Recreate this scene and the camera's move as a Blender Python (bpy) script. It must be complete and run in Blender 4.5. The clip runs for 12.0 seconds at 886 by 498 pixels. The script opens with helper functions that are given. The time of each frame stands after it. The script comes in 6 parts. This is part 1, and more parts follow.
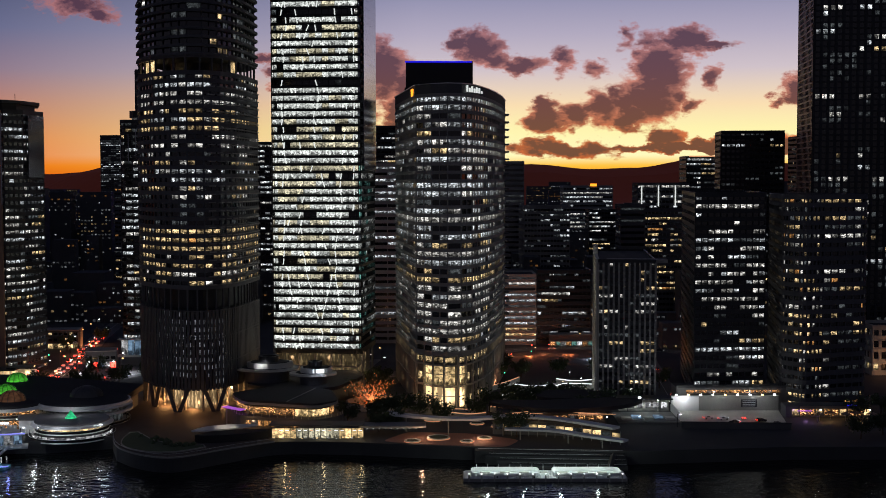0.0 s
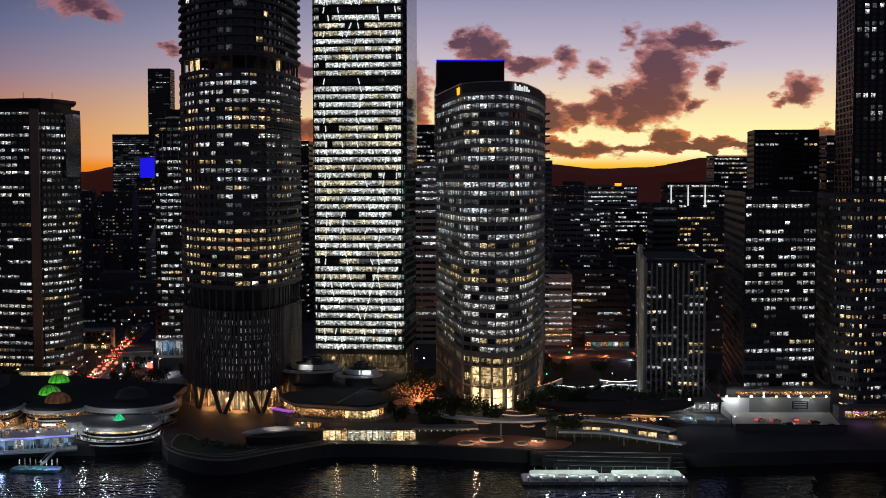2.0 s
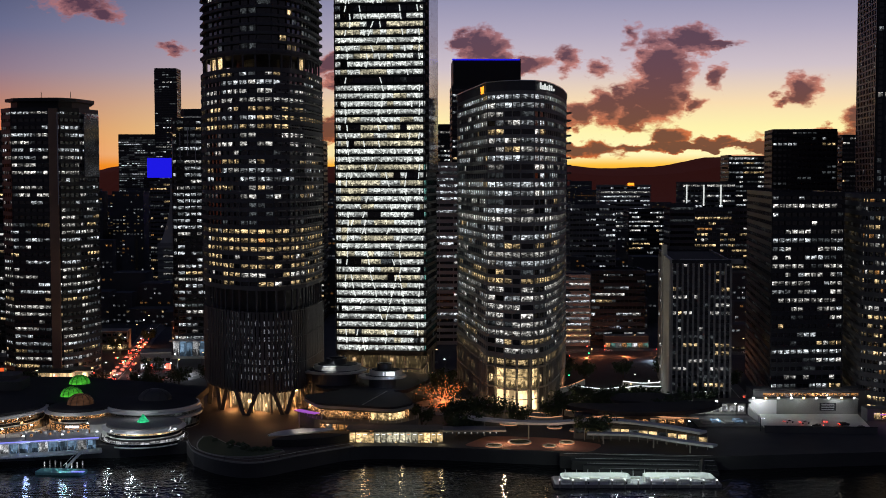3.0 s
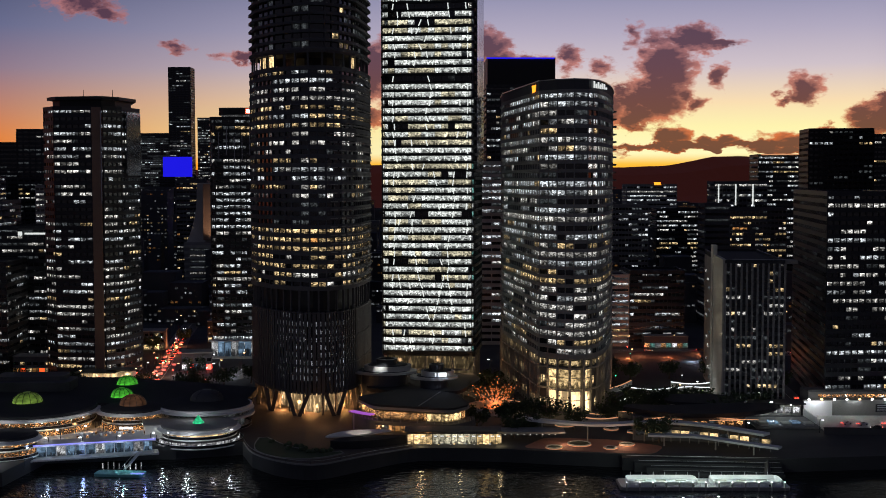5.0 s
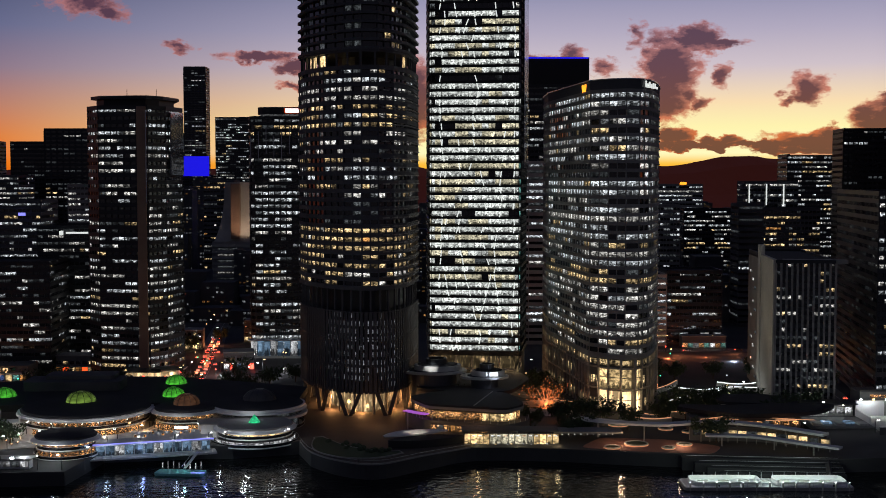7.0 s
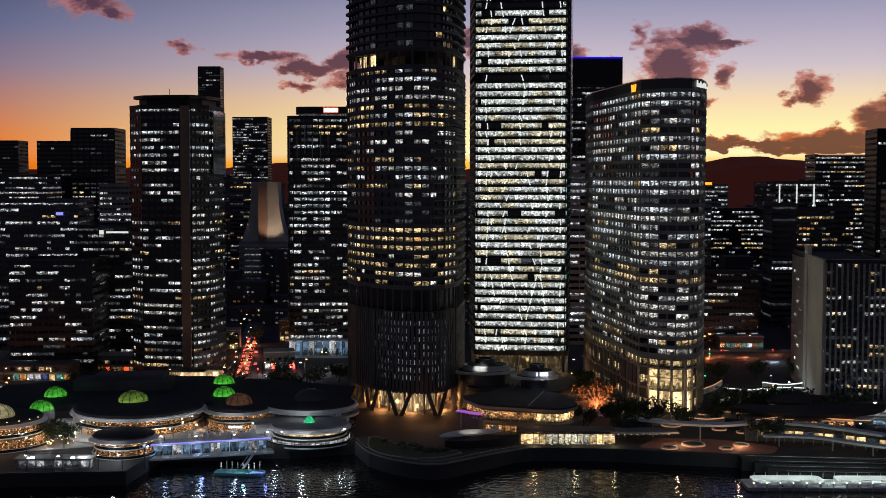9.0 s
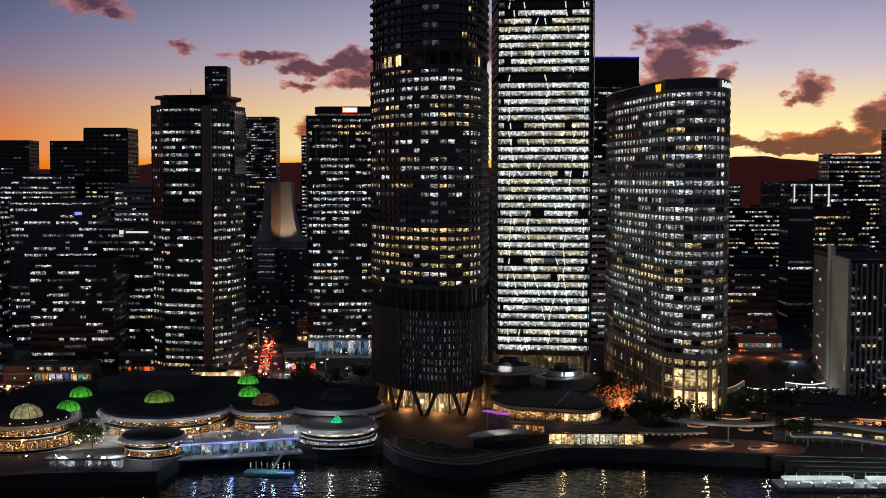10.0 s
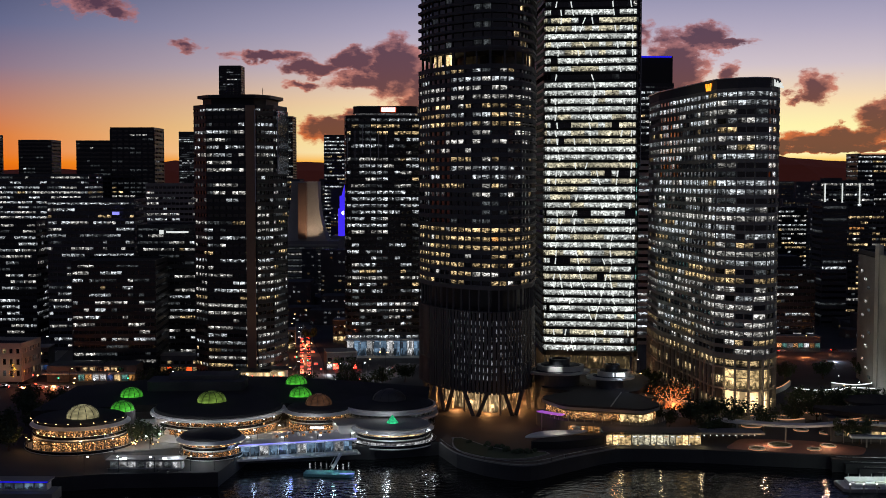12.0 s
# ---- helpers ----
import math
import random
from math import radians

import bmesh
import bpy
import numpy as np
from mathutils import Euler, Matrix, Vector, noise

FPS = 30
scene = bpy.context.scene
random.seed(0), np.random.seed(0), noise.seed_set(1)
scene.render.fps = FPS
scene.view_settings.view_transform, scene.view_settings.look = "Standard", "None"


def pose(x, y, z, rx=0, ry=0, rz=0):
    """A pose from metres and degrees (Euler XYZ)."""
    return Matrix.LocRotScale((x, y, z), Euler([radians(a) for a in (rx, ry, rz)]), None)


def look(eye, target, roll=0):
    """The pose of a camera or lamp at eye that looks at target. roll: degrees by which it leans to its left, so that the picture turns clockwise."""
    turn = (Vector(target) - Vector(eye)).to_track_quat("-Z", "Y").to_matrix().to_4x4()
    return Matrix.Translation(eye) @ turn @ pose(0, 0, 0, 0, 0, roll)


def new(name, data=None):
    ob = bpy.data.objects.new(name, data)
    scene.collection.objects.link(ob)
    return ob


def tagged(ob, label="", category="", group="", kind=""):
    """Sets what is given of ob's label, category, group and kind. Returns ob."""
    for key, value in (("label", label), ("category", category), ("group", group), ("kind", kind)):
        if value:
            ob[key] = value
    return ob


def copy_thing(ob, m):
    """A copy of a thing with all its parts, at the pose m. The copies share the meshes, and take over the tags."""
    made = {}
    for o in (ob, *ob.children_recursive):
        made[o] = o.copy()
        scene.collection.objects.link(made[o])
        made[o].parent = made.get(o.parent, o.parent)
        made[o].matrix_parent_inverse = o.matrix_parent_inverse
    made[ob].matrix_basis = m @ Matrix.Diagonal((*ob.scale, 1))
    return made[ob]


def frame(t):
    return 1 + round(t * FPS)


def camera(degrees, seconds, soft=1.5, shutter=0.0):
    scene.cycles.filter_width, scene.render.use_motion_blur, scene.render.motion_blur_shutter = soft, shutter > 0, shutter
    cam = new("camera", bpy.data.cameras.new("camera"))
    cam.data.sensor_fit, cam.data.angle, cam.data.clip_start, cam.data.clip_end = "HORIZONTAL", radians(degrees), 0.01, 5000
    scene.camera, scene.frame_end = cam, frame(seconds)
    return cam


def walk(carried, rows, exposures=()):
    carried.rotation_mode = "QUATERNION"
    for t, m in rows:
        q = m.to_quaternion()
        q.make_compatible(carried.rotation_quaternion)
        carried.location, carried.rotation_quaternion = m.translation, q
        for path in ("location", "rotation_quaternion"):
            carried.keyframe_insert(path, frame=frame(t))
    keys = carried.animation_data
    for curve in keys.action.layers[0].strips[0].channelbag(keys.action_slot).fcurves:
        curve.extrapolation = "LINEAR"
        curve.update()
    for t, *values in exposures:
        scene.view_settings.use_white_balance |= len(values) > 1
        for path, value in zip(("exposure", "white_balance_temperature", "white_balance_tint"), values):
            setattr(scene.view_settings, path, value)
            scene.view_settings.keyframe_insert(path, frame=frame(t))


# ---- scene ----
cam = camera(39.2, 12.0, soft=0.65)
EYE = 104.0
ROWS = [
    (0.0, 0.0, 0.0, 0.0, -0.0, -3.146, 0.09),
    (0.5, -5.03, 0.3, 0.02, 0.027, -3.155, 0.08),
    (1.0, -9.98, 1.29, 0.0, 0.054, -3.164, 0.08),
    (1.5, -14.83, 3.66, -0.06, 0.086, -3.168, 0.07),
    (2.0, -19.64, 5.61, -0.06, 0.122, -3.168, 0.07),
    (2.5, -24.63, 7.87, -0.06, 0.149, -3.173, 0.08),
    (3.0, -29.7, 9.9, -0.04, 0.18, -3.177, 0.09),
    (5.0, -51.47, 14.05, 0.06, 0.271, -3.218, 0.06),
    (5.5, -56.83, 14.22, 0.02, 0.302, -3.222, 0.05),
    (6.0, -61.95, 14.3, 0.03, 0.338, -3.227, 0.03),
    (6.5, -67.03, 14.25, 0.0, 0.379, -3.231, 0.02),
    (7.0, -72.11, 14.27, 0.0, 0.419, -3.231, 0.01),
    (9.0, -92.53, 14.88, -0.2, 0.55, -3.227, -0.04),
    (9.5, -97.7, 15.04, -0.16, 0.573, -3.231, -0.03),
    (10.0, -102.88, 15.13, -0.17, 0.595, -3.236, -0.04),
    (10.5, -108.0, 15.35, -0.17, 0.627, -3.24, -0.05),
    (11.0, -113.15, 16.01, -0.13, 0.658, -3.249, -0.03),
    (11.5, -118.43, 15.95, -0.0, 0.685, -3.263, -0.02),
    (12.0, -123.47, 16.28, 0.11, 0.717, -3.272, -0.02),
]
walk(cam, [(t, pose(x, y, EYE + z, 90 + pitch, roll, yaw)) for t, x, y, z, yaw, pitch, roll in ROWS])

# ---- world and light ----
world = bpy.data.worlds.new("dusk_sky")
scene.world = world
world.use_nodes = True
WN = world.node_tree.nodes
WL = world.node_tree.links
WN.clear()


def wmath(op, a, b=None, c=None, clamp=False):
    n = WN.new("ShaderNodeMath")
    n.operation, n.use_clamp = op, clamp
    for i, v in enumerate((a, b, c)):
        if v is None:
            continue
        if isinstance(v, (int, float)):
            n.inputs[i].default_value = v
        else:
            WL.new(v, n.inputs[i])
    return n.outputs[0]


def srgb(r, g, b):
    return tuple(((c / 255) / 12.92 if c < 10 else ((c / 255 + 0.055) / 1.055) ** 2.4) for c in (r, g, b)) + (1,)


def wramp(fac, stops):
    n = WN.new("ShaderNodeValToRGB")
    els = n.color_ramp.elements
    while len(els) < len(stops):
        els.new(0.5)
    for e, (p, c) in zip(els, stops):
        e.position, e.color = p, srgb(*c)
    WL.new(fac, n.inputs[0])
    return n.outputs[0]


def wmix(fac, a, b):
    n = WN.new("ShaderNodeMix")
    n.data_type = "RGBA"
    for s, v in ((n.inputs[0], fac), (n.inputs[6], a), (n.inputs[7], b)):
        if isinstance(v, (int, float)):
            s.default_value = v
        elif isinstance(v, tuple):
            s.default_value = v
        else:
            WL.new(v, s)
    return n.outputs[2]


tc = WN.new("ShaderNodeTexCoord")
sep = WN.new("ShaderNodeSeparateXYZ")
WL.new(tc.outputs["Generated"], sep.inputs[0])
az = wmath("ARCTAN2", sep.outputs[0], sep.outputs[1])
el = wmath("ARCSINE", sep.outputs[2])
elr = wmath("MULTIPLY", el, 1 / 0.4, clamp=True)
# towards the set sun, away from it to the south, and behind the camera
glow = wramp(elr, [(0.0, (255, 140, 30)), (0.03, (255, 196, 64)), (0.05, (255, 250, 190)), (0.10, (255, 244, 176)), (0.15, (250, 222, 178)),
                   (0.22, (208, 194, 202)), (0.29, (178, 170, 192)), (0.37, (142, 142, 174)), (0.6, (60, 66, 104)), (1.0, (26, 32, 60))])
side = wramp(elr, [(0.0, (214, 84, 8)), (0.03, (236, 116, 20)), (0.08, (222, 124, 58)), (0.14, (186, 124, 104)), (0.21, (140, 118, 136)),
                   (0.29, (100, 104, 138)), (0.38, (74, 82, 114)), (0.6, (44, 52, 84)), (1.0, (22, 28, 52))])
night = wramp(elr, [(0.0, (66, 62, 68)), (0.3, (67, 65, 77)), (1.0, (48, 52, 70))])
off = wmath("ABSOLUTE", wmath("SUBTRACT", az, 0.15))
towards = wmath("SUBTRACT", 1.0, wmath("DIVIDE", wmath("SUBTRACT", off, 0.17), 0.34, clamp=True), clamp=True)
sky = wmix(towards, side, glow)
behind = wmath("DIVIDE", wmath("SUBTRACT", off, 0.7), 0.8, clamp=True)
sky = wmix(behind, sky, night)

# clouds: bearing, height, half width, half height (milliradians), weight (hundredths)
CLOUDS = [
    (170, 84, 20, 24, 100), (160, 62, 26, 15, 100), (147, 49, 15, 8, 100), (125, 56, 12, 12, 95), (104, 52, 12, 9, 95), (80, 48, 18, 9, 95), (84, 60, 9, 6, 80),
    (193, 110, 17, 9, 95), (214, 105, 16, 4, 80), (148, 112, 7, 12, 50), (184, 68, 8, 8, 75), (194, 58, 9, 6, 70), (212, 82, 7, 9, 65),
    (27, 106, 19, 11, 100), (64, 93, 18, 6, 80), (95, 94, 8, 9, 65), (122, 88, 11, 6, 55), (40, 96, 14, 6, 80),
    (97, 25, 40, 6, 100), (180, 26, 62, 2.6, 100), (178, 33, 11, 7, 95), (211, 30, 15, 4, 95), (240, 26, 26, 3, 95),
    (276, 69, 12, 9, 80), (262, 61, 8, 3, 60), (290, 30, 42, 7, 100), (330, 45, 20, 13, 95), (342, 56, 16, 8, 95), (292, 23, 52, 3, 95),
    (-287, 134, 24, 7, 75), (-268, 126, 14, 5, 60), (-51, 86, 20, 20, 100), (-30, 64, 15, 24, 95), (-84, 92, 18, 8, 95), (-114, 87, 24, 5, 90), (-76, 76, 26, 7, 95),
    (-150, 95, 30, 3.5, 75), (-214, 102, 12, 4, 60), (-124, 73, 15, 3.5, 85), (-98, 41, 26, 9, 100), (-74, 50, 20, 6, 95),
]
comb = WN.new("ShaderNodeCombineXYZ")
WL.new(az, comb.inputs[0])
WL.new(wmath("MULTIPLY", el, 1.7), comb.inputs[1])
warp = WN.new("ShaderNodeTexNoise")
warp.inputs["Scale"].default_value, warp.inputs["Detail"].default_value, warp.inputs["Roughness"].default_value = 42, 8, 0.60
WL.new(comb.outputs[0], warp.inputs["Vector"])
wsep = WN.new("ShaderNodeSeparateColor")
WL.new(warp.outputs["Color"], wsep.inputs[0])
azw = wmath("MULTIPLY_ADD", wmath("SUBTRACT", wsep.outputs[0], 0.5), 0.034, az)
elw = wmath("MULTIPLY_ADD", wmath("SUBTRACT", wsep.outputs[1], 0.5), 0.026, el)
fine = WN.new("ShaderNodeTexNoise")
fine.inputs["Scale"].default_value, fine.inputs["Detail"].default_value, fine.inputs["Roughness"].default_value = 70, 9, 0.66
WL.new(comb.outputs[0], fine.inputs["Vector"])
cover = None
for ca, ce, ra, re, wt in CLOUDS:
    du = wmath("MULTIPLY", wmath("SUBTRACT", azw, ca / 1000), 1000 / (ra * 1.12))
    dv = wmath("MULTIPLY", wmath("SUBTRACT", elw, ce / 1000), 1000 / (re * 1.22))
    m = wmath("SUBTRACT", 1.35, wmath("SQRT", wmath("ADD", wmath("MULTIPLY", du, du), wmath("MULTIPLY", dv, dv))))
    m = wmath("MULTIPLY", m, wt / 100)
    cover = m if cover is None else wmath("MAXIMUM", cover, m)
body = wmath("MULTIPLY_ADD", wmath("SUBTRACT", fine.outputs[0], 0.5), 1.25, cover)
thick = wmath("MULTIPLY", wmath("SUBTRACT", body, 0.12), 3.4, clamp=True)
dense = wmath("MULTIPLY", wmath("SUBTRACT", wmath("MULTIPLY_ADD", wmath("SUBTRACT", warp.outputs[0], 0.5), 1.6, body), 0.2), 1.9, clamp=True)
rim = wramp(elr, [(0.0, (200, 80, 20)), (0.08, (214, 100, 44)), (0.16, (210, 128, 104)), (0.28, (176, 116, 118)), (1.0, (60, 56, 80))])
core_c = wramp(elr, [(0.0, (84, 34, 18)), (0.07, (106, 46, 34)), (0.15, (98, 48, 52)), (0.28, (86, 56, 72)), (1.0, (36, 36, 56))])
cloud = wmix(dense, rim, core_c)
front_only = wmath("LESS_THAN", off, 1.2)
sky = wmix(wmath("MULTIPLY", wmath("MULTIPLY", thick, 0.94), front_only), sky, cloud)
bg = WN.new("ShaderNodeBackground")
bg.inputs["Strength"].default_value = 1.0
WL.new(sky, bg.inputs[0])
wout = WN.new("ShaderNodeOutputWorld")
WL.new(bg.outputs[0], wout.inputs[0])


def lamp(name, x, y, z, watts, colour, size=0.6, kind="POINT", aim=None, spot=1.2):
    data = bpy.data.lights.new(name, kind)
    data.energy, data.color = watts, colour
    if kind == "AREA":
        data.size = size
    else:
        data.shadow_soft_size = size
    if kind == "SPOT":
        data.spot_size, data.spot_blend = spot, 0.6
    ob = new(name, data)
    ob.matrix_world = look((x, y, z), aim) if aim else pose(x, y, z)
    return ob


# ---- materials ----
def mat_nodes(name):
    m = bpy.data.materials.new(name)
    m.use_nodes = True
    nt = m.node_tree
    return m, nt, nt.nodes["Principled BSDF"]


def surface(name, colour, rough=0.7, metal=0.0, grain=6.0, vary=0.35, bump=0.15, large=0.06, spec=0.5):
    """A weathered opaque surface: two scales of stain, grain relief and a little change from piece to piece."""
    m, nt, p = mat_nodes(name)
    N, L = nt.nodes, nt.links
    geo, info = N.new("ShaderNodeNewGeometry"), N.new("ShaderNodeObjectInfo")
    a, b = N.new("ShaderNodeTexNoise"), N.new("ShaderNodeTexNoise")
    for n, s, d in ((a, large, 4), (b, grain, 5)):
        n.inputs["Scale"].default_value, n.inputs["Detail"].default_value = s, d
        L.new(geo.outputs["Position"], n.inputs["Vector"])
    ma = N.new("ShaderNodeMath")
    ma.operation = "ADD"
    L.new(a.outputs[0], ma.inputs[0])
    L.new(b.outputs[0], ma.inputs[1])
    mr = N.new("ShaderNodeMath")
    mr.operation = "MULTIPLY_ADD"
    mr.inputs[1].default_value = 0.25
    L.new(info.outputs["Random"], mr.inputs[0])
    L.new(ma.outputs[0], mr.inputs[2])
    r = N.new("ShaderNodeMapRange")
    r.inputs[1].default_value, r.inputs[2].default_value = 0.7, 1.5
    r.inputs[3].default_value, r.inputs[4].default_value = 1 - vary, 1 + vary
    L.new(mr.outputs[0], r.inputs[0])
    mix = N.new("ShaderNodeVectorMath")
    mix.operation = "SCALE"
    mix.inputs[0].default_value = colour
    L.new(r.outputs[0], mix.inputs["Scale"])
    L.new(mix.outputs[0], p.inputs["Base Color"])
    rr = N.new("ShaderNodeMapRange")
    rr.inputs[3].default_value, rr.inputs[4].default_value = max(rough - 0.15, 0.05), min(rough + 0.15, 1)
    L.new(b.outputs[0], rr.inputs[0])
    L.new(rr.outputs[0], p.inputs["Roughness"])
    p.inputs["Metallic"].default_value = metal
    p.inputs["Specular IOR Level"].default_value = spec
    bp = N.new("ShaderNodeBump")
    bp.inputs["Strength"].default_value, bp.inputs["Distance"].default_value = bump, 0.05
    L.new(b.outputs[0], bp.inputs["Height"])
    L.new(bp.outputs[0], p.inputs["Normal"])
    return m


def lit_window(name, colour, strength, contrast=0.9, spread=0.55, scale=(1.5, 1.5, 2.6), clutter=0.5, cut=(0.38, 0.60), cells=0.8):
    """A window with a lit room behind it: ceiling lights, blinds and people's desks break up the light, room by room.
    clutter: how high the dark furniture stands against the glass; cut: the noise range from dark to lit; cells: how far
    neighbouring rooms and half-drawn blinds differ."""
    m, nt, p = mat_nodes(name)
    N, L = nt.nodes, nt.links

    def link(op, a, b, clamp=False):
        n = N.new("ShaderNodeMath")
        n.operation, n.use_clamp = op, clamp
        for k, v in enumerate((a, b)):
            if isinstance(v, (int, float)):
                n.inputs[k].default_value = v
            else:
                L.new(v, n.inputs[k])
        return n.outputs[0]

    def ranged(v, a, b, c, d):
        n = N.new("ShaderNodeMapRange")
        for k, q in enumerate((a, b, c, d)):
            n.inputs[k + 1].default_value = q
        L.new(v, n.inputs[0])
        return n.outputs[0]

    def noise_at(sc_, detail, rough):
        sc = N.new("ShaderNodeVectorMath")
        sc.operation = "MULTIPLY"
        sc.inputs[1].default_value = sc_
        L.new(geo.outputs["Position"], sc.inputs[0])
        n = N.new("ShaderNodeTexNoise")
        n.inputs["Scale"].default_value, n.inputs["Detail"].default_value, n.inputs["Roughness"].default_value = 1.0, detail, rough
        L.new(sc.outputs[0], n.inputs["Vector"])
        return n.outputs[0]

    geo, info, uv = N.new("ShaderNodeNewGeometry"), N.new("ShaderNodeObjectInfo"), N.new("ShaderNodeUVMap")
    usp = N.new("ShaderNodeSeparateXYZ")
    L.new(uv.outputs[0], usp.inputs[0])
    room = ranged(noise_at(scale, 2.5, 0.6), cut[0], cut[1], 1 - contrast, 1.0)
    desk = ranged(noise_at((0.9, 0.9, 0.2), 2.0, 0.6), 0.35, 0.65, -0.1, clutter)
    above = ranged(link("SUBTRACT", usp.outputs[1], desk), 0.0, 0.12, 0.16, 1.0)
    grid = N.new("ShaderNodeVectorMath")
    grid.operation = "MULTIPLY"
    grid.inputs[1].default_value = (0.62, 0.62, 0.27)
    L.new(geo.outputs["Position"], grid.inputs[0])
    whole = N.new("ShaderNodeVectorMath")
    whole.operation = "FLOOR"
    L.new(grid.outputs[0], whole.inputs[0])
    cell = N.new("ShaderNodeTexWhiteNoise")
    L.new(whole.outputs[0], cell.inputs["Vector"])
    room = link("MULTIPLY", room, ranged(cell.outputs["Value"], 0.1, 0.75, 1 - cells, 1.0))
    fr = link("FRACT", link("ADD", info.outputs["Random"], geo.outputs["Random Per Island"]), 0)
    power = ranged(fr, 0, 1, strength * (1 - spread), strength * (1 + spread))
    power = link("MULTIPLY", link("MULTIPLY", room, above), power)
    p.inputs["Base Color"].default_value = (0.02, 0.022, 0.025, 1)
    p.inputs["Roughness"].default_value = 0.12
    p.inputs["Emission Color"].default_value = (*colour, 1)
    L.new(power, p.inputs["Emission Strength"])
    m.cycles.emission_sampling = "NONE"
    return m


def glowing(name, colour, strength, sampled=False):
    m, nt, p = mat_nodes(name)
    p.inputs["Base Color"].default_value = (*[c * 0.5 for c in colour], 1)
    p.inputs["Emission Color"].default_value = (*colour, 1)
    p.inputs["Emission Strength"].default_value = strength
    m.cycles.emission_sampling = "AUTO" if sampled else "NONE"
    return m


M = {}
M["concrete_dark"] = surface("concrete_dark", (0.10, 0.10, 0.105), 0.8)
M["concrete"] = surface("concrete", (0.30, 0.29, 0.27), 0.85)
M["concrete_pale"] = surface("concrete_pale", (0.52, 0.51, 0.46), 0.85)
M["granite_brown"] = surface("granite_brown", (0.30, 0.19, 0.13), 0.5)
M["metal_dark"] = surface("metal_dark", (0.035, 0.037, 0.042), 0.45, 0.3)
M["metal_black"] = surface("metal_black", (0.012, 0.012, 0.014), 0.5, 0.0)
M["screen_grey"] = surface("screen_grey", (0.10, 0.096, 0.098), 0.7, 0.2)
M["white_paint"] = surface("white_paint", (0.78, 0.78, 0.77), 0.55, vary=0.12)
M["silver"] = surface("silver", (0.55, 0.56, 0.58), 0.35, 0.8, vary=0.15)
M["glass_dark"] = surface("glass_dark", (0.012, 0.014, 0.017), 0.1, 0.0, grain=0.4, vary=0.5, bump=0.03, spec=0.8)
M["glass_mirror"] = surface("glass_mirror", (0.34, 0.36, 0.40), 0.12, 0.9, grain=0.5, vary=0.15, bump=0.04)
M["roof"] = surface("roof", (0.03, 0.03, 0.032), 0.9)
M["asphalt"] = surface("asphalt", (0.06, 0.06, 0.06), 0.85)
M["road"] = surface("road", (0.14, 0.135, 0.13), 0.6)
M["paving"] = surface("paving", (0.085, 0.065, 0.055), 0.75)
M["brick_paving"] = surface("brick_paving", (0.34, 0.17, 0.12), 0.8)
M["timber"] = surface("timber", (0.20, 0.13, 0.08), 0.7)
M["stone_quay"] = surface("stone_quay", (0.16, 0.15, 0.14), 0.85)
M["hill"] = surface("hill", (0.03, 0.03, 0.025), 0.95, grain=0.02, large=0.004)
# red afterglow haze over the far range, painted into its material as faint emission
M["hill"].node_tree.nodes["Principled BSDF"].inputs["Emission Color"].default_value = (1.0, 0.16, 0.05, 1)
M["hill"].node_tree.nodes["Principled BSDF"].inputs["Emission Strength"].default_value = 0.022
M["cool"] = lit_window("lit_cool", (0.88, 0.95, 1.0), 1.22, contrast=0.93, spread=0.65, scale=(0.75, 0.75, 1.7), clutter=0.58, cut=(0.40, 0.62), cells=0.88)
M["white"] = lit_window("lit_white", (1.0, 0.98, 0.92), 1.22, contrast=0.93, spread=0.65, scale=(0.75, 0.75, 1.7), clutter=0.58, cut=(0.40, 0.62), cells=0.88)
M["warm"] = lit_window("lit_warm", (1.0, 0.72, 0.36), 1.35, contrast=0.93, spread=0.65, scale=(0.75, 0.75, 1.7), clutter=0.58, cut=(0.40, 0.62), cells=0.88)
M["amber"] = lit_window("lit_amber", (1.0, 0.46, 0.14), 0.9)
M["dim"] = lit_window("lit_dim", (0.75, 0.85, 0.9), 0.12)
M["bright"] = lit_window("lit_bright", (0.95, 1.0, 0.96), 1.08, contrast=0.85, spread=0.35, scale=(0.9, 0.9, 1.5), clutter=0.5, cut=(0.34, 0.58), cells=0.45)
M["bright_warm"] = lit_window("lit_bright_warm", (1.0, 0.92, 0.66), 0.95, contrast=0.85, spread=0.4, scale=(0.9, 0.9, 1.5), clutter=0.5, cut=(0.34, 0.58), cells=0.5)
M["blue"] = lit_window("lit_blue", (0.15, 0.35, 1.0), 0.7)
M["orange_room"] = lit_window("lit_orange_room", (1.0, 0.48, 0.18), 2.4, contrast=0.98, scale=(1.7, 1.7, 2.6), cut=(0.50, 0.68), clutter=0.4, cells=0.55)
M["gold_room"] = lit_window("lit_gold_room", (1.0, 0.70, 0.33), 1.7, contrast=0.8, scale=(0.5, 0.5, 0.7), clutter=0.35, cells=0.4)
M["lobby_dim"] = lit_window("lit_lobby_dim", (1.0, 0.72, 0.36), 0.26, contrast=0.6, scale=(0.10, 0.10, 0.35), cut=(0.42, 0.62), clutter=0.1, cells=0.5)
M["lobby_room"] = lit_window("lit_lobby_room", (1.0, 0.68, 0.34), 2.2, contrast=0.85, scale=(0.22, 0.22, 0.12), cut=(0.40, 0.60), clutter=0.1, cells=0.3)
M["blue_room"] = lit_window("lit_blue_room", (0.42, 0.68, 1.0), 0.42, contrast=0.55, scale=(0.7, 0.7, 1.0), cut=(0.35, 0.65))
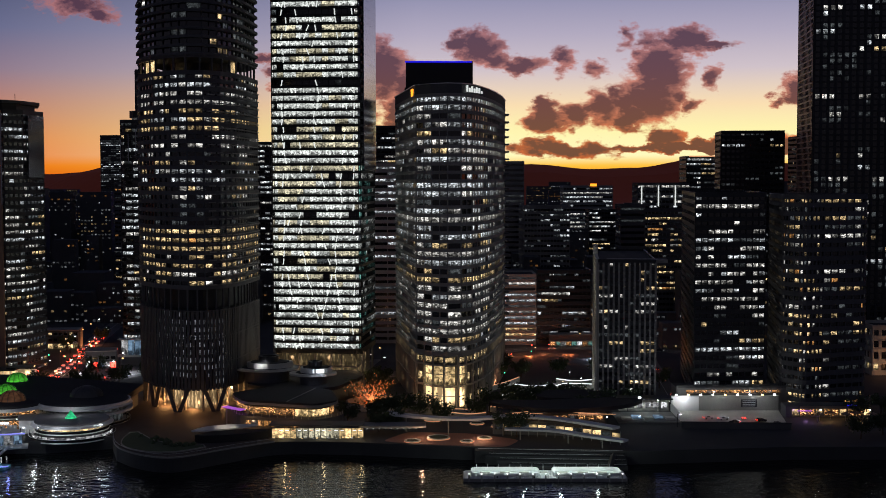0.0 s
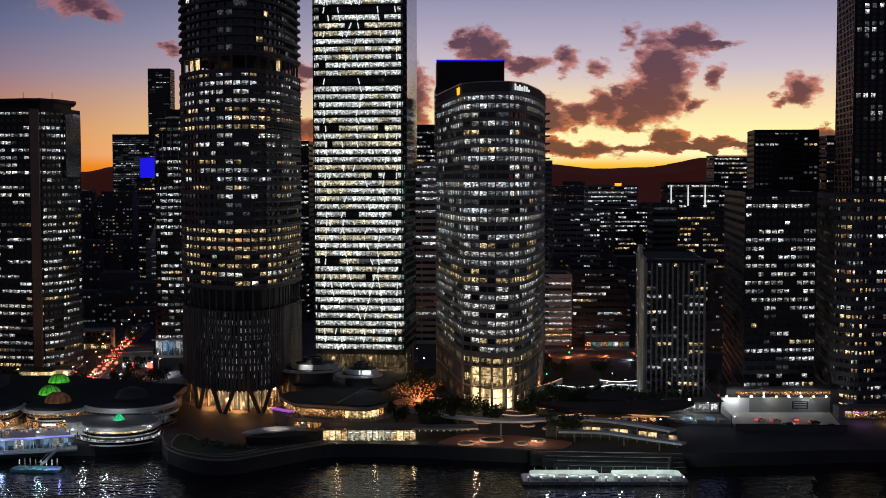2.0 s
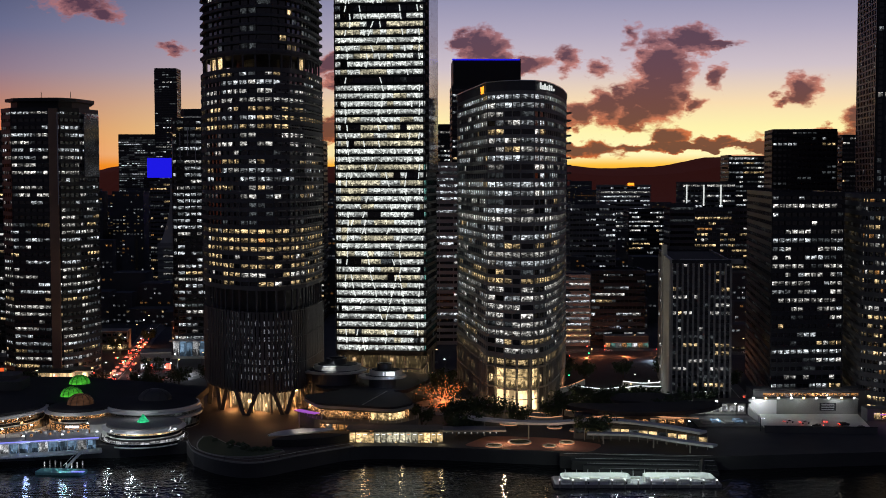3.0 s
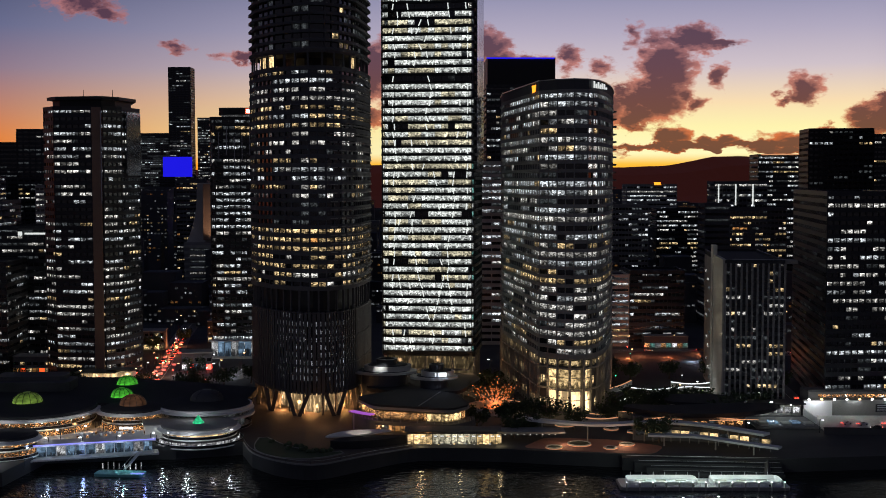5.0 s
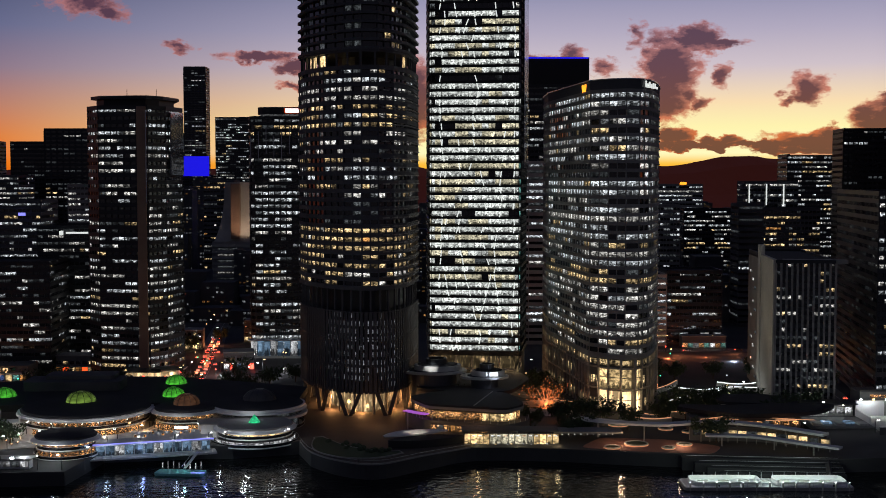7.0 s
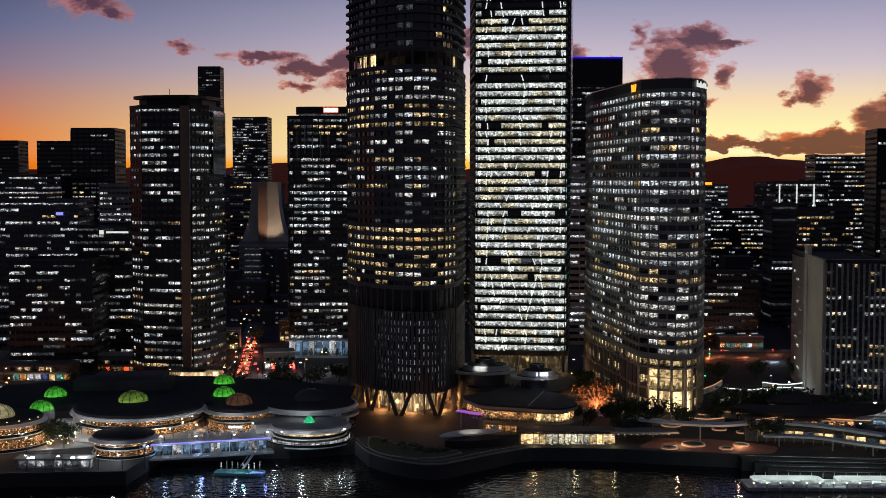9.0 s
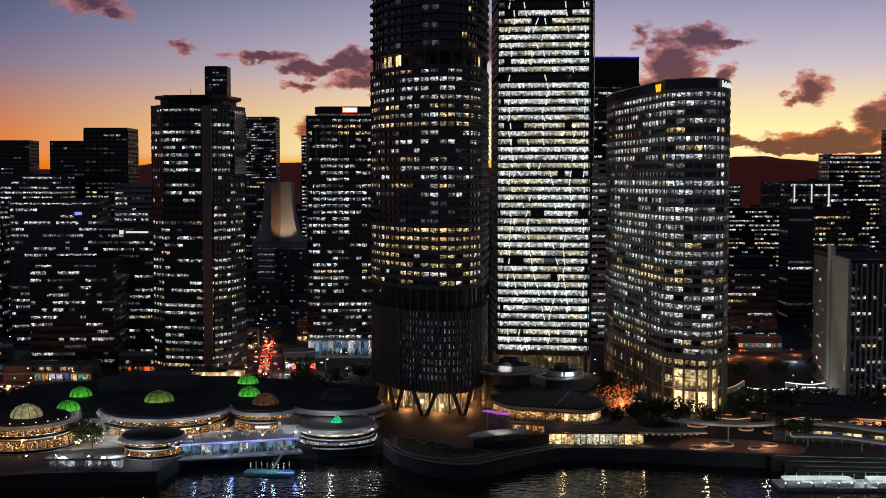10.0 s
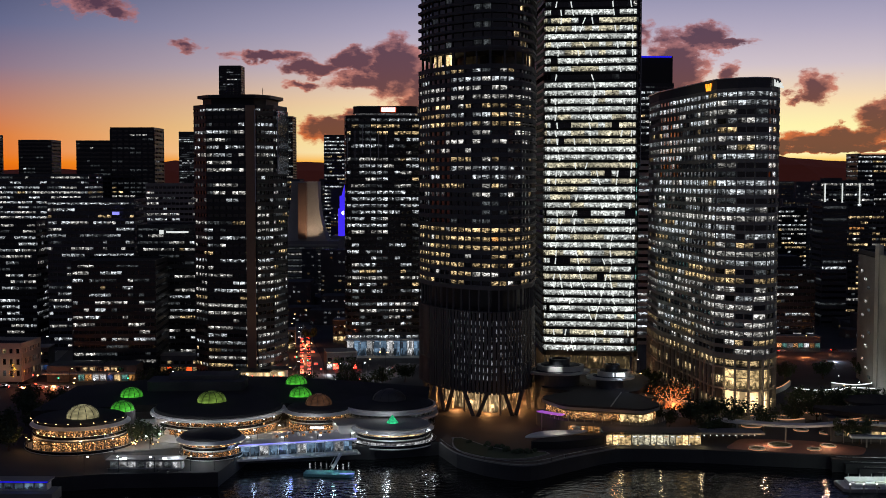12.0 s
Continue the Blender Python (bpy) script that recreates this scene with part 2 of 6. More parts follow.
M["white_room"] = lit_window("lit_white_room", (0.95, 0.97, 1.0), 0.85, contrast=0.75, scale=(1.4, 1.4, 2.0), cut=(0.38, 0.62))
M["slot"] = lit_window("lit_slot", (0.85, 0.88, 1.0), 0.40, contrast=0.7, clutter=0.0)
# plain white emission: for signs, and for columns that only catch room light
M["white_glow"] = glowing("white_glow", (0.95, 1.0, 0.96), 0.75)
M["led_blue"] = glowing("led_blue", (0.016, 0.012, 1.0), 0.75)
M["led_violet"] = glowing("led_violet", (0.28, 0.28, 1.0), 1.1)
M["led_purple"] = glowing("led_purple", (0.62, 0.16, 0.9), 0.5)
M["led_white"] = glowing("led_white", (0.9, 0.95, 1.0), 1.5)
M["led_warm"] = glowing("led_warm", (1.0, 0.48, 0.24), 0.6)
M["lamp_white"] = glowing("lamp_white", (0.92, 0.96, 1.0), 7.0)
M["lamp_warm"] = glowing("lamp_warm", (1.0, 0.6, 0.25), 5.0)
M["tail_red"] = glowing("tail_red", (1.0, 0.05, 0.03), 8.0)
M["sign_red"] = glowing("sign_red", (1.0, 0.10, 0.02), 1.4)
M["sign_orange"] = glowing("sign_orange", (1.0, 0.30, 0.02), 2.0)
M["signal_green"] = glowing("signal_green", (0.05, 1.0, 0.4), 3.0)
M["car_white"] = surface("car_white", (0.7, 0.7, 0.7), 0.25, vary=0.05)
M["car_dark"] = surface("car_dark", (0.03, 0.03, 0.035), 0.25, vary=0.05)
M["rubber"] = surface("rubber", (0.02, 0.02, 0.02), 0.8)
M["bark"] = surface("bark", (0.09, 0.065, 0.045), 0.9)
M["leaves"] = surface("leaves", (0.045, 0.07, 0.03), 0.7, grain=3)
M["teal"] = lit_window("lit_teal", (0.35, 0.9, 0.8), 0.5)

# ---- building kit ----
def part(name, bm, material, parent, label=""):
    me = bpy.data.meshes.new(name)
    bm.to_mesh(me)
    bm.free()
    me.materials.append(material)
    ob = new(name, me)
    ob.parent = parent
    if label:
        ob["label"] = label
    return ob


def thing(name, x, y, z, label, category, group="", kind=""):
    e = new(name)
    e.location = (x, y, z)
    e.empty_display_size = 0.5
    return tagged(e, label, category, group, kind)


def ccw(poly):
    a = sum(p[0] * q[1] - q[0] * p[1] for p, q in zip(poly, poly[1:] + poly[:1]))
    return list(poly) if a > 0 else list(reversed(poly))


def offset_poly(poly, d):
    """The outline pushed outward by d."""
    n, out = len(poly), []
    for i in range(n):
        p0, p1, p2 = Vector(poly[i - 1]), Vector(poly[i]), Vector(poly[(i + 1) % n])
        e0, e1 = (p1 - p0).normalized(), (p2 - p1).normalized()
        n0, n1 = Vector((e0.y, -e0.x)), Vector((e1.y, -e1.x))
        k = n0 + n1
        out.append(tuple(p1 + k * (d / max(0.35, k.length_squared / 2))))
    return out


def prism(bm, poly, z0, z1):
    lo = [bm.verts.new((x, y, z0)) for x, y in poly]
    hi = [bm.verts.new((x, y, z1)) for x, y in poly]
    n = len(poly)
    for i in range(n):
        j = (i + 1) % n
        bm.faces.new((lo[i], lo[j], hi[j], hi[i]))
    bm.faces.new(hi)
    bm.faces.new(lo[::-1])
    return bm


def ring(bm, inner, outer, z0, z1):
    n = len(inner)
    v = [[bm.verts.new((x, y, z)) for x, y in poly] for poly, z in ((outer, z0), (outer, z1), (inner, z1), (inner, z0))]
    for i in range(n):
        j = (i + 1) % n
        for a in range(4):
            b = (a + 1) % 4
            bm.faces.new((v[a][i], v[a][j], v[b][j], v[b][i]))
    return bm


def box(bm, x, y, z, sx, sy, sz, turn=0.0):
    """A box centred at x, y with its foot at z."""
    c, s = math.cos(turn), math.sin(turn)
    pts = [(x + c * a * sx / 2 - s * b * sy / 2, y + s * a * sx / 2 + c * b * sy / 2) for a, b in ((-1, -1), (1, -1), (1, 1), (-1, 1))]
    return prism(bm, pts, z, z + sz)


def beam(bm, a, b, w):
    """A square bar of width w from a to b."""
    a, b = Vector(a), Vector(b)
    d = (b - a).normalized()
    u = d.cross(Vector((0, 1, 0.01))).normalized() * w / 2
    v = d.cross(u).normalized() * w / 2
    lo = [bm.verts.new(a + s * u + t * v) for s, t in ((-1, -1), (1, -1), (1, 1), (-1, 1))]
    hi = [bm.verts.new(b + s * u + t * v) for s, t in ((-1, -1), (1, -1), (1, 1), (-1, 1))]
    for i in range(4):
        j = (i + 1) % 4
        bm.faces.new((lo[i], lo[j], hi[j], hi[i]))
    bm.faces.new(hi)
    bm.faces.new(lo[::-1])
    bmesh.ops.recalc_face_normals(bm, faces=bm.faces)
    return bm


def rounded(poly, r, n=4):
    """The outline with its corners rounded by about r."""
    out = []
    for i in range(len(poly)):
        p0, p1, p2 = Vector(poly[i - 1]), Vector(poly[i]), Vector(poly[(i + 1) % len(poly)])
        a = p1 + (p0 - p1).normalized() * min(r, (p0 - p1).length * 0.45)
        b = p1 + (p2 - p1).normalized() * min(r, (p2 - p1).length * 0.45)
        for k in range(n + 1):
            t = k / n
            out.append(tuple(a * (1 - t) ** 2 + p1 * 2 * t * (1 - t) + b * t * t))
    return out


def rect(x0, y0, w, d, turn=0.0):
    """A rectangle from its front left corner, width along x, depth along y, turned in degrees."""
    c, s = math.cos(radians(turn)), math.sin(radians(turn))
    return [(x0 + c * a - s * b, y0 + s * a + c * b) for a, b in ((0, 0), (w, 0), (w, d), (0, d))]


unit_box = {}


def cube_mesh(key, material):
    """One unit box, standing on its foot, for each material."""
    if key not in unit_box:
        bm = bmesh.new()
        box(bm, 0, 0, 0, 1, 1, 1)
        uv = bm.loops.layers.uv.new("UVMap")
        for f in bm.faces:
            for lp in f.loops:
                lp[uv].uv = (lp.vert.co.x + 0.5, lp.vert.co.z)
        me = bpy.data.meshes.new("piece")
        bm.to_mesh(me)
        bm.free()
        me.materials.append(material)
        unit_box[key] = me
    return unit_box[key]


def piece(name, key, parent, x, y, z, sx, sy, sz, turn=0.0):
    ob = new(name, cube_mesh(key, M[key]))
    ob.parent = parent
    ob.location, ob.rotation_euler, ob.scale = (x, y, z), (0, 0, turn), (sx, sy, sz)
    return ob


def choose(rng, lit, mix):
    """The states of one row of windows, in runs of neighbours that are lit alike."""
    k = rng.random()
    for key, w in mix:
        k -= w
        if k <= 0:
            return key
    return mix[0][0]


def tower(name, label, poly, z0, z1, storey=3.7, bay=3.0, band=1.4, proud=0.35, mullion=0.25, lit=0.5, mix=(("white", 0.6), ("cool", 0.25), ("warm", 0.15)),
          wall="metal_dark", frame_m=None, singles=0, rows=None, seed=1, roof=1.2, facing=True, first=0, recess=0.3, skip=(), cat="office tower", mull_proud=0.12, dark="glass_dark", mirror=False, runs=(1, 1, 1, 2, 3), joined=False):
    """An office tower: a dark body, a spandrel band at each storey, upright mullions and a window pane in every bay.
    rows(f, z): a storey's own share of lit bays and its mix. singles: how many panes are objects of their own."""
    rng = random.Random(seed)
    poly = ccw(poly)
    cx, cy = sum(p[0] for p in poly) / len(poly), sum(p[1] for p in poly) / len(poly)
    local = [(x - cx, y - cy) for x, y in poly]
    root = thing(name, cx, cy, z0, label, cat)
    frame_m = frame_m or wall
    bm = prism(bmesh.new(), offset_poly(local, -recess - 0.25), 0, z1 - z0 - 0.05)
    part("body", bm, M["metal_black"], root)
    n = int((z1 - z0) / storey)
    storey = (z1 - z0) / n
    bm = ring(bmesh.new(), offset_poly(local, -recess - 0.2), offset_poly(local, proud), 0, band)
    if joined:
        for f in range(1, n + 1):
            ring(bm, offset_poly(local, -recess - 0.2), offset_poly(local, proud), f * storey, f * storey + band)
        tagged(part("banding", bm, M[wall], root), kind="stuff")
    else:
        first_band = part("spandrel", bm, M[wall], root)
        first_band.location.z = first * storey
    for f in range(first + 1, n + 1) if not joined else ():
        ob = new("spandrel", first_band.data)
        ob.parent = root
        ob.location.z = f * storey if f < n else n * storey - band * 0.2
    if roof:
        bm = ring(bmesh.new(), offset_poly(local, -0.6), offset_poly(local, proud * 0.6), 0, roof)
        part("parapet", bm, M[wall], root).location.z = z1 - z0 + 0.2
        part("roof", prism(bmesh.new(), offset_poly(local, -0.65), 0, 0.5), M["roof"], root).location.z = z1 - z0
    rest = {}
    mulls = bmesh.new()
    count = 0
    n_facets = len(local)
    for i in range(n_facets):
        a, b = Vector(local[i]), Vector(local[(i + 1) % n_facets])
        e = b - a
        ln = e.length
        if ln < 0.8 or i in skip:
            continue
        e /= ln
        out = Vector((e.y, -e.x))
        # walls that face away from the river are never seen: bands and body close them
        if facing and out.y > 0.55:
            continue
        k = max(1, round(ln / bay))
        w = ln / k
        turn = math.atan2(e.y, e.x)
        unlit = dark
        if mullion:
            for j in range(k + (1 if ln > bay * 1.5 else 0)):
                q = a + e * (w * j) + out * (mull_proud - 0.2)
                if singles > 100:
                    piece("mullion", frame_m, root, q.x, q.y, first * storey, mullion, 0.5, (n - first) * storey, turn)
                else:
                    box(mulls, q.x, q.y, first * storey, mullion, 0.5, (n - first) * storey, turn)
        for f in range(first, n):
            share, fmix = (lit, mix)
            rf = random.Random(seed * 977 + f)
            if rows:
                share, fmix, unlit = rows(f, z0 + f * storey, out)
            else:
                share = min(0.97, max(0.03, lit * rf.uniform(0.35, 1.6)))
            if mirror and out.y > -0.45 and unlit == "glass_dark":
                unlit = "glass_mirror"
            run, state = 0, unlit
            main = choose(rf, lit, fmix)
            for j in range(k):
                if run <= 0:
                    run = rng.choice(runs)
                    if rng.random() < share:
                        state = main if rng.random() < 0.7 else choose(rng, lit, fmix)
                    else:
                        state = "dim" if rng.random() < 0.18 else unlit
                run -= 1
                q = a + e * (w * (j + 0.5)) - out * recess
                zz, hh = f * storey + band, storey - band
                if count < singles and out.y < 0.2:
                    piece("window", state, root, q.x, q.y, zz, w - mullion * 0.6, 0.08, hh, turn)
                    count += 1
                else:
                    bm = rest.setdefault(state, [[], []])
                    h = e * (w / 2 - mullion * 0.3)
                    v0 = len(bm[0])
                    for s, t in ((-1, 0), (1, 0), (1, 1), (-1, 1)):
                        pt = q + h * s
                        bm[0].append((pt.x, pt.y, zz + hh * t))
                    bm[1].append((v0, v0 + 1, v0 + 2, v0 + 3))
    if len(mulls.verts):
        tagged(part("framing", mulls, M[frame_m], root), kind="stuff")
    else:
        mulls.free()
    for state, (vs, fs) in sorted(rest.items()):
        me = bpy.data.meshes.new("glazing")
        me.from_pydata(vs, [], fs)
        me.uv_layers.new(name="UVMap").data.foreach_set("uv", [0, 0, 1, 0, 1, 1, 0, 1] * len(fs))
        me.materials.append(M[state])
        ob = new("glazing", me)
        ob.parent = root
        tagged(ob, kind="stuff")
    return root

# ---- ground, water and distance ----
BANK = [(-420, 424), (-277, 425), (-244, 435), (-206, 438), (-202, 473), (-163, 480), (-155, 480), (-131, 488), (-124, 467), (-112, 453), (-98, 448),
        (-82, 462), (-63, 477), (-32, 476), (-5, 470), (30, 464), (66, 459), (132, 467), (166, 467), (420, 470)]
GROUND_Z = 3.0


def smoothed(pts, n=6):
    """A line through pts with its bends eased."""
    out, m = [], len(pts) - 1
    for i in range(m):
        p0, p1, p2, p3 = (Vector(pts[max(0, min(m, j))]) for j in (i - 1, i, i + 1, i + 2))
        for k in range(n):
            f = k / n
            q = 0.5 * ((2 * p1) + (p2 - p0) * f + (2 * p0 - 5 * p1 + 4 * p2 - p3) * f * f + (3 * p1 - p0 - 3 * p2 + p3) * f ** 3)
            out.append(tuple(q))
    return out + [tuple(pts[-1])]


BANK = BANK[:8] + smoothed(BANK[8:14]) + BANK[14:]


def build_ground():
    bm = bmesh.new()
    prism(bm, ccw(BANK + [(2600, 470), (2600, 4900), (-2600, 4900), (-2600, 424)]), -6, GROUND_Z)
    g = part("ground", bm, M["asphalt"], None)
    tagged(g, "dark asphalt and paved city ground behind the quay", "ground", kind="structure")
    m, nt, p = mat_nodes("river_water")
    N, L = nt.nodes, nt.links
    p.inputs["Base Color"].default_value = (0.006, 0.008, 0.009, 1)
    p.inputs["Roughness"].default_value = 0.03
    p.inputs["IOR"].default_value = 1.33
    geo = N.new("ShaderNodeNewGeometry")
    mp = N.new("ShaderNodeVectorMath")
    mp.operation = "MULTIPLY"
    mp.inputs[1].default_value = (0.30, 0.42, 1)
    L.new(geo.outputs["Position"], mp.inputs[0])
    a, b = N.new("ShaderNodeTexNoise"), N.new("ShaderNodeTexNoise")
    a.inputs["Scale"].default_value, a.inputs["Detail"].default_value = 1.0, 2
    b.inputs["Scale"].default_value, b.inputs["Detail"].default_value = 0.22, 2
    for n in (a, b):
        L.new(mp.outputs[0], n.inputs["Vector"])
    ad = N.new("ShaderNodeMath")
    ad.operation = "ADD"
    L.new(a.outputs[0], ad.inputs[0])
    L.new(b.outputs[0], ad.inputs[1])
    bp = N.new("ShaderNodeBump")
    bp.inputs["Strength"].default_value, bp.inputs["Distance"].default_value = 0.62, 0.5
    L.new(ad.outputs[0], bp.inputs["Height"])
    L.new(bp.outputs[0], p.inputs["Normal"])
    bm = prism(bmesh.new(), [(-2600, -700), (2600, -700), (2600, 500), (-2600, 500)], -8, -2)
    w = part("water", bm, m, None)
    tagged(w, "dark rippled river water reflecting the lamps", "river", kind="structure")
    bm = bmesh.new()
    nx = 160
    rows_ = []
    for k, (yy, f) in enumerate(((3300, 0.0), (3700, 0.35), (4100, 0.8), (4400, 1.0), (4700, 0.9))):
        row = []
        for i in range(nx + 1):
            x = -2500 + 5000 * i / nx
            h = 139 + 9 * noise.noise((x / 420 + 3.1, 0.3, k * 0.2)) + 7 * noise.noise((x / 150, 2.7, k * 0.3)) + 4 * noise.noise((x / 50, 5.5, k * 0.3))
            for at, wide, rise in ((290, 230, 34), (640, 90, 10), (917, 190, 46), (1250, 230, 28), (-1120, 120, 34), (-690, 170, 36), (-300, 150, 18)):
                h += rise * math.exp(-((x - at) / wide) ** 2)
            row.append(bm.verts.new((x, yy, GROUND_Z + (h - 10) * f)))
        rows_.append(row)
    for r0, r1 in zip(rows_, rows_[1:]):
        for i in range(nx):
            bm.faces.new((r0[i], r0[i + 1], r1[i + 1], r1[i]))
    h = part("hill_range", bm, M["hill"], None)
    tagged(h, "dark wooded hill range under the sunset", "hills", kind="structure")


build_ground()
COOL = (("cool", 0.6), ("white", 0.3), ("warm", 0.1))
MIXED = (("white", 0.55), ("cool", 0.32), ("warm", 0.13))
WARM = (("warm", 0.7), ("white", 0.2), ("amber", 0.1))

# ---- the river-front towers ----
RIP = [(-141, 578), (-136, 562), (-127, 548), (-118, 540), (-110, 536), (-103, 537), (-97, 543), (-92.0, 555), (-89.7, 572), (-88.2, 593), (-96, 610), (-114, 616), (-132, 606)]


def rip_rows(f, z, out):
    r = random.Random(f * 31 + 5)
    if z < 80:
        return 0.8, WARM, "glass_dark"
    if z < 91:
        return 0.05, COOL, "glass_dark"
    if 124.5 < z < 128.5:
        return 0.95, COOL, "glass_dark"
    return r.choice((0.3, 0.45, 0.6, 0.7)) * (0.6 if out.x > 0.3 else 1), (("white", 0.6), ("warm", 0.25), ("cool", 0.15)), "glass_dark"


plaza_tower = tower("plaza_tower", "dark office tower with warm and white lit storeys", RIP, 57, 150, storey=3.6, bay=4.2, band=1.9, proud=0.5, mullion=0.6, rows=rip_rows,
      wall="concrete_dark", singles=165, seed=3, roof=0)
plaza_upper = tower("plaza_apartments", "dark curved apartment storeys with deep balconies", offset_poly(ccw(RIP), -1.0), 158, 206, storey=3.5, bay=5.0, band=1.2, proud=1.6, mullion=0.4, lit=0.05,
      mix=WARM, wall="concrete_dark", singles=60, seed=9)
EAGLE = rounded([(-83.2, 605), (-39.4, 599.5), (-34.7, 640), (-85, 647)], 3, 3)


def eagle_rows(f, z, out):
    r = random.Random(f * 17 + 2)
    if 148 < z < 152 or 182 < z < 186:
        return 0.03, COOL, "glass_dark"
    if out.x > 0.6:
        return (0.03 if z > 108 else 0.55), (("bright", 0.4), ("teal", 0.6)), "glass_mirror"
    return r.choice((0.99, 0.96, 0.9, 0.78)), (("bright", 0.72), ("bright_warm", 0.28)), "glass_dark"


glass_tower = tower("glass_tower", "brightly lit glass office tower with slanting white columns", EAGLE, 21.25, 205, storey=3.75, bay=3.2, band=1.3, proud=0.3, mullion=0.08, rows=eagle_rows,
      wall="metal_black", singles=165, seed=4)
DEL = [(-12, 557), (-5, 549), (2, 545.5), (8, 547.5), (13, 554), (17, 566), (21, 582), (25, 602), (29.5, 632), (33, 668), (-24, 668), (-24, 636)]
curved_tower = tower("curved_tower", "curved concrete office tower with banded lit windows", DEL, 27, 141, storey=3.75, bay=4.9, band=1.55, proud=0.4, mullion=0.4, lit=0.72, mix=MIXED,
      wall="concrete", singles=165, seed=5, mirror=True, runs=(1, 1, 2, 3))
WP = [(-258, 650), (-250, 640), (-230, 636), (-224, 636), (-217, 645), (-213, 665), (-222, 690), (-245, 692)]
waterfront_tower = tower("waterfront_tower", "dark faceted office tower with a brown granite stripe", WP, 3, 139, storey=3.7, bay=3.2, band=2.1, proud=0.3, mullion=0.3, lit=0.46, mix=MIXED, wall="metal_dark",
      singles=165, seed=6, mirror=True, runs=(1, 1, 2, 3, 4))
round_tower = tower("round_office_tower", "dark office tower with white lit windows", rounded(rect(-188, 722, 46, 42, 4), 8, 3), 3, 138, storey=3.75, bay=3.4, band=1.9, proud=0.25, mullion=0.6, lit=0.55,
      mix=COOL, wall="metal_dark", singles=165, seed=7)
SLAB = [(70, 560), (95.5, 557.5), (104, 642), (78.5, 645)]
slab_tower = tower("slab_tower", "pale concrete slab tower with upright fins", SLAB, 3, 67, storey=3.55, bay=2.3, band=1.9, proud=0.1, mullion=0.9, lit=0.3, mix=(("white", 0.6), ("warm", 0.4)),
      wall="metal_dark", frame_m="concrete", mull_proud=0.5, singles=160, seed=8, skip=(3,))
tower("corner_tower", "dark office tower with rows of lit windows", [(112, 552), (144, 555), (158, 650), (126, 655)], 3, 97, storey=3.7, bay=3.0, band=2.0, proud=0.25, mullion=0.5, lit=0.5,
      mix=MIXED, wall="metal_dark", singles=165, seed=10)
tower("riverside_offices", "dark brick office block with deep lit windows", rounded([(150, 548), (157, 538), (163, 540), (187, 548), (196, 612), (163, 622)], 3, 3), 3, 96, storey=3.75, bay=3.6,
      band=2.1, proud=0.4, mullion=0.6, lit=0.46, mix=(("white", 0.45), ("warm", 0.43), ("amber", 0.12)), wall="concrete_dark", singles=165, seed=11)
tower("tall_apartment_tower", "very tall dark apartment tower with thin balcony slabs", rect(209, 705, 60, 50, -6), 3, 245, storey=3.3, bay=4.0, band=0.8, proud=0.3, mullion=1.6, lit=0.08,
      mix=MIXED, wall="metal_dark", singles=120, seed=12, cat="apartment tower")
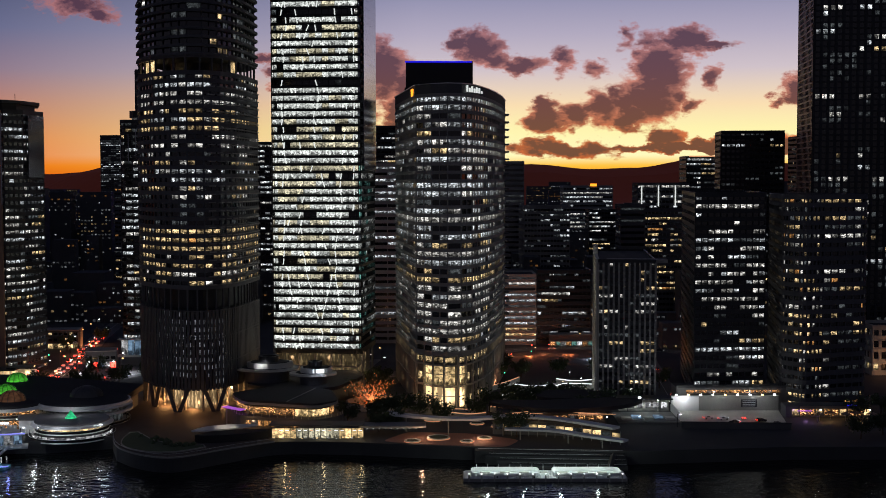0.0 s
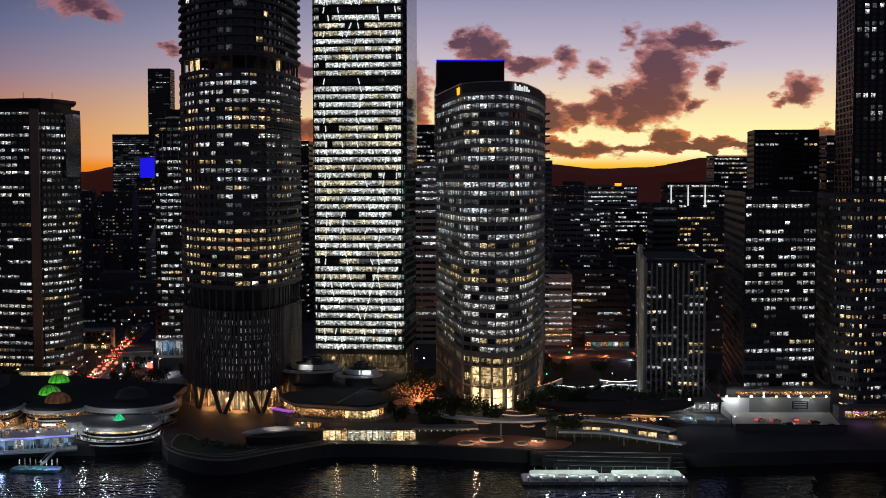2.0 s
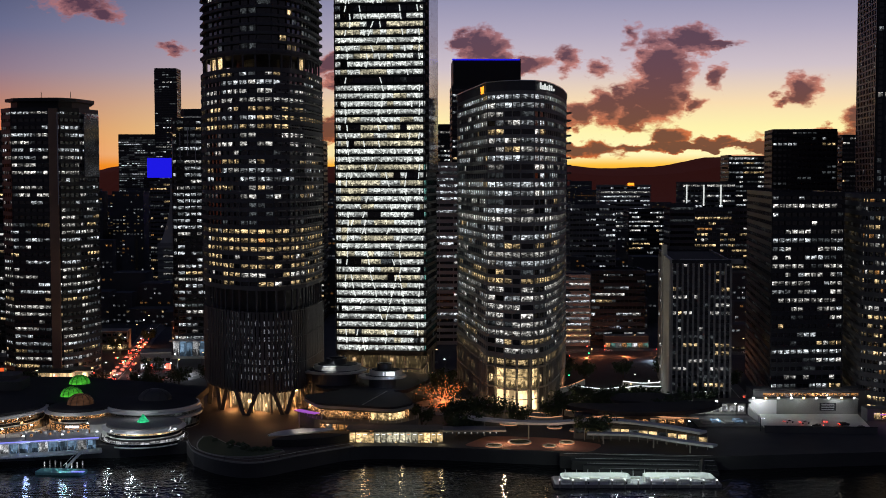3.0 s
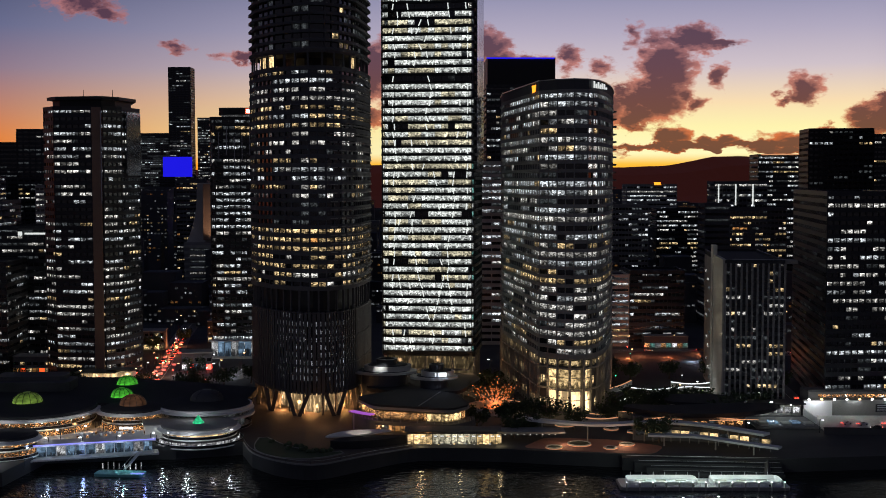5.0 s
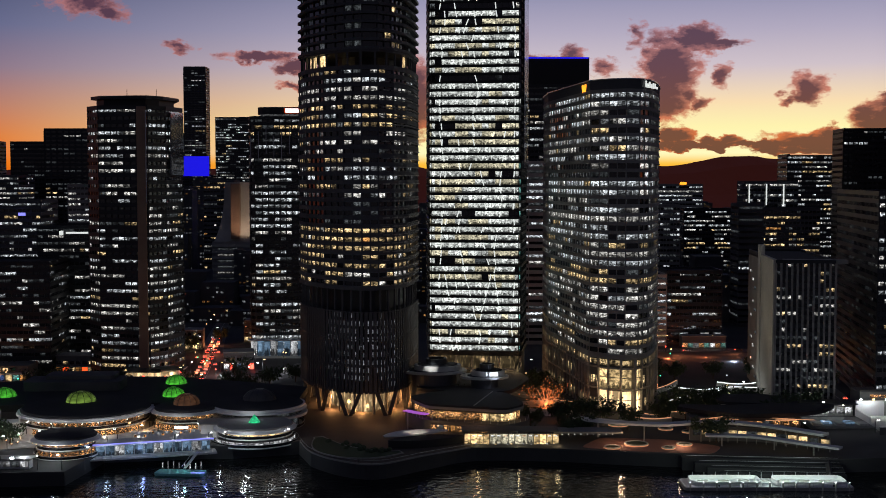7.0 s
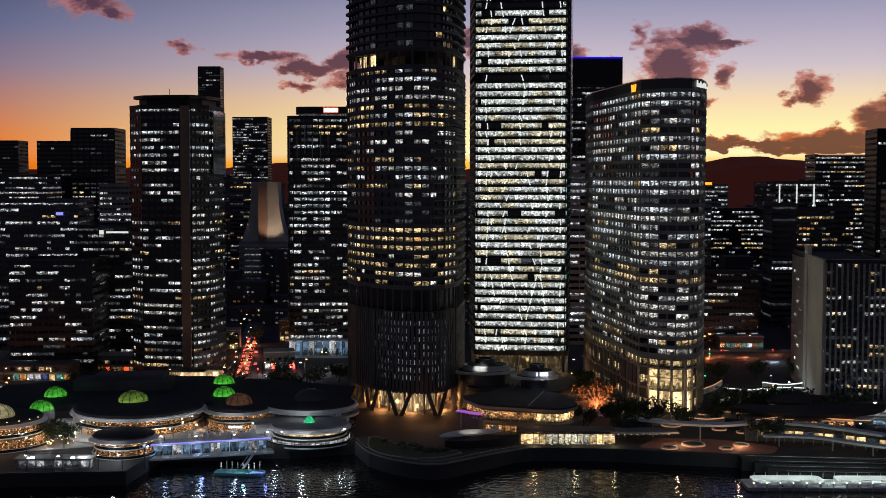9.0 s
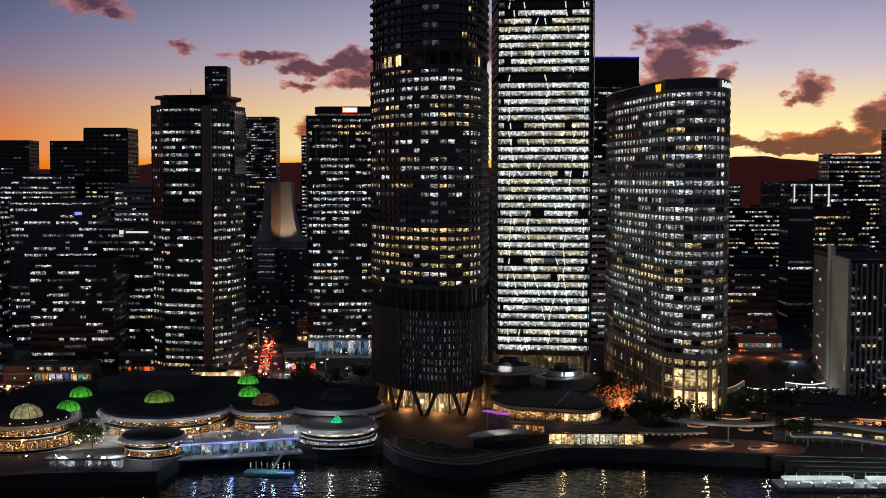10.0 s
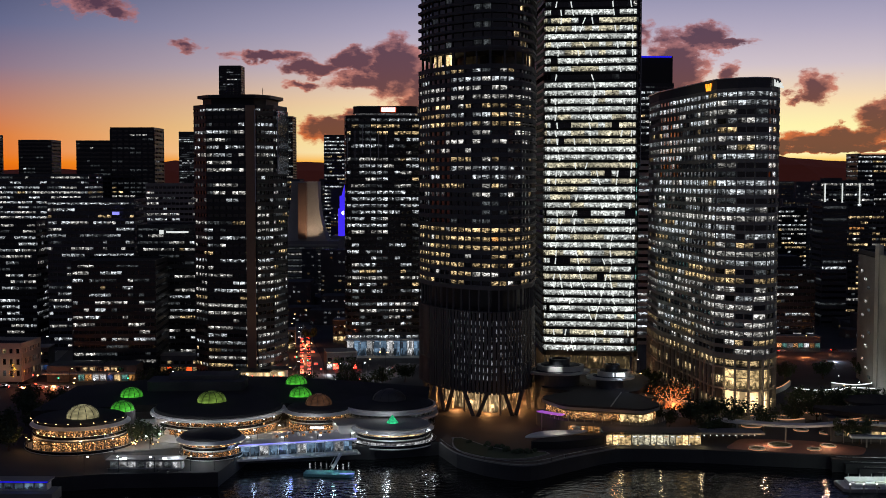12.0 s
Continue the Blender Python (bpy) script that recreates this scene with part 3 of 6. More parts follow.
# ---- the city behind ----
CITY = [
    # label, corner x, y, width, depth, turn, foot, top, storey, bay, lit share, wall, mix, mullion
    ("dark office tower with a blue light along its roof", -26, 858, 47, 40, 2, 8, 166, 3.8, 3.2, 0.4, "metal_dark", COOL, 0.5),
    ("pale banded concrete office block", -52, 770, 44, 30, 0, 8, 113, 3.8, 9, 0.3, "concrete_pale", COOL, 0.6),
    ("slim dark tower with dotted lit windows", -56, 1000, 30, 24, 0, 8, 146, 3.6, 3, 0.5, "metal_dark", COOL, 0.6),
    ("dark office tower with white lit storeys", -150, 900, 32, 30, 0, 8, 130, 3.7, 3.4, 0.5, "metal_dark", COOL, 0.5),
    ("low dark glass office block with a grey frame", 58, 765, 33, 30, 0, 8, 47, 4.0, 2.6, 0.3, "metal_dark", COOL, 0.15),
    ("pale concrete car park with lit decks", 37, 762, 20, 30, 0, 8, 45, 3.5, 20, 0.9, "concrete_pale", COOL, 0.3),
    ("blank grey concrete tower", 34, 985, 30, 26, 0, 8, 117, 4.0, 30, 0.02, "concrete", COOL, 0.3),
    ("grey office block with bands of lit windows", 60, 920, 34, 34, 3, 8, 83, 3.8, 2.4, 0.3, "concrete", COOL, 0.5),
    ("wide pale office block with white lit storeys", 112, 1160, 46, 30, 0, 8, 97, 3.8, 3, 0.75, "concrete", COOL, 0.3),
    ("dark office block with white lit windows", 128, 1090, 48, 30, 0, 8, 76, 3.7, 2.6, 0.7, "metal_dark", COOL, 0.4),
    ("plain dark concrete block", 123, 862, 17, 24, 0, 8, 85, 4.0, 17, 0.0, "concrete_dark", COOL, 0.3),
    ("office block with warm lit rows", 140, 868, 40, 26, 0, 8, 82, 3.6, 2.6, 0.5, "concrete_dark", WARM, 0.5),
    ("office block with lit white rows and pale fins", 150, 960, 40, 26, 0, 8, 100, 3.8, 3, 0.6, "concrete_dark", COOL, 0.5),
    ("dark tower with an orange lit roof frame", 203, 1040, 42, 30, 0, 8, 122, 3.8, 3, 0.6, "metal_dark", COOL, 0.4),
    ("tall dark tower with few lit windows", 190, 852, 42, 36, -6, 8, 136, 3.7, 3.2, 0.12, "metal_black", MIXED, 1.2),
    ("dark office block under the sunset", 284, 1000, 26, 26, 0, 8, 137, 3.7, 3, 0.2, "metal_black", COOL, 0.5),
    ("slim very tall dark residential tower", -545, 2216, 38, 38, 0, 8, 299, 4.2, 6, 0.15, "metal_dark", COOL, 2.0),
    ("stepped dark office block", -452, 1085, 32, 34, 0, 8, 134, 3.7, 3, 0.05, "metal_dark", COOL, 0.5),
    ("dark office tower with a pale lit core", -421, 1080, 37, 36, 0, 8, 145, 3.7, 5, 0.06, "metal_dark", COOL, 1.6),
    ("dark rounded tower with white lit crown", -411, 1800, 50, 40, 0, 8, 190, 3.8, 3, 0.35, "metal_dark", COOL, 0.6),
    ("dark tower with a large blue lit screen", -490, 1900, 56, 40, 0, 8, 108, 3.8, 4, 0.3, "metal_dark", COOL, 0.8),
    ("bluish lit office tower", -659, 2400, 76, 50, 0, 8, 190, 4.0, 5, 0.7, "metal_dark", (("dim", 0.7), ("cool", 0.3)), 0.8),
    ("concrete block with warm lit storeys", -286, 1084, 26, 30, 0, 8, 101, 3.6, 3, 0.4, "concrete_dark", WARM, 0.5),
    ("white lit office tower", -262, 1300, 34, 30, 0, 8, 146, 3.8, 2.6, 0.9, "metal_dark", COOL, 0.3),
    ("dark block with a lit sign on its parapet", -298, 690, 31, 36, 2, 8, 77, 3.7, 2.8, 0.4, "metal_dark", MIXED, 0.3),
    ("dark glass office block", -321, 648, 42, 40, 4, 8, 60, 3.7, 2.8, 0.35, "metal_dark", MIXED, 0.3),
    ("stepped office block with thin lit bands", -363, 738, 50, 40, 4, 8, 90, 3.7, 2.6, 0.5, "concrete_dark", COOL, 0.3),
    ("office block with bright lit bands", -450, 800, 59, 40, 0, 8, 75, 3.8, 2.8, 0.7, "metal_dark", COOL, 0.3),
    ("wide office block with warm white storeys", -530, 1000, 113, 40, 0, 8, 105, 3.8, 3, 0.75, "concrete_dark", MIXED, 0.4),
    ("grey office block with pale lit windows", -346, 900, 36, 30, 0, 8, 98, 3.8, 3, 0.5, "concrete", COOL, 0.5),
    ("dark tower with a blue roof light", -578, 1300, 34, 30, 0, 8, 141, 3.8, 4, 0.04, "metal_dark", COOL, 0.8),
    ("dark tower with a red domed roof", -640, 1280, 42, 30, 0, 8, 146, 3.8, 4, 0.04, "metal_dark", COOL, 0.8),
]
for i, (lab, x, y, w, d, turn, z0, z1, st, bay, lit, wall, mix, mull) in enumerate(CITY):
    tower("office_block", lab, rect(x, y, w, d, turn), 3, z1, storey=st, bay=bay, runs=(1, 1, 2, 3, 4), joined=y > 860, band=st * 0.58, proud=0.25, mullion=mull * 0.8, lit=min(0.9, lit * 0.85), mix=mix, wall=wall, singles=40 if y < 760 else 0, seed=40 + i)

# ---- parts of the towers below and above their storeys ----
def circle(cx, cy, r, n=32, a0=0.0, a1=360.0, sy=1.0):
    full = abs(a1 - a0) >= 360
    m = n if full else n + 1
    return [(cx + r * math.cos(radians(a0 + (a1 - a0) * k / n)), cy + sy * r * math.sin(radians(a0 + (a1 - a0) * k / n))) for k in range(m)]


def rel(root, pts):
    return [(x - root.location.x, y - root.location.y) for x, y in pts]


def local_z(root, z):
    return z - root.location.z


def edge_points(poly, step):
    """Places along an outline, a step apart, with the outward direction and the turn."""
    poly = ccw(poly)
    for a, b in zip(poly, poly[1:] + poly[:1]):
        a, b = Vector(a), Vector(b)
        ln = (b - a).length
        if ln < 0.5:
            continue
        e = (b - a) / ln
        k = max(1, round(ln / step))
        for j in range(k):
            yield a + e * ((j + 0.5) * ln / k), Vector((e.y, -e.x)), math.atan2(e.y, e.x), ln / k


def perimeter_points(poly, step):
    """Places round a whole outline at even steps, with the outward direction and the turn."""
    poly = ccw(poly)
    total = sum((Vector(b) - Vector(a)).length for a, b in zip(poly, poly[1:] + poly[:1]))
    n = max(3, round(total / step))
    want, run, k = [total * (i + 0.5) / n for i in range(n)], 0.0, 0
    for a, b in zip(poly, poly[1:] + poly[:1]):
        a, b = Vector(a), Vector(b)
        ln = (b - a).length
        e = (b - a) / ln
        while k < n and want[k] <= run + ln:
            yield a + e * (want[k] - run), Vector((e.y, -e.x)), math.atan2(e.y, e.x), total / n
            k += 1
        run += ln


def dress_plaza_tower(root):
    rp = ccw(rel(root, RIP))
    g = local_z(root, GROUND_Z)
    part("lobby", prism(bmesh.new(), offset_poly(rp, -11), g, local_z(root, 13.5)), M["lobby_room"], root, "warm lit glazed lobby core")
    pod0, pod1 = local_z(root, 13.5), local_z(root, 48)
    part("podium", prism(bmesh.new(), offset_poly(rp, -0.4), pod0, pod1), M["metal_black"], root)
    # car park screen: blades with slots of light between them
    rng = random.Random(5)
    slots = [[], []]
    for q, out, turn, w in perimeter_points(rp, 1.9):
        if out.y > 0.5:
            continue
        c = q + out * 0.15
        piece("screen_blade", "screen_grey", root, c.x, c.y, pod0 - 0.6, w * 0.72, 0.35, pod1 - pod0 + 0.6, turn)
        e = Vector((-out.y, out.x))
        for f in range(10):
            if rng.random() < (0.8 if abs(out.x) < 0.75 and 0 < f < 9 else 0.22):
                h = q + e * (w / 2) + out * 0.02
                z = pod0 + 2 + f * 3.3
                v = len(slots[0])
                for s, t in ((-1, 0), (1, 0), (1, 1), (-1, 1)):
                    p = h + e * s * 0.24
                    slots[0].append((p.x, p.y, z + (2.0 if rng.random() < 0.9 else 1.2) * t))
                slots[1].append((v, v + 1, v + 2, v + 3))
    me = bpy.data.meshes.new("light_slot")
    me.from_pydata(slots[0], [], slots[1])
    me.materials.append(M["slot"])
    ob = new("light_slot", me)
    ob.parent = root
    tagged(ob, kind="stuff")
    for z in (13.5, 24.5, 36, 47.4):
        part("screen_rail", ring(bmesh.new(), offset_poly(rp, 0.2), offset_poly(rp, 0.55), 0, 0.35), M["screen_grey"], root).location.z = local_z(root, z)
    # open plant storeys between podium, offices and apartments
    for z0, z1 in ((48, 57), (150, 158)):
        core_line = circle(0, 4, 13, 24) if z0 > 100 else offset_poly(rp, -4)
        part("plant_core", prism(bmesh.new(), core_line, local_z(root, z0), local_z(root, z1)), M["metal_black"], root)
        for q, out, turn, w in perimeter_points(rp, 6.4 if z0 > 100 else 4.6):
            c = q - out * 0.5
            piece("column", "concrete_dark", root, c.x, c.y, local_z(root, z0), 0.7, 0.7, z1 - z0, turn)
    for x, y, w, a in ((-132.5, 560, 7, 1.1), (-128, 553, 5, 0.95), (-93.5, 556, 6, 1.3)):
        piece("plant_window", "gold_room", root, x - root.location.x, y - root.location.y, local_z(root, 151), w, 0.3, 5.5, -a if x < -100 else a)
    part("plant_slab", prism(bmesh.new(), rp, 0, 1.0), M["concrete_dark"], root).location.z = local_z(root, 157)
    # short sunshade ledges on the flank towards the neighbouring tower
    flank = [p for p in perimeter_points(offset_poly(rp, 0.2), 5.2) if p[1].x > 0.55 and p[1].y < 0.45]
    for f in range(25):
        for q, out, turn, w in flank:
            piece("ledge", "concrete", root, q.x, q.y, 1.6 + f * 3.58, w * 0.72, 1.3, 0.5, turn)
    # splayed legs
    pts = [p for p in perimeter_points(offset_poly(rp, -1.2), 19.0) if p[1].y < 0.6]
    for k, (q, out, turn, w) in enumerate(pts):
        e = Vector((-out.y, out.x))
        for s in (-1, 1):
            top = q + e * s * 5.6
            foot = q + e * s * 1.0 + out * 0.4
            part("splayed_leg", beam(bmesh.new(), (foot.x, foot.y, g), (top.x, top.y, pod0 + 0.1), 1.6), M["concrete_dark"], root, "slanting concrete leg")
    for k, (q, out, turn, w) in enumerate(perimeter_points(offset_poly(rp, -6), 9)):
        piece("column", "concrete", root, q.x, q.y, g, 0.8, 0.8, pod0 - g, turn)


dress_plaza_tower(plaza_tower)
for ang in range(0, 360, 45):
    a = radians(ang)
    lamp("lobby_lamp", -111 + 19 * math.cos(a), 573 + 27 * math.sin(a), 5.4, 2400, (1.0, 0.45, 0.15), 0.8)


def dress_glass_tower(root):
    ep = ccw(rel(root, EAGLE))
    g = local_z(root, GROUND_Z)
    part("lobby", prism(bmesh.new(), offset_poly(ep, -4), g, 0.2), M["lobby_dim"], root, "warm lit glazed lobby")
    part("soffit", prism(bmesh.new(), offset_poly(ep, 0.2), -1.2, 0.05), M["metal_black"], root)
    # branching columns behind the glass; room light on them is painted as emission
    rng = random.Random(14)
    front = [Vector((-79 - root.location.x, 604.4 - root.location.y)), Vector((-42 - root.location.x, 599.4 - root.location.y))]
    e = (front[1] - front[0]).normalized()
    out = Vector((e.y, -e.x))
    ln = (front[1] - front[0]).length
    for k, (s, lean) in enumerate(((0.04, 0.4), (0.2, -0.9), (0.27, 0.8), (0.5, 1.3), (0.55, -1.2), (0.78, 0.7), (0.97, -0.4))):
        x, d = s * ln, lean
        for f in range(0, 48):
            if rng.random() < 0.22:
                d = -d
            nx = x + d * rng.uniform(0.4, 1.0)
            if nx < 0.4 or nx > ln - 0.4:
                d = -d
                nx = x
            if rng.random() < 0.42:
                a, b = front[0] + e * x + out * 0.02, front[0] + e * nx + out * 0.02
                z = f * 3.75
                part("branch_column", beam(bmesh.new(), (a.x, a.y, z + 0.9), (b.x, b.y, z + 3.8), 0.5), M["white_glow"], root, "slanting white column with room light painted on as glow")
            x = nx
    # the flush mirror-glass flank above the neighbouring roofs
    a, b = Vector((-38.9 - root.location.x, 603.5 - root.location.y)), Vector((-35.0 - root.location.x, 637 - root.location.y))
    m, fe = (a + b) / 2, (b - a).normalized()
    for f in range(26):
        piece("mirror_panel", "glass_mirror", root, m.x + 0.75, m.y, 87.75 + f * 3.75, (b - a).length, 0.3, 3.7, math.atan2(fe.y, fe.x))
    for z in (-8.5, -15.5):
        part("gallery_slab", ring(bmesh.new(), offset_poly(ep, -6), offset_poly(ep, -3), z, z + 0.9), M["concrete"], root)
    for q, o, turn, w in perimeter_points(offset_poly(ep, -1), 8):
        if o.y < 0.4:
            tq = Vector((-o.y, o.x)) * random.Random(q.x).choice((-2, 2))
            part("column", beam(bmesh.new(), (q.x, q.y, g), (q.x + tq.x, q.y + tq.y, 0), 0.9), M["concrete"], root)


dress_glass_tower(glass_tower)
for x, y in ((-78, 598), (-60, 594), (-42, 592)):
    lamp("lobby_lamp", x, y, 16, 700, (1.0, 0.62, 0.30), 0.8)


def dress_curved_tower(root):
    dp = ccw(rel(root, DEL))
    g = local_z(root, GROUND_Z)
    part("base_wall", prism(bmesh.new(), offset_poly(dp, -0.7), g, 0), M["concrete_dark"], root)
    for q, out, turn, w in perimeter_points(dp, 5.6):
        if out.y > 0.5:
            continue
        a = q - Vector((-out.y, out.x)) * (w / 2) + out * 0.1
        lobby = out.y < -0.5 and abs(q.x + root.location.x - 1) < 9
        piece("base_pier", "concrete", root, a.x, a.y, g, 0.8, 1.0, -g, turn)
        c2 = q - out * 0.35
        for z, h in ((g + 0.6, 8.8), (g + 10.6, 8.2)):
            if lobby:
                piece("lobby_window", "gold_room" if z > g + 5 else "lobby_room", root, c2.x, c2.y, z, w - 0.9, 0.12, h, turn)
                piece("transom", "concrete", root, c2.x + out.x * 0.2, c2.y + out.y * 0.2, z + h * 0.55, w - 0.8, 0.3, 0.3, turn)
            else:
                rr = random.Random(int(q.y * 7 + z))
                for k in range(3):
                    c3 = c2 + Vector((-out.y, out.x)) * (k - 1) * w / 3.4
                    if rr.random() < 0.5:
                        piece("base_window", "warm", root, c3.x, c3.y, z + 1.5, w / 5, 0.12, 3.4, turn)
        piece("strip_window", "warm", root, c2.x, c2.y, g + 20.4, w - 0.9, 0.12, 2.4, turn)
    for z in (g + 9.8, g + 19.0, g + 23.4):
        part("string_course", ring(bmesh.new(), offset_poly(dp, -0.4), offset_poly(dp, 0.5), 0, 0.7), M["concrete"], root).location.z = z
    top = local_z(root, 141)
    part("crown", ring(bmesh.new(), offset_poly(dp, -0.8), offset_poly(dp, 0.3), 0, 5.4), M["concrete_dark"], root, "blank curved parapet wall").location.z = top
    part("crown_rail", ring(bmesh.new(), offset_poly(dp, 0.1), offset_poly(dp, 0.7), 0, 0.4), M["silver"], root).location.z = top + 5.3
    # ends of the slabs stand out on the side towards the sunset
    for f in range(29):
        x, y = 33.4 - root.location.x, 662 - root.location.y
        piece("slab_end", "concrete_dark", root, x, y, 2 + f * 3.9, 2.4, 10, 0.8, 0.05)
    # lit emblem and lettering, as plain shapes
    x, y = -13.4 - root.location.x, 566.5 - root.location.y
    turn = math.atan2(-79, 12)
    e = Vector((math.cos(turn), math.sin(turn)))
    for k, lean in enumerate((-0.35, 0.0, 0.35)):
        c = Vector((x, y)) + e * (k - 1) * 1.9
        part("emblem", beam(bmesh.new(), (c.x - 0.2, c.y, top + 1.2), (c.x - 0.2 + e.x * lean * 3, c.y + e.y * lean * 3, top + 4.2), 1.2), M["sign_orange"], root, "orange lit emblem bar")
    for k in range(7):
        t = (k + 0.5) / 7
        piece("sign_letter", "white_glow", root, 10.2 + 7.8 * t - root.location.x, 548.2 + 14.5 * t - root.location.y, top + 2.0, 1.3, 0.3, (2.8, 1.8, 2.6, 1.8, 2.4, 2.2, 1.0)[k], math.atan2(14.5, 7.8))


dress_curved_tower(curved_tower)
for x, y in ((-9, 549), (2, 541), (13, 545)):
    lamp("forecourt_lamp", x, y, 15, 420, (1.0, 0.68, 0.32), 0.8)


def dress_others():
    r = waterfront_tower
    wp = ccw(rel(r, WP))
    top = local_z(r, 139)
    part("crown", prism(bmesh.new(), offset_poly(wp, -4), top, top + 5), M["metal_black"], r)
    part("crown_slab", prism(bmesh.new(), offset_poly(wp, -1.5), top + 5, top + 6.6), M["metal_dark"], r, "overhanging dark roof slab")
    x, y = -227 - r.location.x, 635.2 - r.location.y
    piece("granite_stripe", "granite_brown", r, x, y, 0, 4.4, 2.0, top + 1, 0.0)
    # mirror fins added to catch the sunset as glints on the facade
    piece("glass_fin", "glass_mirror", r, x + 2.7, y - 0.6, local_z(r, 92), 0.5, 3.2, 46)
    piece("glass_fin", "glass_mirror", r, -213.6 - r.location.x, 655 - r.location.y, local_z(r, 106), 0.5, 16, 32, -0.19)
    for dx in (-6, 9):
        piece("mast", "metal_dark", r, dx, -4, top + 6.6, 0.25, 0.25, 4)
    r = round_tower
    top = local_z(r, 138)
    part("crown", prism(bmesh.new(), rounded(rect(-17, -14, 36, 30), 8, 3), top, top + 3), M["white_room"], r, "white lit rooftop storey")
    part("crown_slab", prism(bmesh.new(), rounded(rect(-18, -16, 38, 32), 8, 3), top + 3, top + 7), M["metal_dark"], r)
    piece("roof_sign_frame", "sign_red", r, 3, -16.3, top + 3.5, 8.6, 0.5, 2.9)
    piece("roof_sign", "led_white", r, 3, -16.6, top + 3.8, 7.8, 0.5, 2.3)
    # more added mirror fins, for the red sunset streaks in the upper glass
    for k in range(6):
        piece("glass_fin", "glass_mirror", r, -20 + k * 4.4, -21.6, local_z(r, 112 + (k % 3) * 3), 0.4, 1.8, 16)
    r = slab_tower
    # the blank flank wall and its raised shaft
    a, b = Vector((70 - r.location.x, 560 - r.location.y)), Vector((78.5 - r.location.x, 645 - r.location.y))
    e = (b - a).normalized()
    turn = math.atan2(e.y, e.x)
    m1 = a + e * 22
    piece("flank_wall", "concrete_pale", r, m1.x - 0.3, m1.y, 0, 44, 1.6, local_z(r, 68.6), turn)
    m2 = a + e * 40
    piece("shaft", "concrete_pale", r, m2.x - 0.5, m2.y, 0, 7, 2.2, local_z(r, 73), turn)
    m3 = a + e * 66
    piece("flank_wall", "concrete", r, m3.x + 0.4, m3.y, 0, 40, 1.0, local_z(r, 66), turn)
    piece("roof_slab", "concrete", r, 1, -38, local_z(r, 66.8), 27, 8, 1.6, math.radians(-5.6))
    for f in range(15):
        if f % 4 != 3:
            m = a + e * (58 + (f * 7) % 20)
            piece("window", "white" if f % 3 else "dim", r, m.x - 0.25, m.y, 4 + f * 3.6, 5, 0.3, 1.3, turn)


dress_others()
lamp("wall_floodlight", 50, 566, 6, 60000, (1.0, 0.90, 0.62), 0.5, "SPOT", (72, 584, 42), 1.5)


def sign_panel(name, label, key, x, y, z, w, h, d=0.6):
    o = thing(name, x, y, z, label, "sign")
    piece("panel", key, o, 0, 0, 0, w, d, h)
    piece("bracket", "metal_dark", o, 0, 2.4, h * 0.2, w * 0.6, 4.4, h * 0.6)
    return o


plant = thing("rooftop_plant_block", -3, 880, 167.4, "blank dark rooftop block with a blue light strip", "roof block")
piece("block", "metal_black", plant, 0, 0, 0, 46, 38, 18.6, radians(2))
piece("light_strip", "led_blue", plant, 0, -19.6, 17.6, 46, 0.5, 1.0, radians(2))
sign_panel("screen", "large plain blue lit screen on a tower", "led_blue", -462, 1899, 108, 44, 30, 2.0)
sign_panel("roof_sign", "white lit parapet sign of plain bars", "white_glow", -276, 688.5, 74.2, 12, 1.0)
sign_panel("roof_emblem", "round white and blue lit emblem panel", "white_glow", -284.6, 688.5, 73.6, 2.2, 2.2)
sign_panel("roof_frame_light", "orange lit roof frame beam", "led_warm", 224, 1039, 123.4, 38, 1.0)
sign_panel("tower_sign", "white and blue lit sign on a dark block", "led_violet", -323, 738, 82.5, 4, 1.8)
sign_panel("beacon_panel", "small red lit sign over the rooftops", "sign_orange", 140, 1159.5, 98.6, 6, 2.4)
for x in (153, 166, 179):
    sign_panel("lit_fin", "upright white lit fin on an office block", "white_glow", x, 959.2, 84, 0.9, 16)


def clock_tower(x, y):
    o = thing("clock_tower", x, y, 3, "stone clock tower with deep blue floodlighting painted as glow", "clock tower")
    blue = surface("blue_lit_stone", (0.45, 0.42, 0.40), 0.8)
    # blue floodlighting put into the upper stonework as emission, without any lamp
    m = glowing("blue_flood_glow", (0.06, 0.03, 1.0), 0.9)
    part("base", prism(bmesh.new(), circle(0, 0, 16, 4, 45), 0, 46), blue, o)
    part("shaft", prism(bmesh.new(), circle(0, 0, 8.5, 4, 45), 46, 72), m, o)
    part("belfry", prism(bmesh.new(), circle(0, 0, 7, 4, 45), 72, 84), m, o)
    bm = bmesh.new()
    bmesh.ops.create_cone(bm, segments=8, radius1=5, radius2=0.2, depth=17, cap_ends=True)
    part("spire", bm, m, o).location.z = 92.5
    for dx in (-2.6, 2.6):
        bm = bmesh.new()
        bmesh.ops.create_cone(bm, segments=16, radius1=2, radius2=2, depth=0.6, cap_ends=True)
        f = part("clock_face", bm, M["led_white"], o)
        f.location, f.rotation_euler = (dx, -6.2, 68), (radians(90), 0, 0)
    return o


clock_tower(-230, 1200)


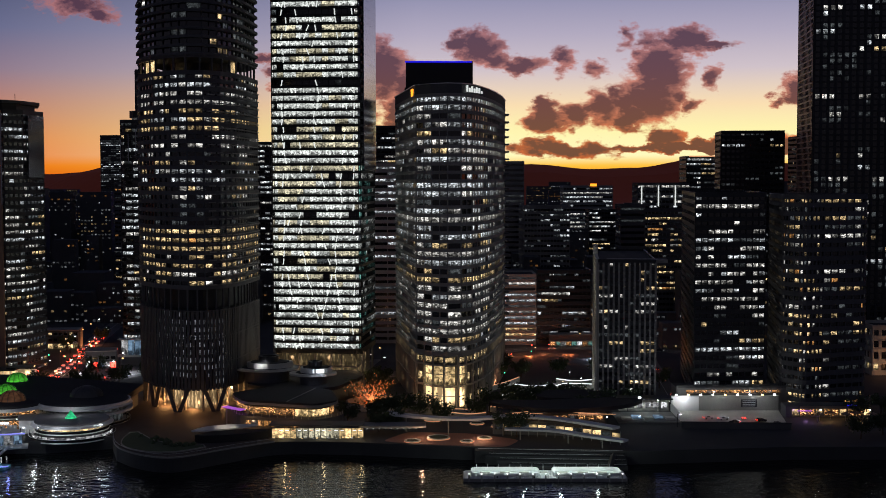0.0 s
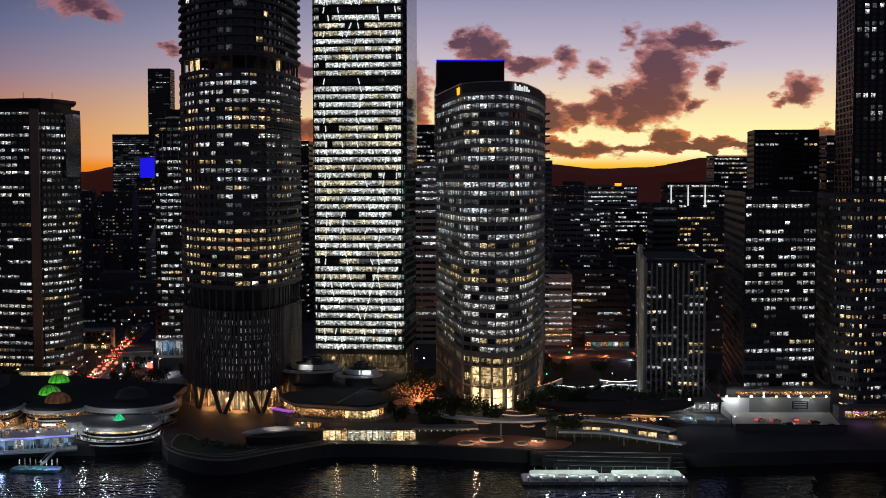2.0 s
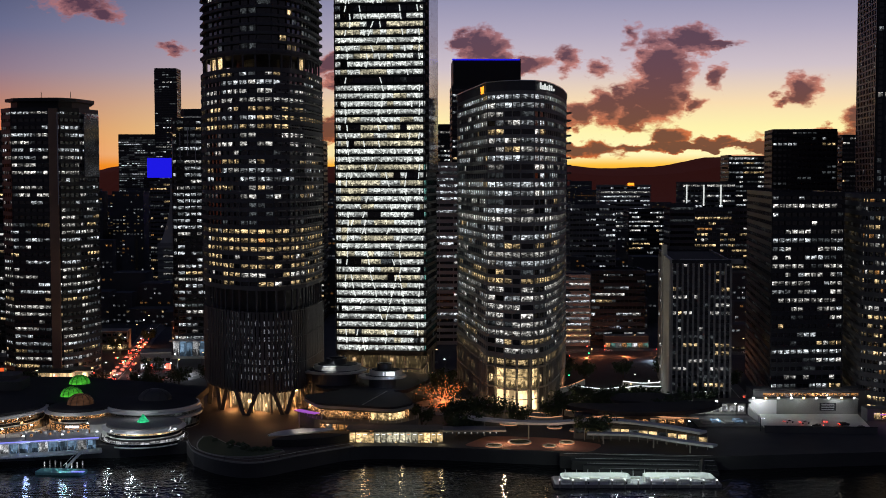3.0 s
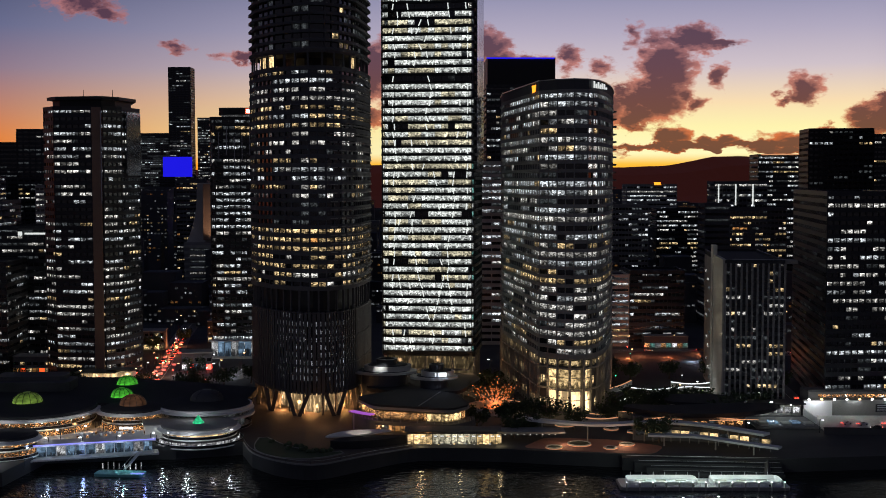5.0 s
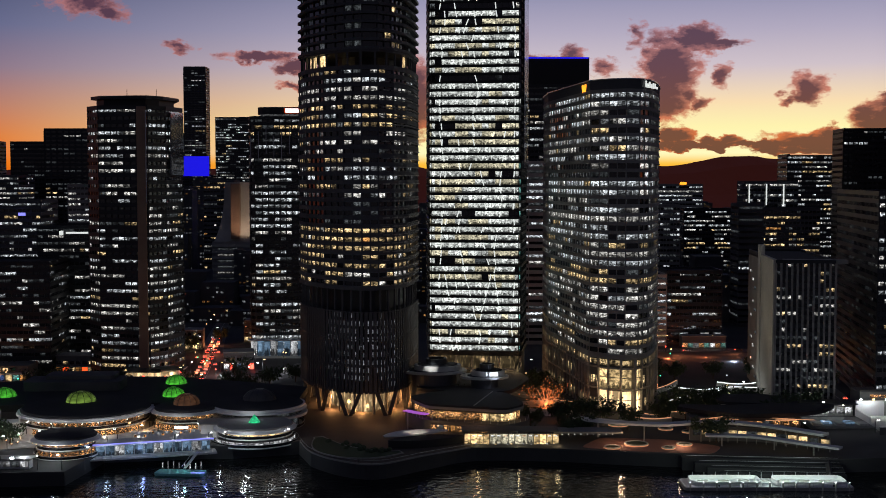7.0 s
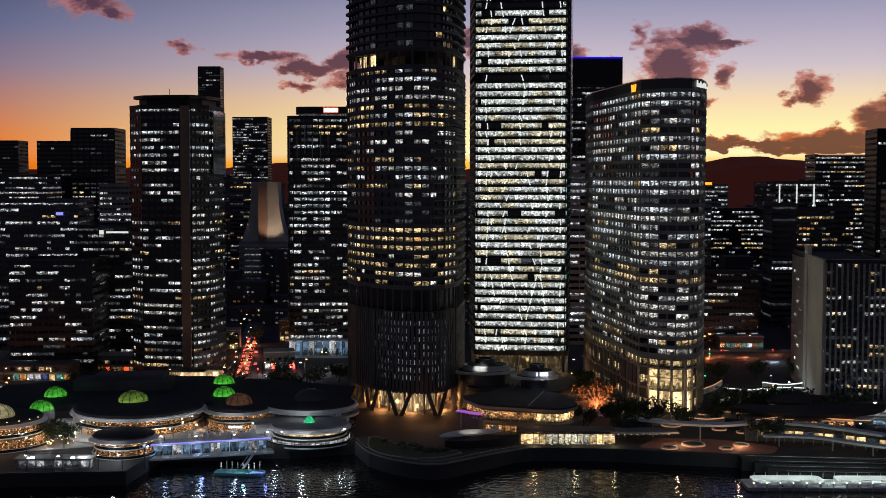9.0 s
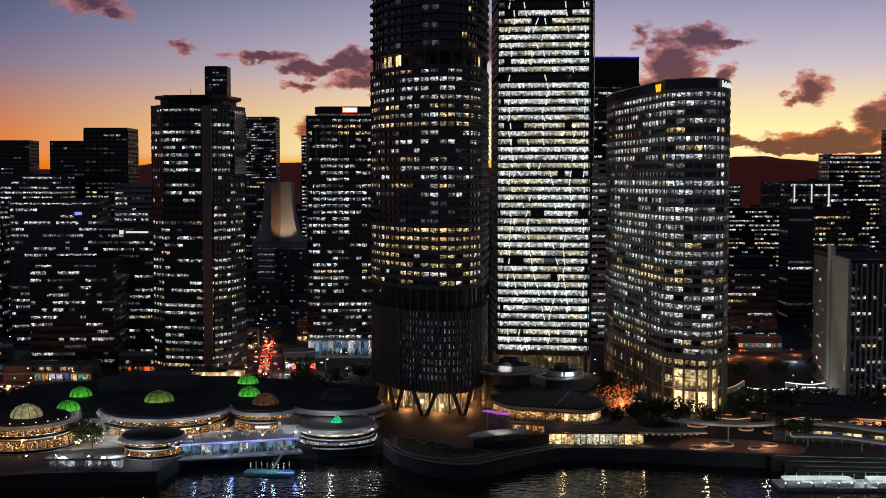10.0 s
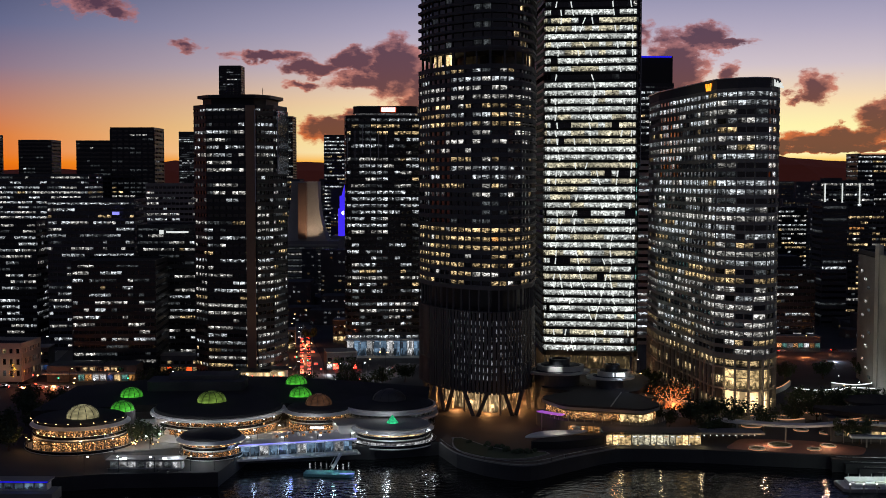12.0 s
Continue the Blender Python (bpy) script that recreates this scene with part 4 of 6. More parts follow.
def flared_shaft(x, y):
    o = thing("flared_concrete_tower", x, y, 3, "flared pale concrete tower above a low block", "tower")
    bm = bmesh.new()
    rows_ = []
    for k in range(15):
        t = k / 14
        w = 11.5 + 8 * (1 - t) ** 2.6
        z = 48 + 50 * t
        rows_.append([bm.verts.new((a * w, b * w * 0.8, z)) for a, b in ((-1, -1), (1, -1), (1, 1), (-1, 1))])
    for r0, r1 in zip(rows_, rows_[1:]):
        for i in range(4):
            j = (i + 1) % 4
            bm.faces.new((r0[i], r0[j], r1[j], r1[i]))
    bm.faces.new(rows_[-1])
    part("shaft", bm, M["concrete_pale"], o)
    piece("recess", "granite_brown", o, -1, -15, 50, 7, 8.5, 47)
    piece("base_block", "concrete", o, 4, 2, 0, 50, 40, 47.9)
    for f in range(8):
        piece("window_strip", "dim" if f % 3 else "white", o, 4, -18.1, 6 + f * 5, 40, 0.4, 1.4)
        piece("sill", "concrete_pale", o, 4, -18.4, 8.5 + f * 5, 50, 0.8, 2.0)
    return o


flared_shaft(-254, 1080)
lamp("shaft_floodlight", -238, 1045, 52, 20000, (1.0, 0.7, 0.5), 1.0, "SPOT", (-254, 1075, 78), 1.2)


# ---- far rooftops ----
def far_city():
    rng = random.Random(77)
    body, lights = [[], []], {"cool": [[], []], "warm": [[], []], "amber": [[], []]}

    def quad(store, pts):
        v = len(store[0])
        store[0].extend(pts)
        store[1].append((v, v + 1, v + 2, v + 3))

    for k in range(1500):
        y = rng.uniform(780, 3300) if k > 260 else rng.uniform(720, 1300)
        x = rng.uniform(-0.46, 0.42) * y - 40
        if -145 < x < 135 and y < 850 or -330 < x < -150 and y < 850:
            continue
        w, d = rng.uniform(10, 34), rng.uniform(10, 26)
        h = rng.choice((7, 9, 12, 16, 22, 30)) * rng.uniform(0.7, 1.3) * (1.5 if 900 < y < 1900 else 1)
        if k % 14 == 0:
            y = rng.uniform(1120, 2300)
            x = rng.uniform(-0.40, 0.30) * y - 40
            w, h = rng.uniform(26, 48), 101 - rng.uniform(-2, 70) * y / 2200
        a, b, z = (x - w / 2, y), (x + w / 2, y), GROUND_Z
        quad(body, [(a[0], y, z), (b[0], y, z), (b[0], y, z + h), (a[0], y, z + h)])
        quad(body, [(a[0], y, z + h), (b[0], y, z + h), (b[0], y + d, z + h), (a[0], y + d, z + h)])
        quad(body, [(a[0], y + d, z), (a[0], y, z), (a[0], y, z + h), (a[0], y + d, z + h)])
        quad(body, [(b[0], y, z), (b[0], y + d, z), (b[0], y + d, z + h), (b[0], y, z + h)])
        for f in range(int(h / 3.4)):
            n = int(w / 3)
            share = rng.choice((0.05, 0.2, 0.45, 0.7))
            key = rng.choice(("cool", "cool", "cool", "warm", "amber"))
            for j in range(n):
                if rng.random() < share:
                    xx, zz = a[0] + 0.6 + j * w / n, z + 1.2 + f * 3.4
                    quad(lights[key], [(xx, y - 0.1, zz), (xx + 1.9, y - 0.1, zz), (xx + 1.9, y - 0.1, zz + 1.3), (xx, y - 0.1, zz + 1.3)])
    root = thing("distant_city", 0, 0, GROUND_Z, "far dark rooftops dotted with small lit windows", "city", kind="stuff")
    root.location = (0, 0, 0)
    for name, key, (vs, fs) in [("rooftop", "concrete_dark", body)] + [("far_window", k, v) for k, v in lights.items()]:
        me = bpy.data.meshes.new(name)
        me.from_pydata(vs, [], fs)
        me.materials.append(M[key])
        ob = new(name, me)
        ob.parent = root
        tagged(ob, kind="stuff")


far_city()

# ---- the pier restaurants ----
def dome_mesh(name, root, r, h, material, x=0, y=0, z=0, ribs=10, rib_key="metal_dark", label=""):
    bm = bmesh.new()
    nu, nv = 20, 6
    rings = [[bm.verts.new((r * math.cos(2 * math.pi * i / nu) * math.cos(v * math.pi / 2 / nv), r * math.sin(2 * math.pi * i / nu) * math.cos(v * math.pi / 2 / nv), h * math.sin(v * math.pi / 2 / nv)))
              for i in range(nu)] for v in range(nv)]
    tip = bm.verts.new((0, 0, h))
    for a, b in zip(rings, rings[1:]):
        for i in range(nu):
            bm.faces.new((a[i], a[(i + 1) % nu], b[(i + 1) % nu], b[i]))
    for i in range(nu):
        bm.faces.new((rings[-1][i], rings[-1][(i + 1) % nu], tip))
    for f in bm.faces:
        f.smooth = True
    d = part(name, bm, material, root, label)
    d.location = (x, y, z)
    for k in range(ribs):
        a = 2 * math.pi * k / ribs
        bm = bmesh.new()
        pts = [Vector((r * 1.01 * math.cos(a) * math.cos(v * math.pi / 12), r * 1.01 * math.sin(a) * math.cos(v * math.pi / 12), h * 1.01 * math.sin(v * math.pi / 12))) for v in range(6)]
        for p, q in zip(pts, pts[1:]):
            beam(bm, p, q, 0.14)
        part("rib", bm, M[rib_key], d)
    return d


def glow_shell(name, colour, low, high):
    """A dome shell that glows itself: light from its foot is painted as emission, brighter low down between the ribs.
    """
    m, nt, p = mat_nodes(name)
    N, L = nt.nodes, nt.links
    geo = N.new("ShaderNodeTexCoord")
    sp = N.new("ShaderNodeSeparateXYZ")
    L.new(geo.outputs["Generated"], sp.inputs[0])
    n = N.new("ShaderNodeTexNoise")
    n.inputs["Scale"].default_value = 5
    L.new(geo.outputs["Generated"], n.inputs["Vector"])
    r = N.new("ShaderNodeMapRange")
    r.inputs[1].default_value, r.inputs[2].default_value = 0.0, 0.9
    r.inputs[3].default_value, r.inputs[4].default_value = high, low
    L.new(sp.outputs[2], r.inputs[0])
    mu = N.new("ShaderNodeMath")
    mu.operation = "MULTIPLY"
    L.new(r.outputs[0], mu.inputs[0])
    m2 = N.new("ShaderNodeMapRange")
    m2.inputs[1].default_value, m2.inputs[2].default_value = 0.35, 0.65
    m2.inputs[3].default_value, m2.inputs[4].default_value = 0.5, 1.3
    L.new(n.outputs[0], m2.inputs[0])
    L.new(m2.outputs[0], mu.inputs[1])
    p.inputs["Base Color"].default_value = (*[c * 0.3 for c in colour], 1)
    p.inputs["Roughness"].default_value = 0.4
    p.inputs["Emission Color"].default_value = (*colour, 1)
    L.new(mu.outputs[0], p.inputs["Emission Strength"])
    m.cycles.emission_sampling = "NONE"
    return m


# each dome's light is emission in its shell, the dim brown one too
M["dome_green"] = glow_shell("dome_green", (0.12, 0.80, 0.06), 0.18, 0.62)
M["dome_olive"] = glow_shell("dome_olive", (0.30, 0.50, 0.08), 0.10, 0.5)
M["dome_cream"] = glow_shell("dome_cream", (0.80, 0.72, 0.38), 0.30, 0.32)
M["dome_brown"] = glow_shell("dome_brown", (0.22, 0.10, 0.05), 0.25, 0.25)
M["dome_dark"] = surface("dome_dark", (0.05, 0.05, 0.055), 0.4)
M["cone_teal"] = glow_shell("cone_teal", (0.05, 0.85, 0.35), 0.5, 0.8)


def pavilion(name, label, cx, cy, levels, roof_r, roof_z, roof_h=1.4, roof_key="roof", sy=1.0, a0=0, posts=True):
    """A round restaurant: for each level a floor slab, a ring of lit rooms, posts and a balustrade; a broad eaved roof on top.
    levels: (floor z, height, floor radius, room radius, room material)."""
    o = thing(name, cx, cy, GROUND_Z, label, "restaurant")
    for z, h, rf, rr, key in levels:
        z -= GROUND_Z
        part("floor_slab", prism(bmesh.new(), circle(0, 0, rf, 40, sy=sy), z - 0.5, z), M["white_paint"], o)
        part("inner_wall", prism(bmesh.new(), circle(0, 0, rr - 3.2, 32, sy=sy), z, z + h), M["concrete_dark"], o)
        n = 26
        ring_pts = circle(0, 0, rr, n, sy=sy)
        for k in range(n):
            a, b = Vector(ring_pts[k]), Vector(ring_pts[(k + 1) % n])
            m = (a + b) / 2
            if m.y > rr * 0.35:
                continue
            e = b - a
            piece("room_window", key, o, m.x, m.y, z + 0.05, e.length * 0.9, 0.12, h - 0.7, math.atan2(e.y, e.x))
            q = m * ((rf - 0.3) / rr)
            piece("post", "metal_dark", o, q.x, q.y, z, 0.2, 0.2, h, math.atan2(e.y, e.x))
        part("balustrade", ring(bmesh.new(), circle(0, 0, rf - 0.15, 40, sy=sy), circle(0, 0, rf - 0.05, 40, sy=sy), z, z + 1.0), M["glass_dark"], o)
        part("handrail", ring(bmesh.new(), circle(0, 0, rf - 0.2, 40, sy=sy), circle(0, 0, rf, 40, sy=sy), z + 1.0, z + 1.12), M["silver"], o)
    rz = roof_z - GROUND_Z
    bm = bmesh.new()
    n = 40
    rows_ = [[bm.verts.new((x, y, z)) for x, y in circle(0, 0, r, n, sy=sy)] for r, z in ((roof_r + 0.1, rz + 0.1), (roof_r + 1.6, rz - 0.9), (roof_r + 1.5, rz - 1.1), (roof_r - 0.4, rz - 0.1))]
    for a, b in zip(rows_, rows_[1:] + rows_[:1]):
        for i in range(n):
            bm.faces.new((a[i], a[(i + 1) % n], b[(i + 1) % n], b[i]))
    part("eave", bm, M["white_paint"], o, "pale sloping eave")
    bm = bmesh.new()
    prof = ((roof_r, 0), (roof_r + 0.15, roof_h * 0.4), (roof_r - 0.6, roof_h * 0.8), (roof_r * 0.6, roof_h), (0.5, roof_h + 0.35))
    rings = [[bm.verts.new((x, y, rz + zz)) for x, y in circle(0, 0, r, 40, sy=sy)] for r, zz in prof]
    for a, b in zip(rings, rings[1:]):
        for i in range(40):
            j = (i + 1) % 40
            bm.faces.new((a[i], a[j], b[j], b[i]))
    bm.faces.new(rings[-1])
    bm.faces.new(rings[0][::-1])
    part("roof", bm, M[roof_key], o)
    return o


p1 = pavilion("amber_restaurant", "round two-storey restaurant with amber lit terraces", -267, 483, ((3.2, 4.4, 20.5, 17.6, "orange_room"), (8.0, 4.4, 17.5, 15.2, "orange_room")), 17, 12.6)
dome_mesh("dome", p1, 6, 4.6, M["dome_cream"], 2, -4, 11.2, 12, label="cream lit glazed dome")
p2 = pavilion("terrace_restaurant", "large round restaurant with stepped lit terraces", -220, 512, ((3.2, 3.6, 27, 23, "orange_room"), (7.4, 4.0, 25, 21, "orange_room")), 25.5, 11.6)
dome_mesh("dome", p2, 6, 4.2, M["dome_olive"], -4, 6, 10.2, 12, label="olive green lit glazed dome")
part("gutter", ring(bmesh.new(), circle(0, 0, 24.8, 40), circle(0, 0, 26.6, 40), 7.7, 8.5), M["white_paint"], p2, "pale curved eave")
p3 = pavilion("quay_restaurant", "small round restaurant with orange lit rooms at the quay", -214, 466, ((3.2, 3.0, 11.5, 10, "orange_room"), (6.4, 3.4, 10.5, 9, "orange_room")), 11, 9.8)
p4 = pavilion("brown_domed_restaurant", "round restaurant with a brown dome and amber windows", -180, 514, ((3.2, 3.8, 14, 12, "orange_room"), (7.4, 3.6, 12, 10, "orange_room")), 12.5, 11.2)
dome_mesh("dome", p4, 5.4, 4.2, M["dome_brown"], 0, 1, 9.7, 12, label="dim brown dome")
piece("sign", "led_white", p4, 1, -14.2, 2.6, 5.5, 0.3, 0.9)
p5 = pavilion("dark_domed_restaurant", "dark round restaurant with pale curved roof bands", -152, 522, ((3.2, 4.0, 19, 16, "dim"), (7.6, 3.4, 18, 15, "dim")), 18.5, 11.2)
dome_mesh("dome", p5, 7, 4.5, M["dome_dark"], 0, 4, 9.6, 12, label="unlit dark dome")
for r, z in ((19.3, 8.0), (20.2, 4.6)):
    part("roof_band", ring(bmesh.new(), circle(0, 0, r - 2.2, 40), circle(0, 0, r, 40), z, z + 0.9), M["white_paint"], p5, "pale curved roof band")
p6 = pavilion("teal_coned_restaurant", "low round restaurant with a teal lit cone on its roof", -149, 495, ((2.4, 2.4, 17, 15.5, "white_room"), (5.2, 2.8, 14.5, 12, "gold_room")), 14.6, 8.3, 1.0, "concrete")
bm = bmesh.new()
bmesh.ops.create_cone(bm, segments=20, radius1=2.6, radius2=0.15, depth=3.4, cap_ends=True)
part("cone", bm, M["cone_teal"], p6, "teal lit cone").location = (0, -2, 7.8)

# downlights under the eaves
for o, rad, z, key, a0, a1 in ((p1, 18.0, 10.9, "lamp_warm", 200, 345), (p1, 19.9, 4.1, "lamp_warm", 205, 340), (p2, 26.4, 7.0, "lamp_white", 205, 335), (p3, 12.0, 5.4, "lamp_warm", 200, 340), (p4, 13.4, 6.9, "lamp_warm", 210, 330)):
    for k in range(11):
        a = radians(a0 + (a1 - a0) * k / 10)
        piece("downlight", key, o, rad * math.cos(a), rad * math.sin(a), z, 0.3, 0.3, 0.2, a)


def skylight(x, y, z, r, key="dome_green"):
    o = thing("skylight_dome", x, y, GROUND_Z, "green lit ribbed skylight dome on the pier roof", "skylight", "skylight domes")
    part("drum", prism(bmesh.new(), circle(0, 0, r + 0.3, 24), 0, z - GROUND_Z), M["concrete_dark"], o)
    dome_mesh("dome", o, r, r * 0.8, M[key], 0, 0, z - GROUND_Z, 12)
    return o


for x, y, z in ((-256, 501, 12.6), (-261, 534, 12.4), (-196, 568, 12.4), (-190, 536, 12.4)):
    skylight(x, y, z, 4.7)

roof = thing("pier_roof", -190, 545, GROUND_Z, "long dark flat roof behind the pier restaurants", "roof")
part("deck", prism(bmesh.new(), rel(roof, ccw([(-292, 500), (-270, 508), (-232, 520), (-200, 520), (-165, 520), (-136, 530), (-136, 560), (-170, 575), (-205, 588), (-250, 588), (-292, 560)])), 6.5, 9.2), M["roof"], roof)
part("wall", prism(bmesh.new(), rel(roof, ccw([(-290, 503), (-270, 511), (-232, 523), (-200, 523), (-165, 523), (-138, 532), (-138, 558), (-170, 573), (-205, 586), (-250, 586), (-290, 558)])), 0, 6.5), M["concrete_dark"], roof)
part("plant_room", prism(bmesh.new(), rel(roof, rounded(rect(-258, 546, 42, 18, 3), 3, 3)), 9.2, 13.2), M["concrete_dark"], roof)
part("plant_room", prism(bmesh.new(), rel(roof, rounded(rect(-250, 552, 30, 14, 3), 3, 3)), 13.2, 15), M["concrete_dark"], roof)
part("fascia", prism(bmesh.new(), rel(roof, ccw([(-242, 496), (-234, 508), (-233, 507), (-241, 495)])), 5, 8.5), M["white_paint"], roof)


def glass_hall():
    """The long low hall at the water with a lit roof edge."""
    a, b = Vector((-203, 465)), Vector((-163, 477))
    e = (b - a).normalized()
    turn = math.atan2(e.y, e.x)
    out = Vector((e.y, -e.x))
    o = thing("quay_hall", a.x, a.y, GROUND_Z - 1, "long low glazed waterside hall with violet lit edge", "pavilion")
    ln = (b - a).length
    m = e * ln / 2
    back = m - out * 6
    piece("floor", "concrete_pale", o, m.x, m.y, -0.6, ln + 4, 9, 0.6, turn)
    piece("roof", "white_paint", o, back.x + out.x * 3, back.y + out.y * 3, 4.2, ln + 2, 10, 0.5, turn)
    edge = m + out * 2.1
    piece("light_strip", "led_violet", o, edge.x, edge.y, 4.75, ln + 2, 0.25, 0.35, turn)
    for k in range(12):
        q = e * (ln * (k + 0.5) / 12) - out * 1.0
        piece("glass_panel", "blue_room" if k % 4 != 2 else "white_room", o, q.x, q.y, 0, ln / 12 - 0.4, 0.15, 4.1, turn)
        q = e * (ln * k / 12) - out * 0.6
        piece("post", "white_paint", o, q.x, q.y, 0, 0.3, 0.3, 4.2, turn)
    for k in range(16):
        q = e * (ln * k / 15) + out * 4.3
        piece("rail_post", "silver", o, q.x, q.y, 0, 0.12, 0.12, 1.1, turn)
    q = m + out * 4.3
    piece("rail", "silver", o, q.x, q.y, 1.1, ln, 0.12, 0.1, turn)
    # upper terrace behind
    q = m - out * 14
    piece("terrace", "white_paint", o, q.x + 6, q.y, 0, ln * 0.6, 12, 4.6, turn)
    for k in range(14):
        p = q + e * (k - 7) * 1.7 + out * random.Random(k).uniform(-4, 4)
        # the tables glow themselves: their lamplight is put in as emission
        piece("table", "white_room" if k % 2 else "orange_room", o, p.x + 6, p.y, 4.7, 0.9, 0.9, 0.75, turn)
    return o


glass_hall()
for x, y in ((-198, 462), (-186, 465), (-174, 468)):
    lamp("hall_lamp", x, y, 5.5, 260, (0.55, 0.72, 1.0), 0.5)
for x, y, w in ((-240, 441, 700), (-222, 443, 700), (-214, 450, 600), (-244, 470, 500), (-236, 480, 500), (-150, 476, 420), (-136, 486, 420), (-162, 488, 250)):
    lamp("quay_lamp", x, y, 7.5, w * 1.6, (0.86, 0.92, 1.0), 0.4)
for x, y in ((-282, 470), (-262, 464), (-246, 476), (-230, 490), (-206, 490), (-192, 500)):
    lamp("terrace_lamp", x, y, 6.6, 420, (1.0, 0.5, 0.18), 0.4)


# fill lights added in the air beyond the eaves to brighten them; no fixtures
for a in (205, 235, 265, 295, 325):
    lamp("eave_lamp", -220 + 32 * math.cos(radians(a)), 512 + 32 * math.sin(radians(a)), 13.0, 420, (0.95, 0.95, 1.0), 0.3)
    lamp("eave_lamp", -149 + 20 * math.cos(radians(a)), 495 + 20 * math.sin(radians(a)), 8.5, 150, (0.9, 0.95, 1.0), 0.3)


# further added fill for the pale roof bands and walls
lamp("eave_lamp", -152, 498, 14, 420, (0.9, 0.92, 1.0), 0.4)
lamp("eave_lamp", -168, 506, 8, 160, (1.0, 0.7, 0.45), 0.4)
lamp("eave_lamp", -180, 496, 13, 420, (0.95, 0.95, 1.0), 0.4)
lamp("eave_lamp", -206, 486, 9, 220, (0.95, 0.95, 1.0), 0.4)
steps_ = thing("curved_terraces", -220, 512, GROUND_Z, "stepped pale curved terraces below the round restaurant", "terrace")
for r, z in ((34, 0.5), (32, 1.0), (30, 1.6), (28.4, 2.2)):
    part("terrace_step", prism(bmesh.new(), circle(0, 0, r, 40, sy=0.9), 0, z * 0.5), M["concrete_pale"], steps_)
    part("terrace_wall", ring(bmesh.new(), circle(0, 0, r - 0.3, 40, sy=0.9), circle(0, 0, r, 40, sy=0.9), z * 0.5, z * 0.5 + 0.8), M["white_paint"], steps_)
link = thing("white_link_building", -165, 497, GROUND_Z, "low white link building between the round restaurants", "building")
piece("block", "white_paint", link, 0, 4, 0, 14, 12, 5.2, 0.3)
piece("roof", "concrete", link, 0, 4, 5.2, 15, 13, 0.4, 0.3)
for k in range(4):
    piece("window", "gold_room" if k % 2 else "orange_room", link, -4.5 + k * 3.2, -2.6 + k * 0.95, 1.0, 2.4, 0.3, 2.2, 0.3)


# added amber fill in front of the round restaurant's eave
lamp("eave_lamp", -257, 463, 14.5, 260, (1.0, 0.5, 0.16), 0.4)
lamp("eave_lamp", -272, 462, 14.5, 160, (1.0, 0.5, 0.16), 0.4)


def quay_shed():
    o = thing("quay_shed", -232, 441, GROUND_Z, "low white lit quay building with bright lamps", "pavilion")
    piece("wall", "white_paint", o, 0, 3, 0, 25, 4, 3.4)
    piece("roof", "concrete", o, 0, 2.6, 3.4, 27, 7, 0.4)
    for k in range(8):
        piece("window", "white_room" if k % 3 else "dim", o, -11 + k * 3.1, 0.9, 0.7, 2.4, 0.2, 1.9)
        piece("rail_post", "metal_dark", o, -12 + k * 3.4, -2.6, 0, 0.12, 0.12, 1.1)
    piece("rail", "silver", o, 0, -2.6, 1.1, 25, 0.1, 0.1)
    for x in (-7, 7):
        piece("lamp_head", "lamp_white", o, x, -0.6, 3.9, 1.2, 0.6, 0.6)


quay_shed()
# the open court with its stairs and tables
court = thing("dining_court", -243, 486, GROUND_Z, "open pale paved court with stairs, tables and planting", "court")
piece("paving", "concrete", court, 0, 0, 0, 24, 30, 0.35, 0.3)
for k in range(12):
    piece("step", "white_paint", court, 4.5, 5 + k * 0.8, 0.3 + k * 0.35, 5, 0.8, 0.35, 0.3)
piece("upper_deck", "white_paint", court, 2, 20, 0.3, 24, 10, 4.2, 0.25)
rng = random.Random(21)


def dining_table(x, y, z, key):
    o = thing("cafe_table", x, y, z, "small cafe table with a candle lamp", "table", "cafe tables on the terraces")
    piece("top", "timber", o, 0, 0, 0.72, 1.1, 1.1, 0.05)
    piece("leg", "metal_dark", o, 0, 0, 0, 0.1, 0.1, 0.72)
    piece("lantern", key, o, 0, 0, 0.77, 0.28, 0.28, 0.32)
    return o


tbl = dining_table(-247, 480, GROUND_Z + 0.35, "lamp_warm")
for k in range(64):
    a = rng.random()
    if a < 0.5:
        x, y, z = rng.uniform(-253, -236), rng.uniform(474, 494), GROUND_Z + 0.35
    elif a < 0.75:
        t = radians(rng.uniform(200, 335))
        rr = rng.uniform(24.3, 26.4)
        x, y, z = -220 + rr * math.cos(t), 512 + rr * math.sin(t), 3.2
    else:
        t = radians(rng.uniform(200, 335))
        x, y, z = -267 + 16 * math.cos(t), 483 + 16 * math.sin(t), 8.0
    copy_thing(tbl, pose(x, y, z, 0, 0, rng.uniform(0, 90)))

for k in range(34):
    if k < 22:
        x, y, z = -86 + 1.7 * (k % 22) + rng.uniform(-0.5, 0.5), 512 - 0.58 * (k % 22) - rng.uniform(4.0, 6.0) + 1.5, GROUND_Z + 5.4
        y += 3.2
    else:
        x, y, z = rng.uniform(28, 62), rng.uniform(496, 500), GROUND_Z
    copy_thing(tbl, pose(x, y, z, 0, 0, rng.uniform(0, 90)))
wing = thing("blue_lit_kiosk", -268, 419.5, 1.2, "low curved kiosk with a blue lit roof edge", "kiosk")
piece("deck", "concrete", wing, 0, 0.5, -3.4, 24, 10, 3.4)
piece("wall", "white_paint", wing, 0, 2, 0, 18, 5, 3)
piece("roof", "concrete", wing, 0, 1.5, 3, 20, 7, 0.5)
piece("light_strip", "led_blue", wing, 0, -2.1, 3.1, 20, 0.2, 0.35)
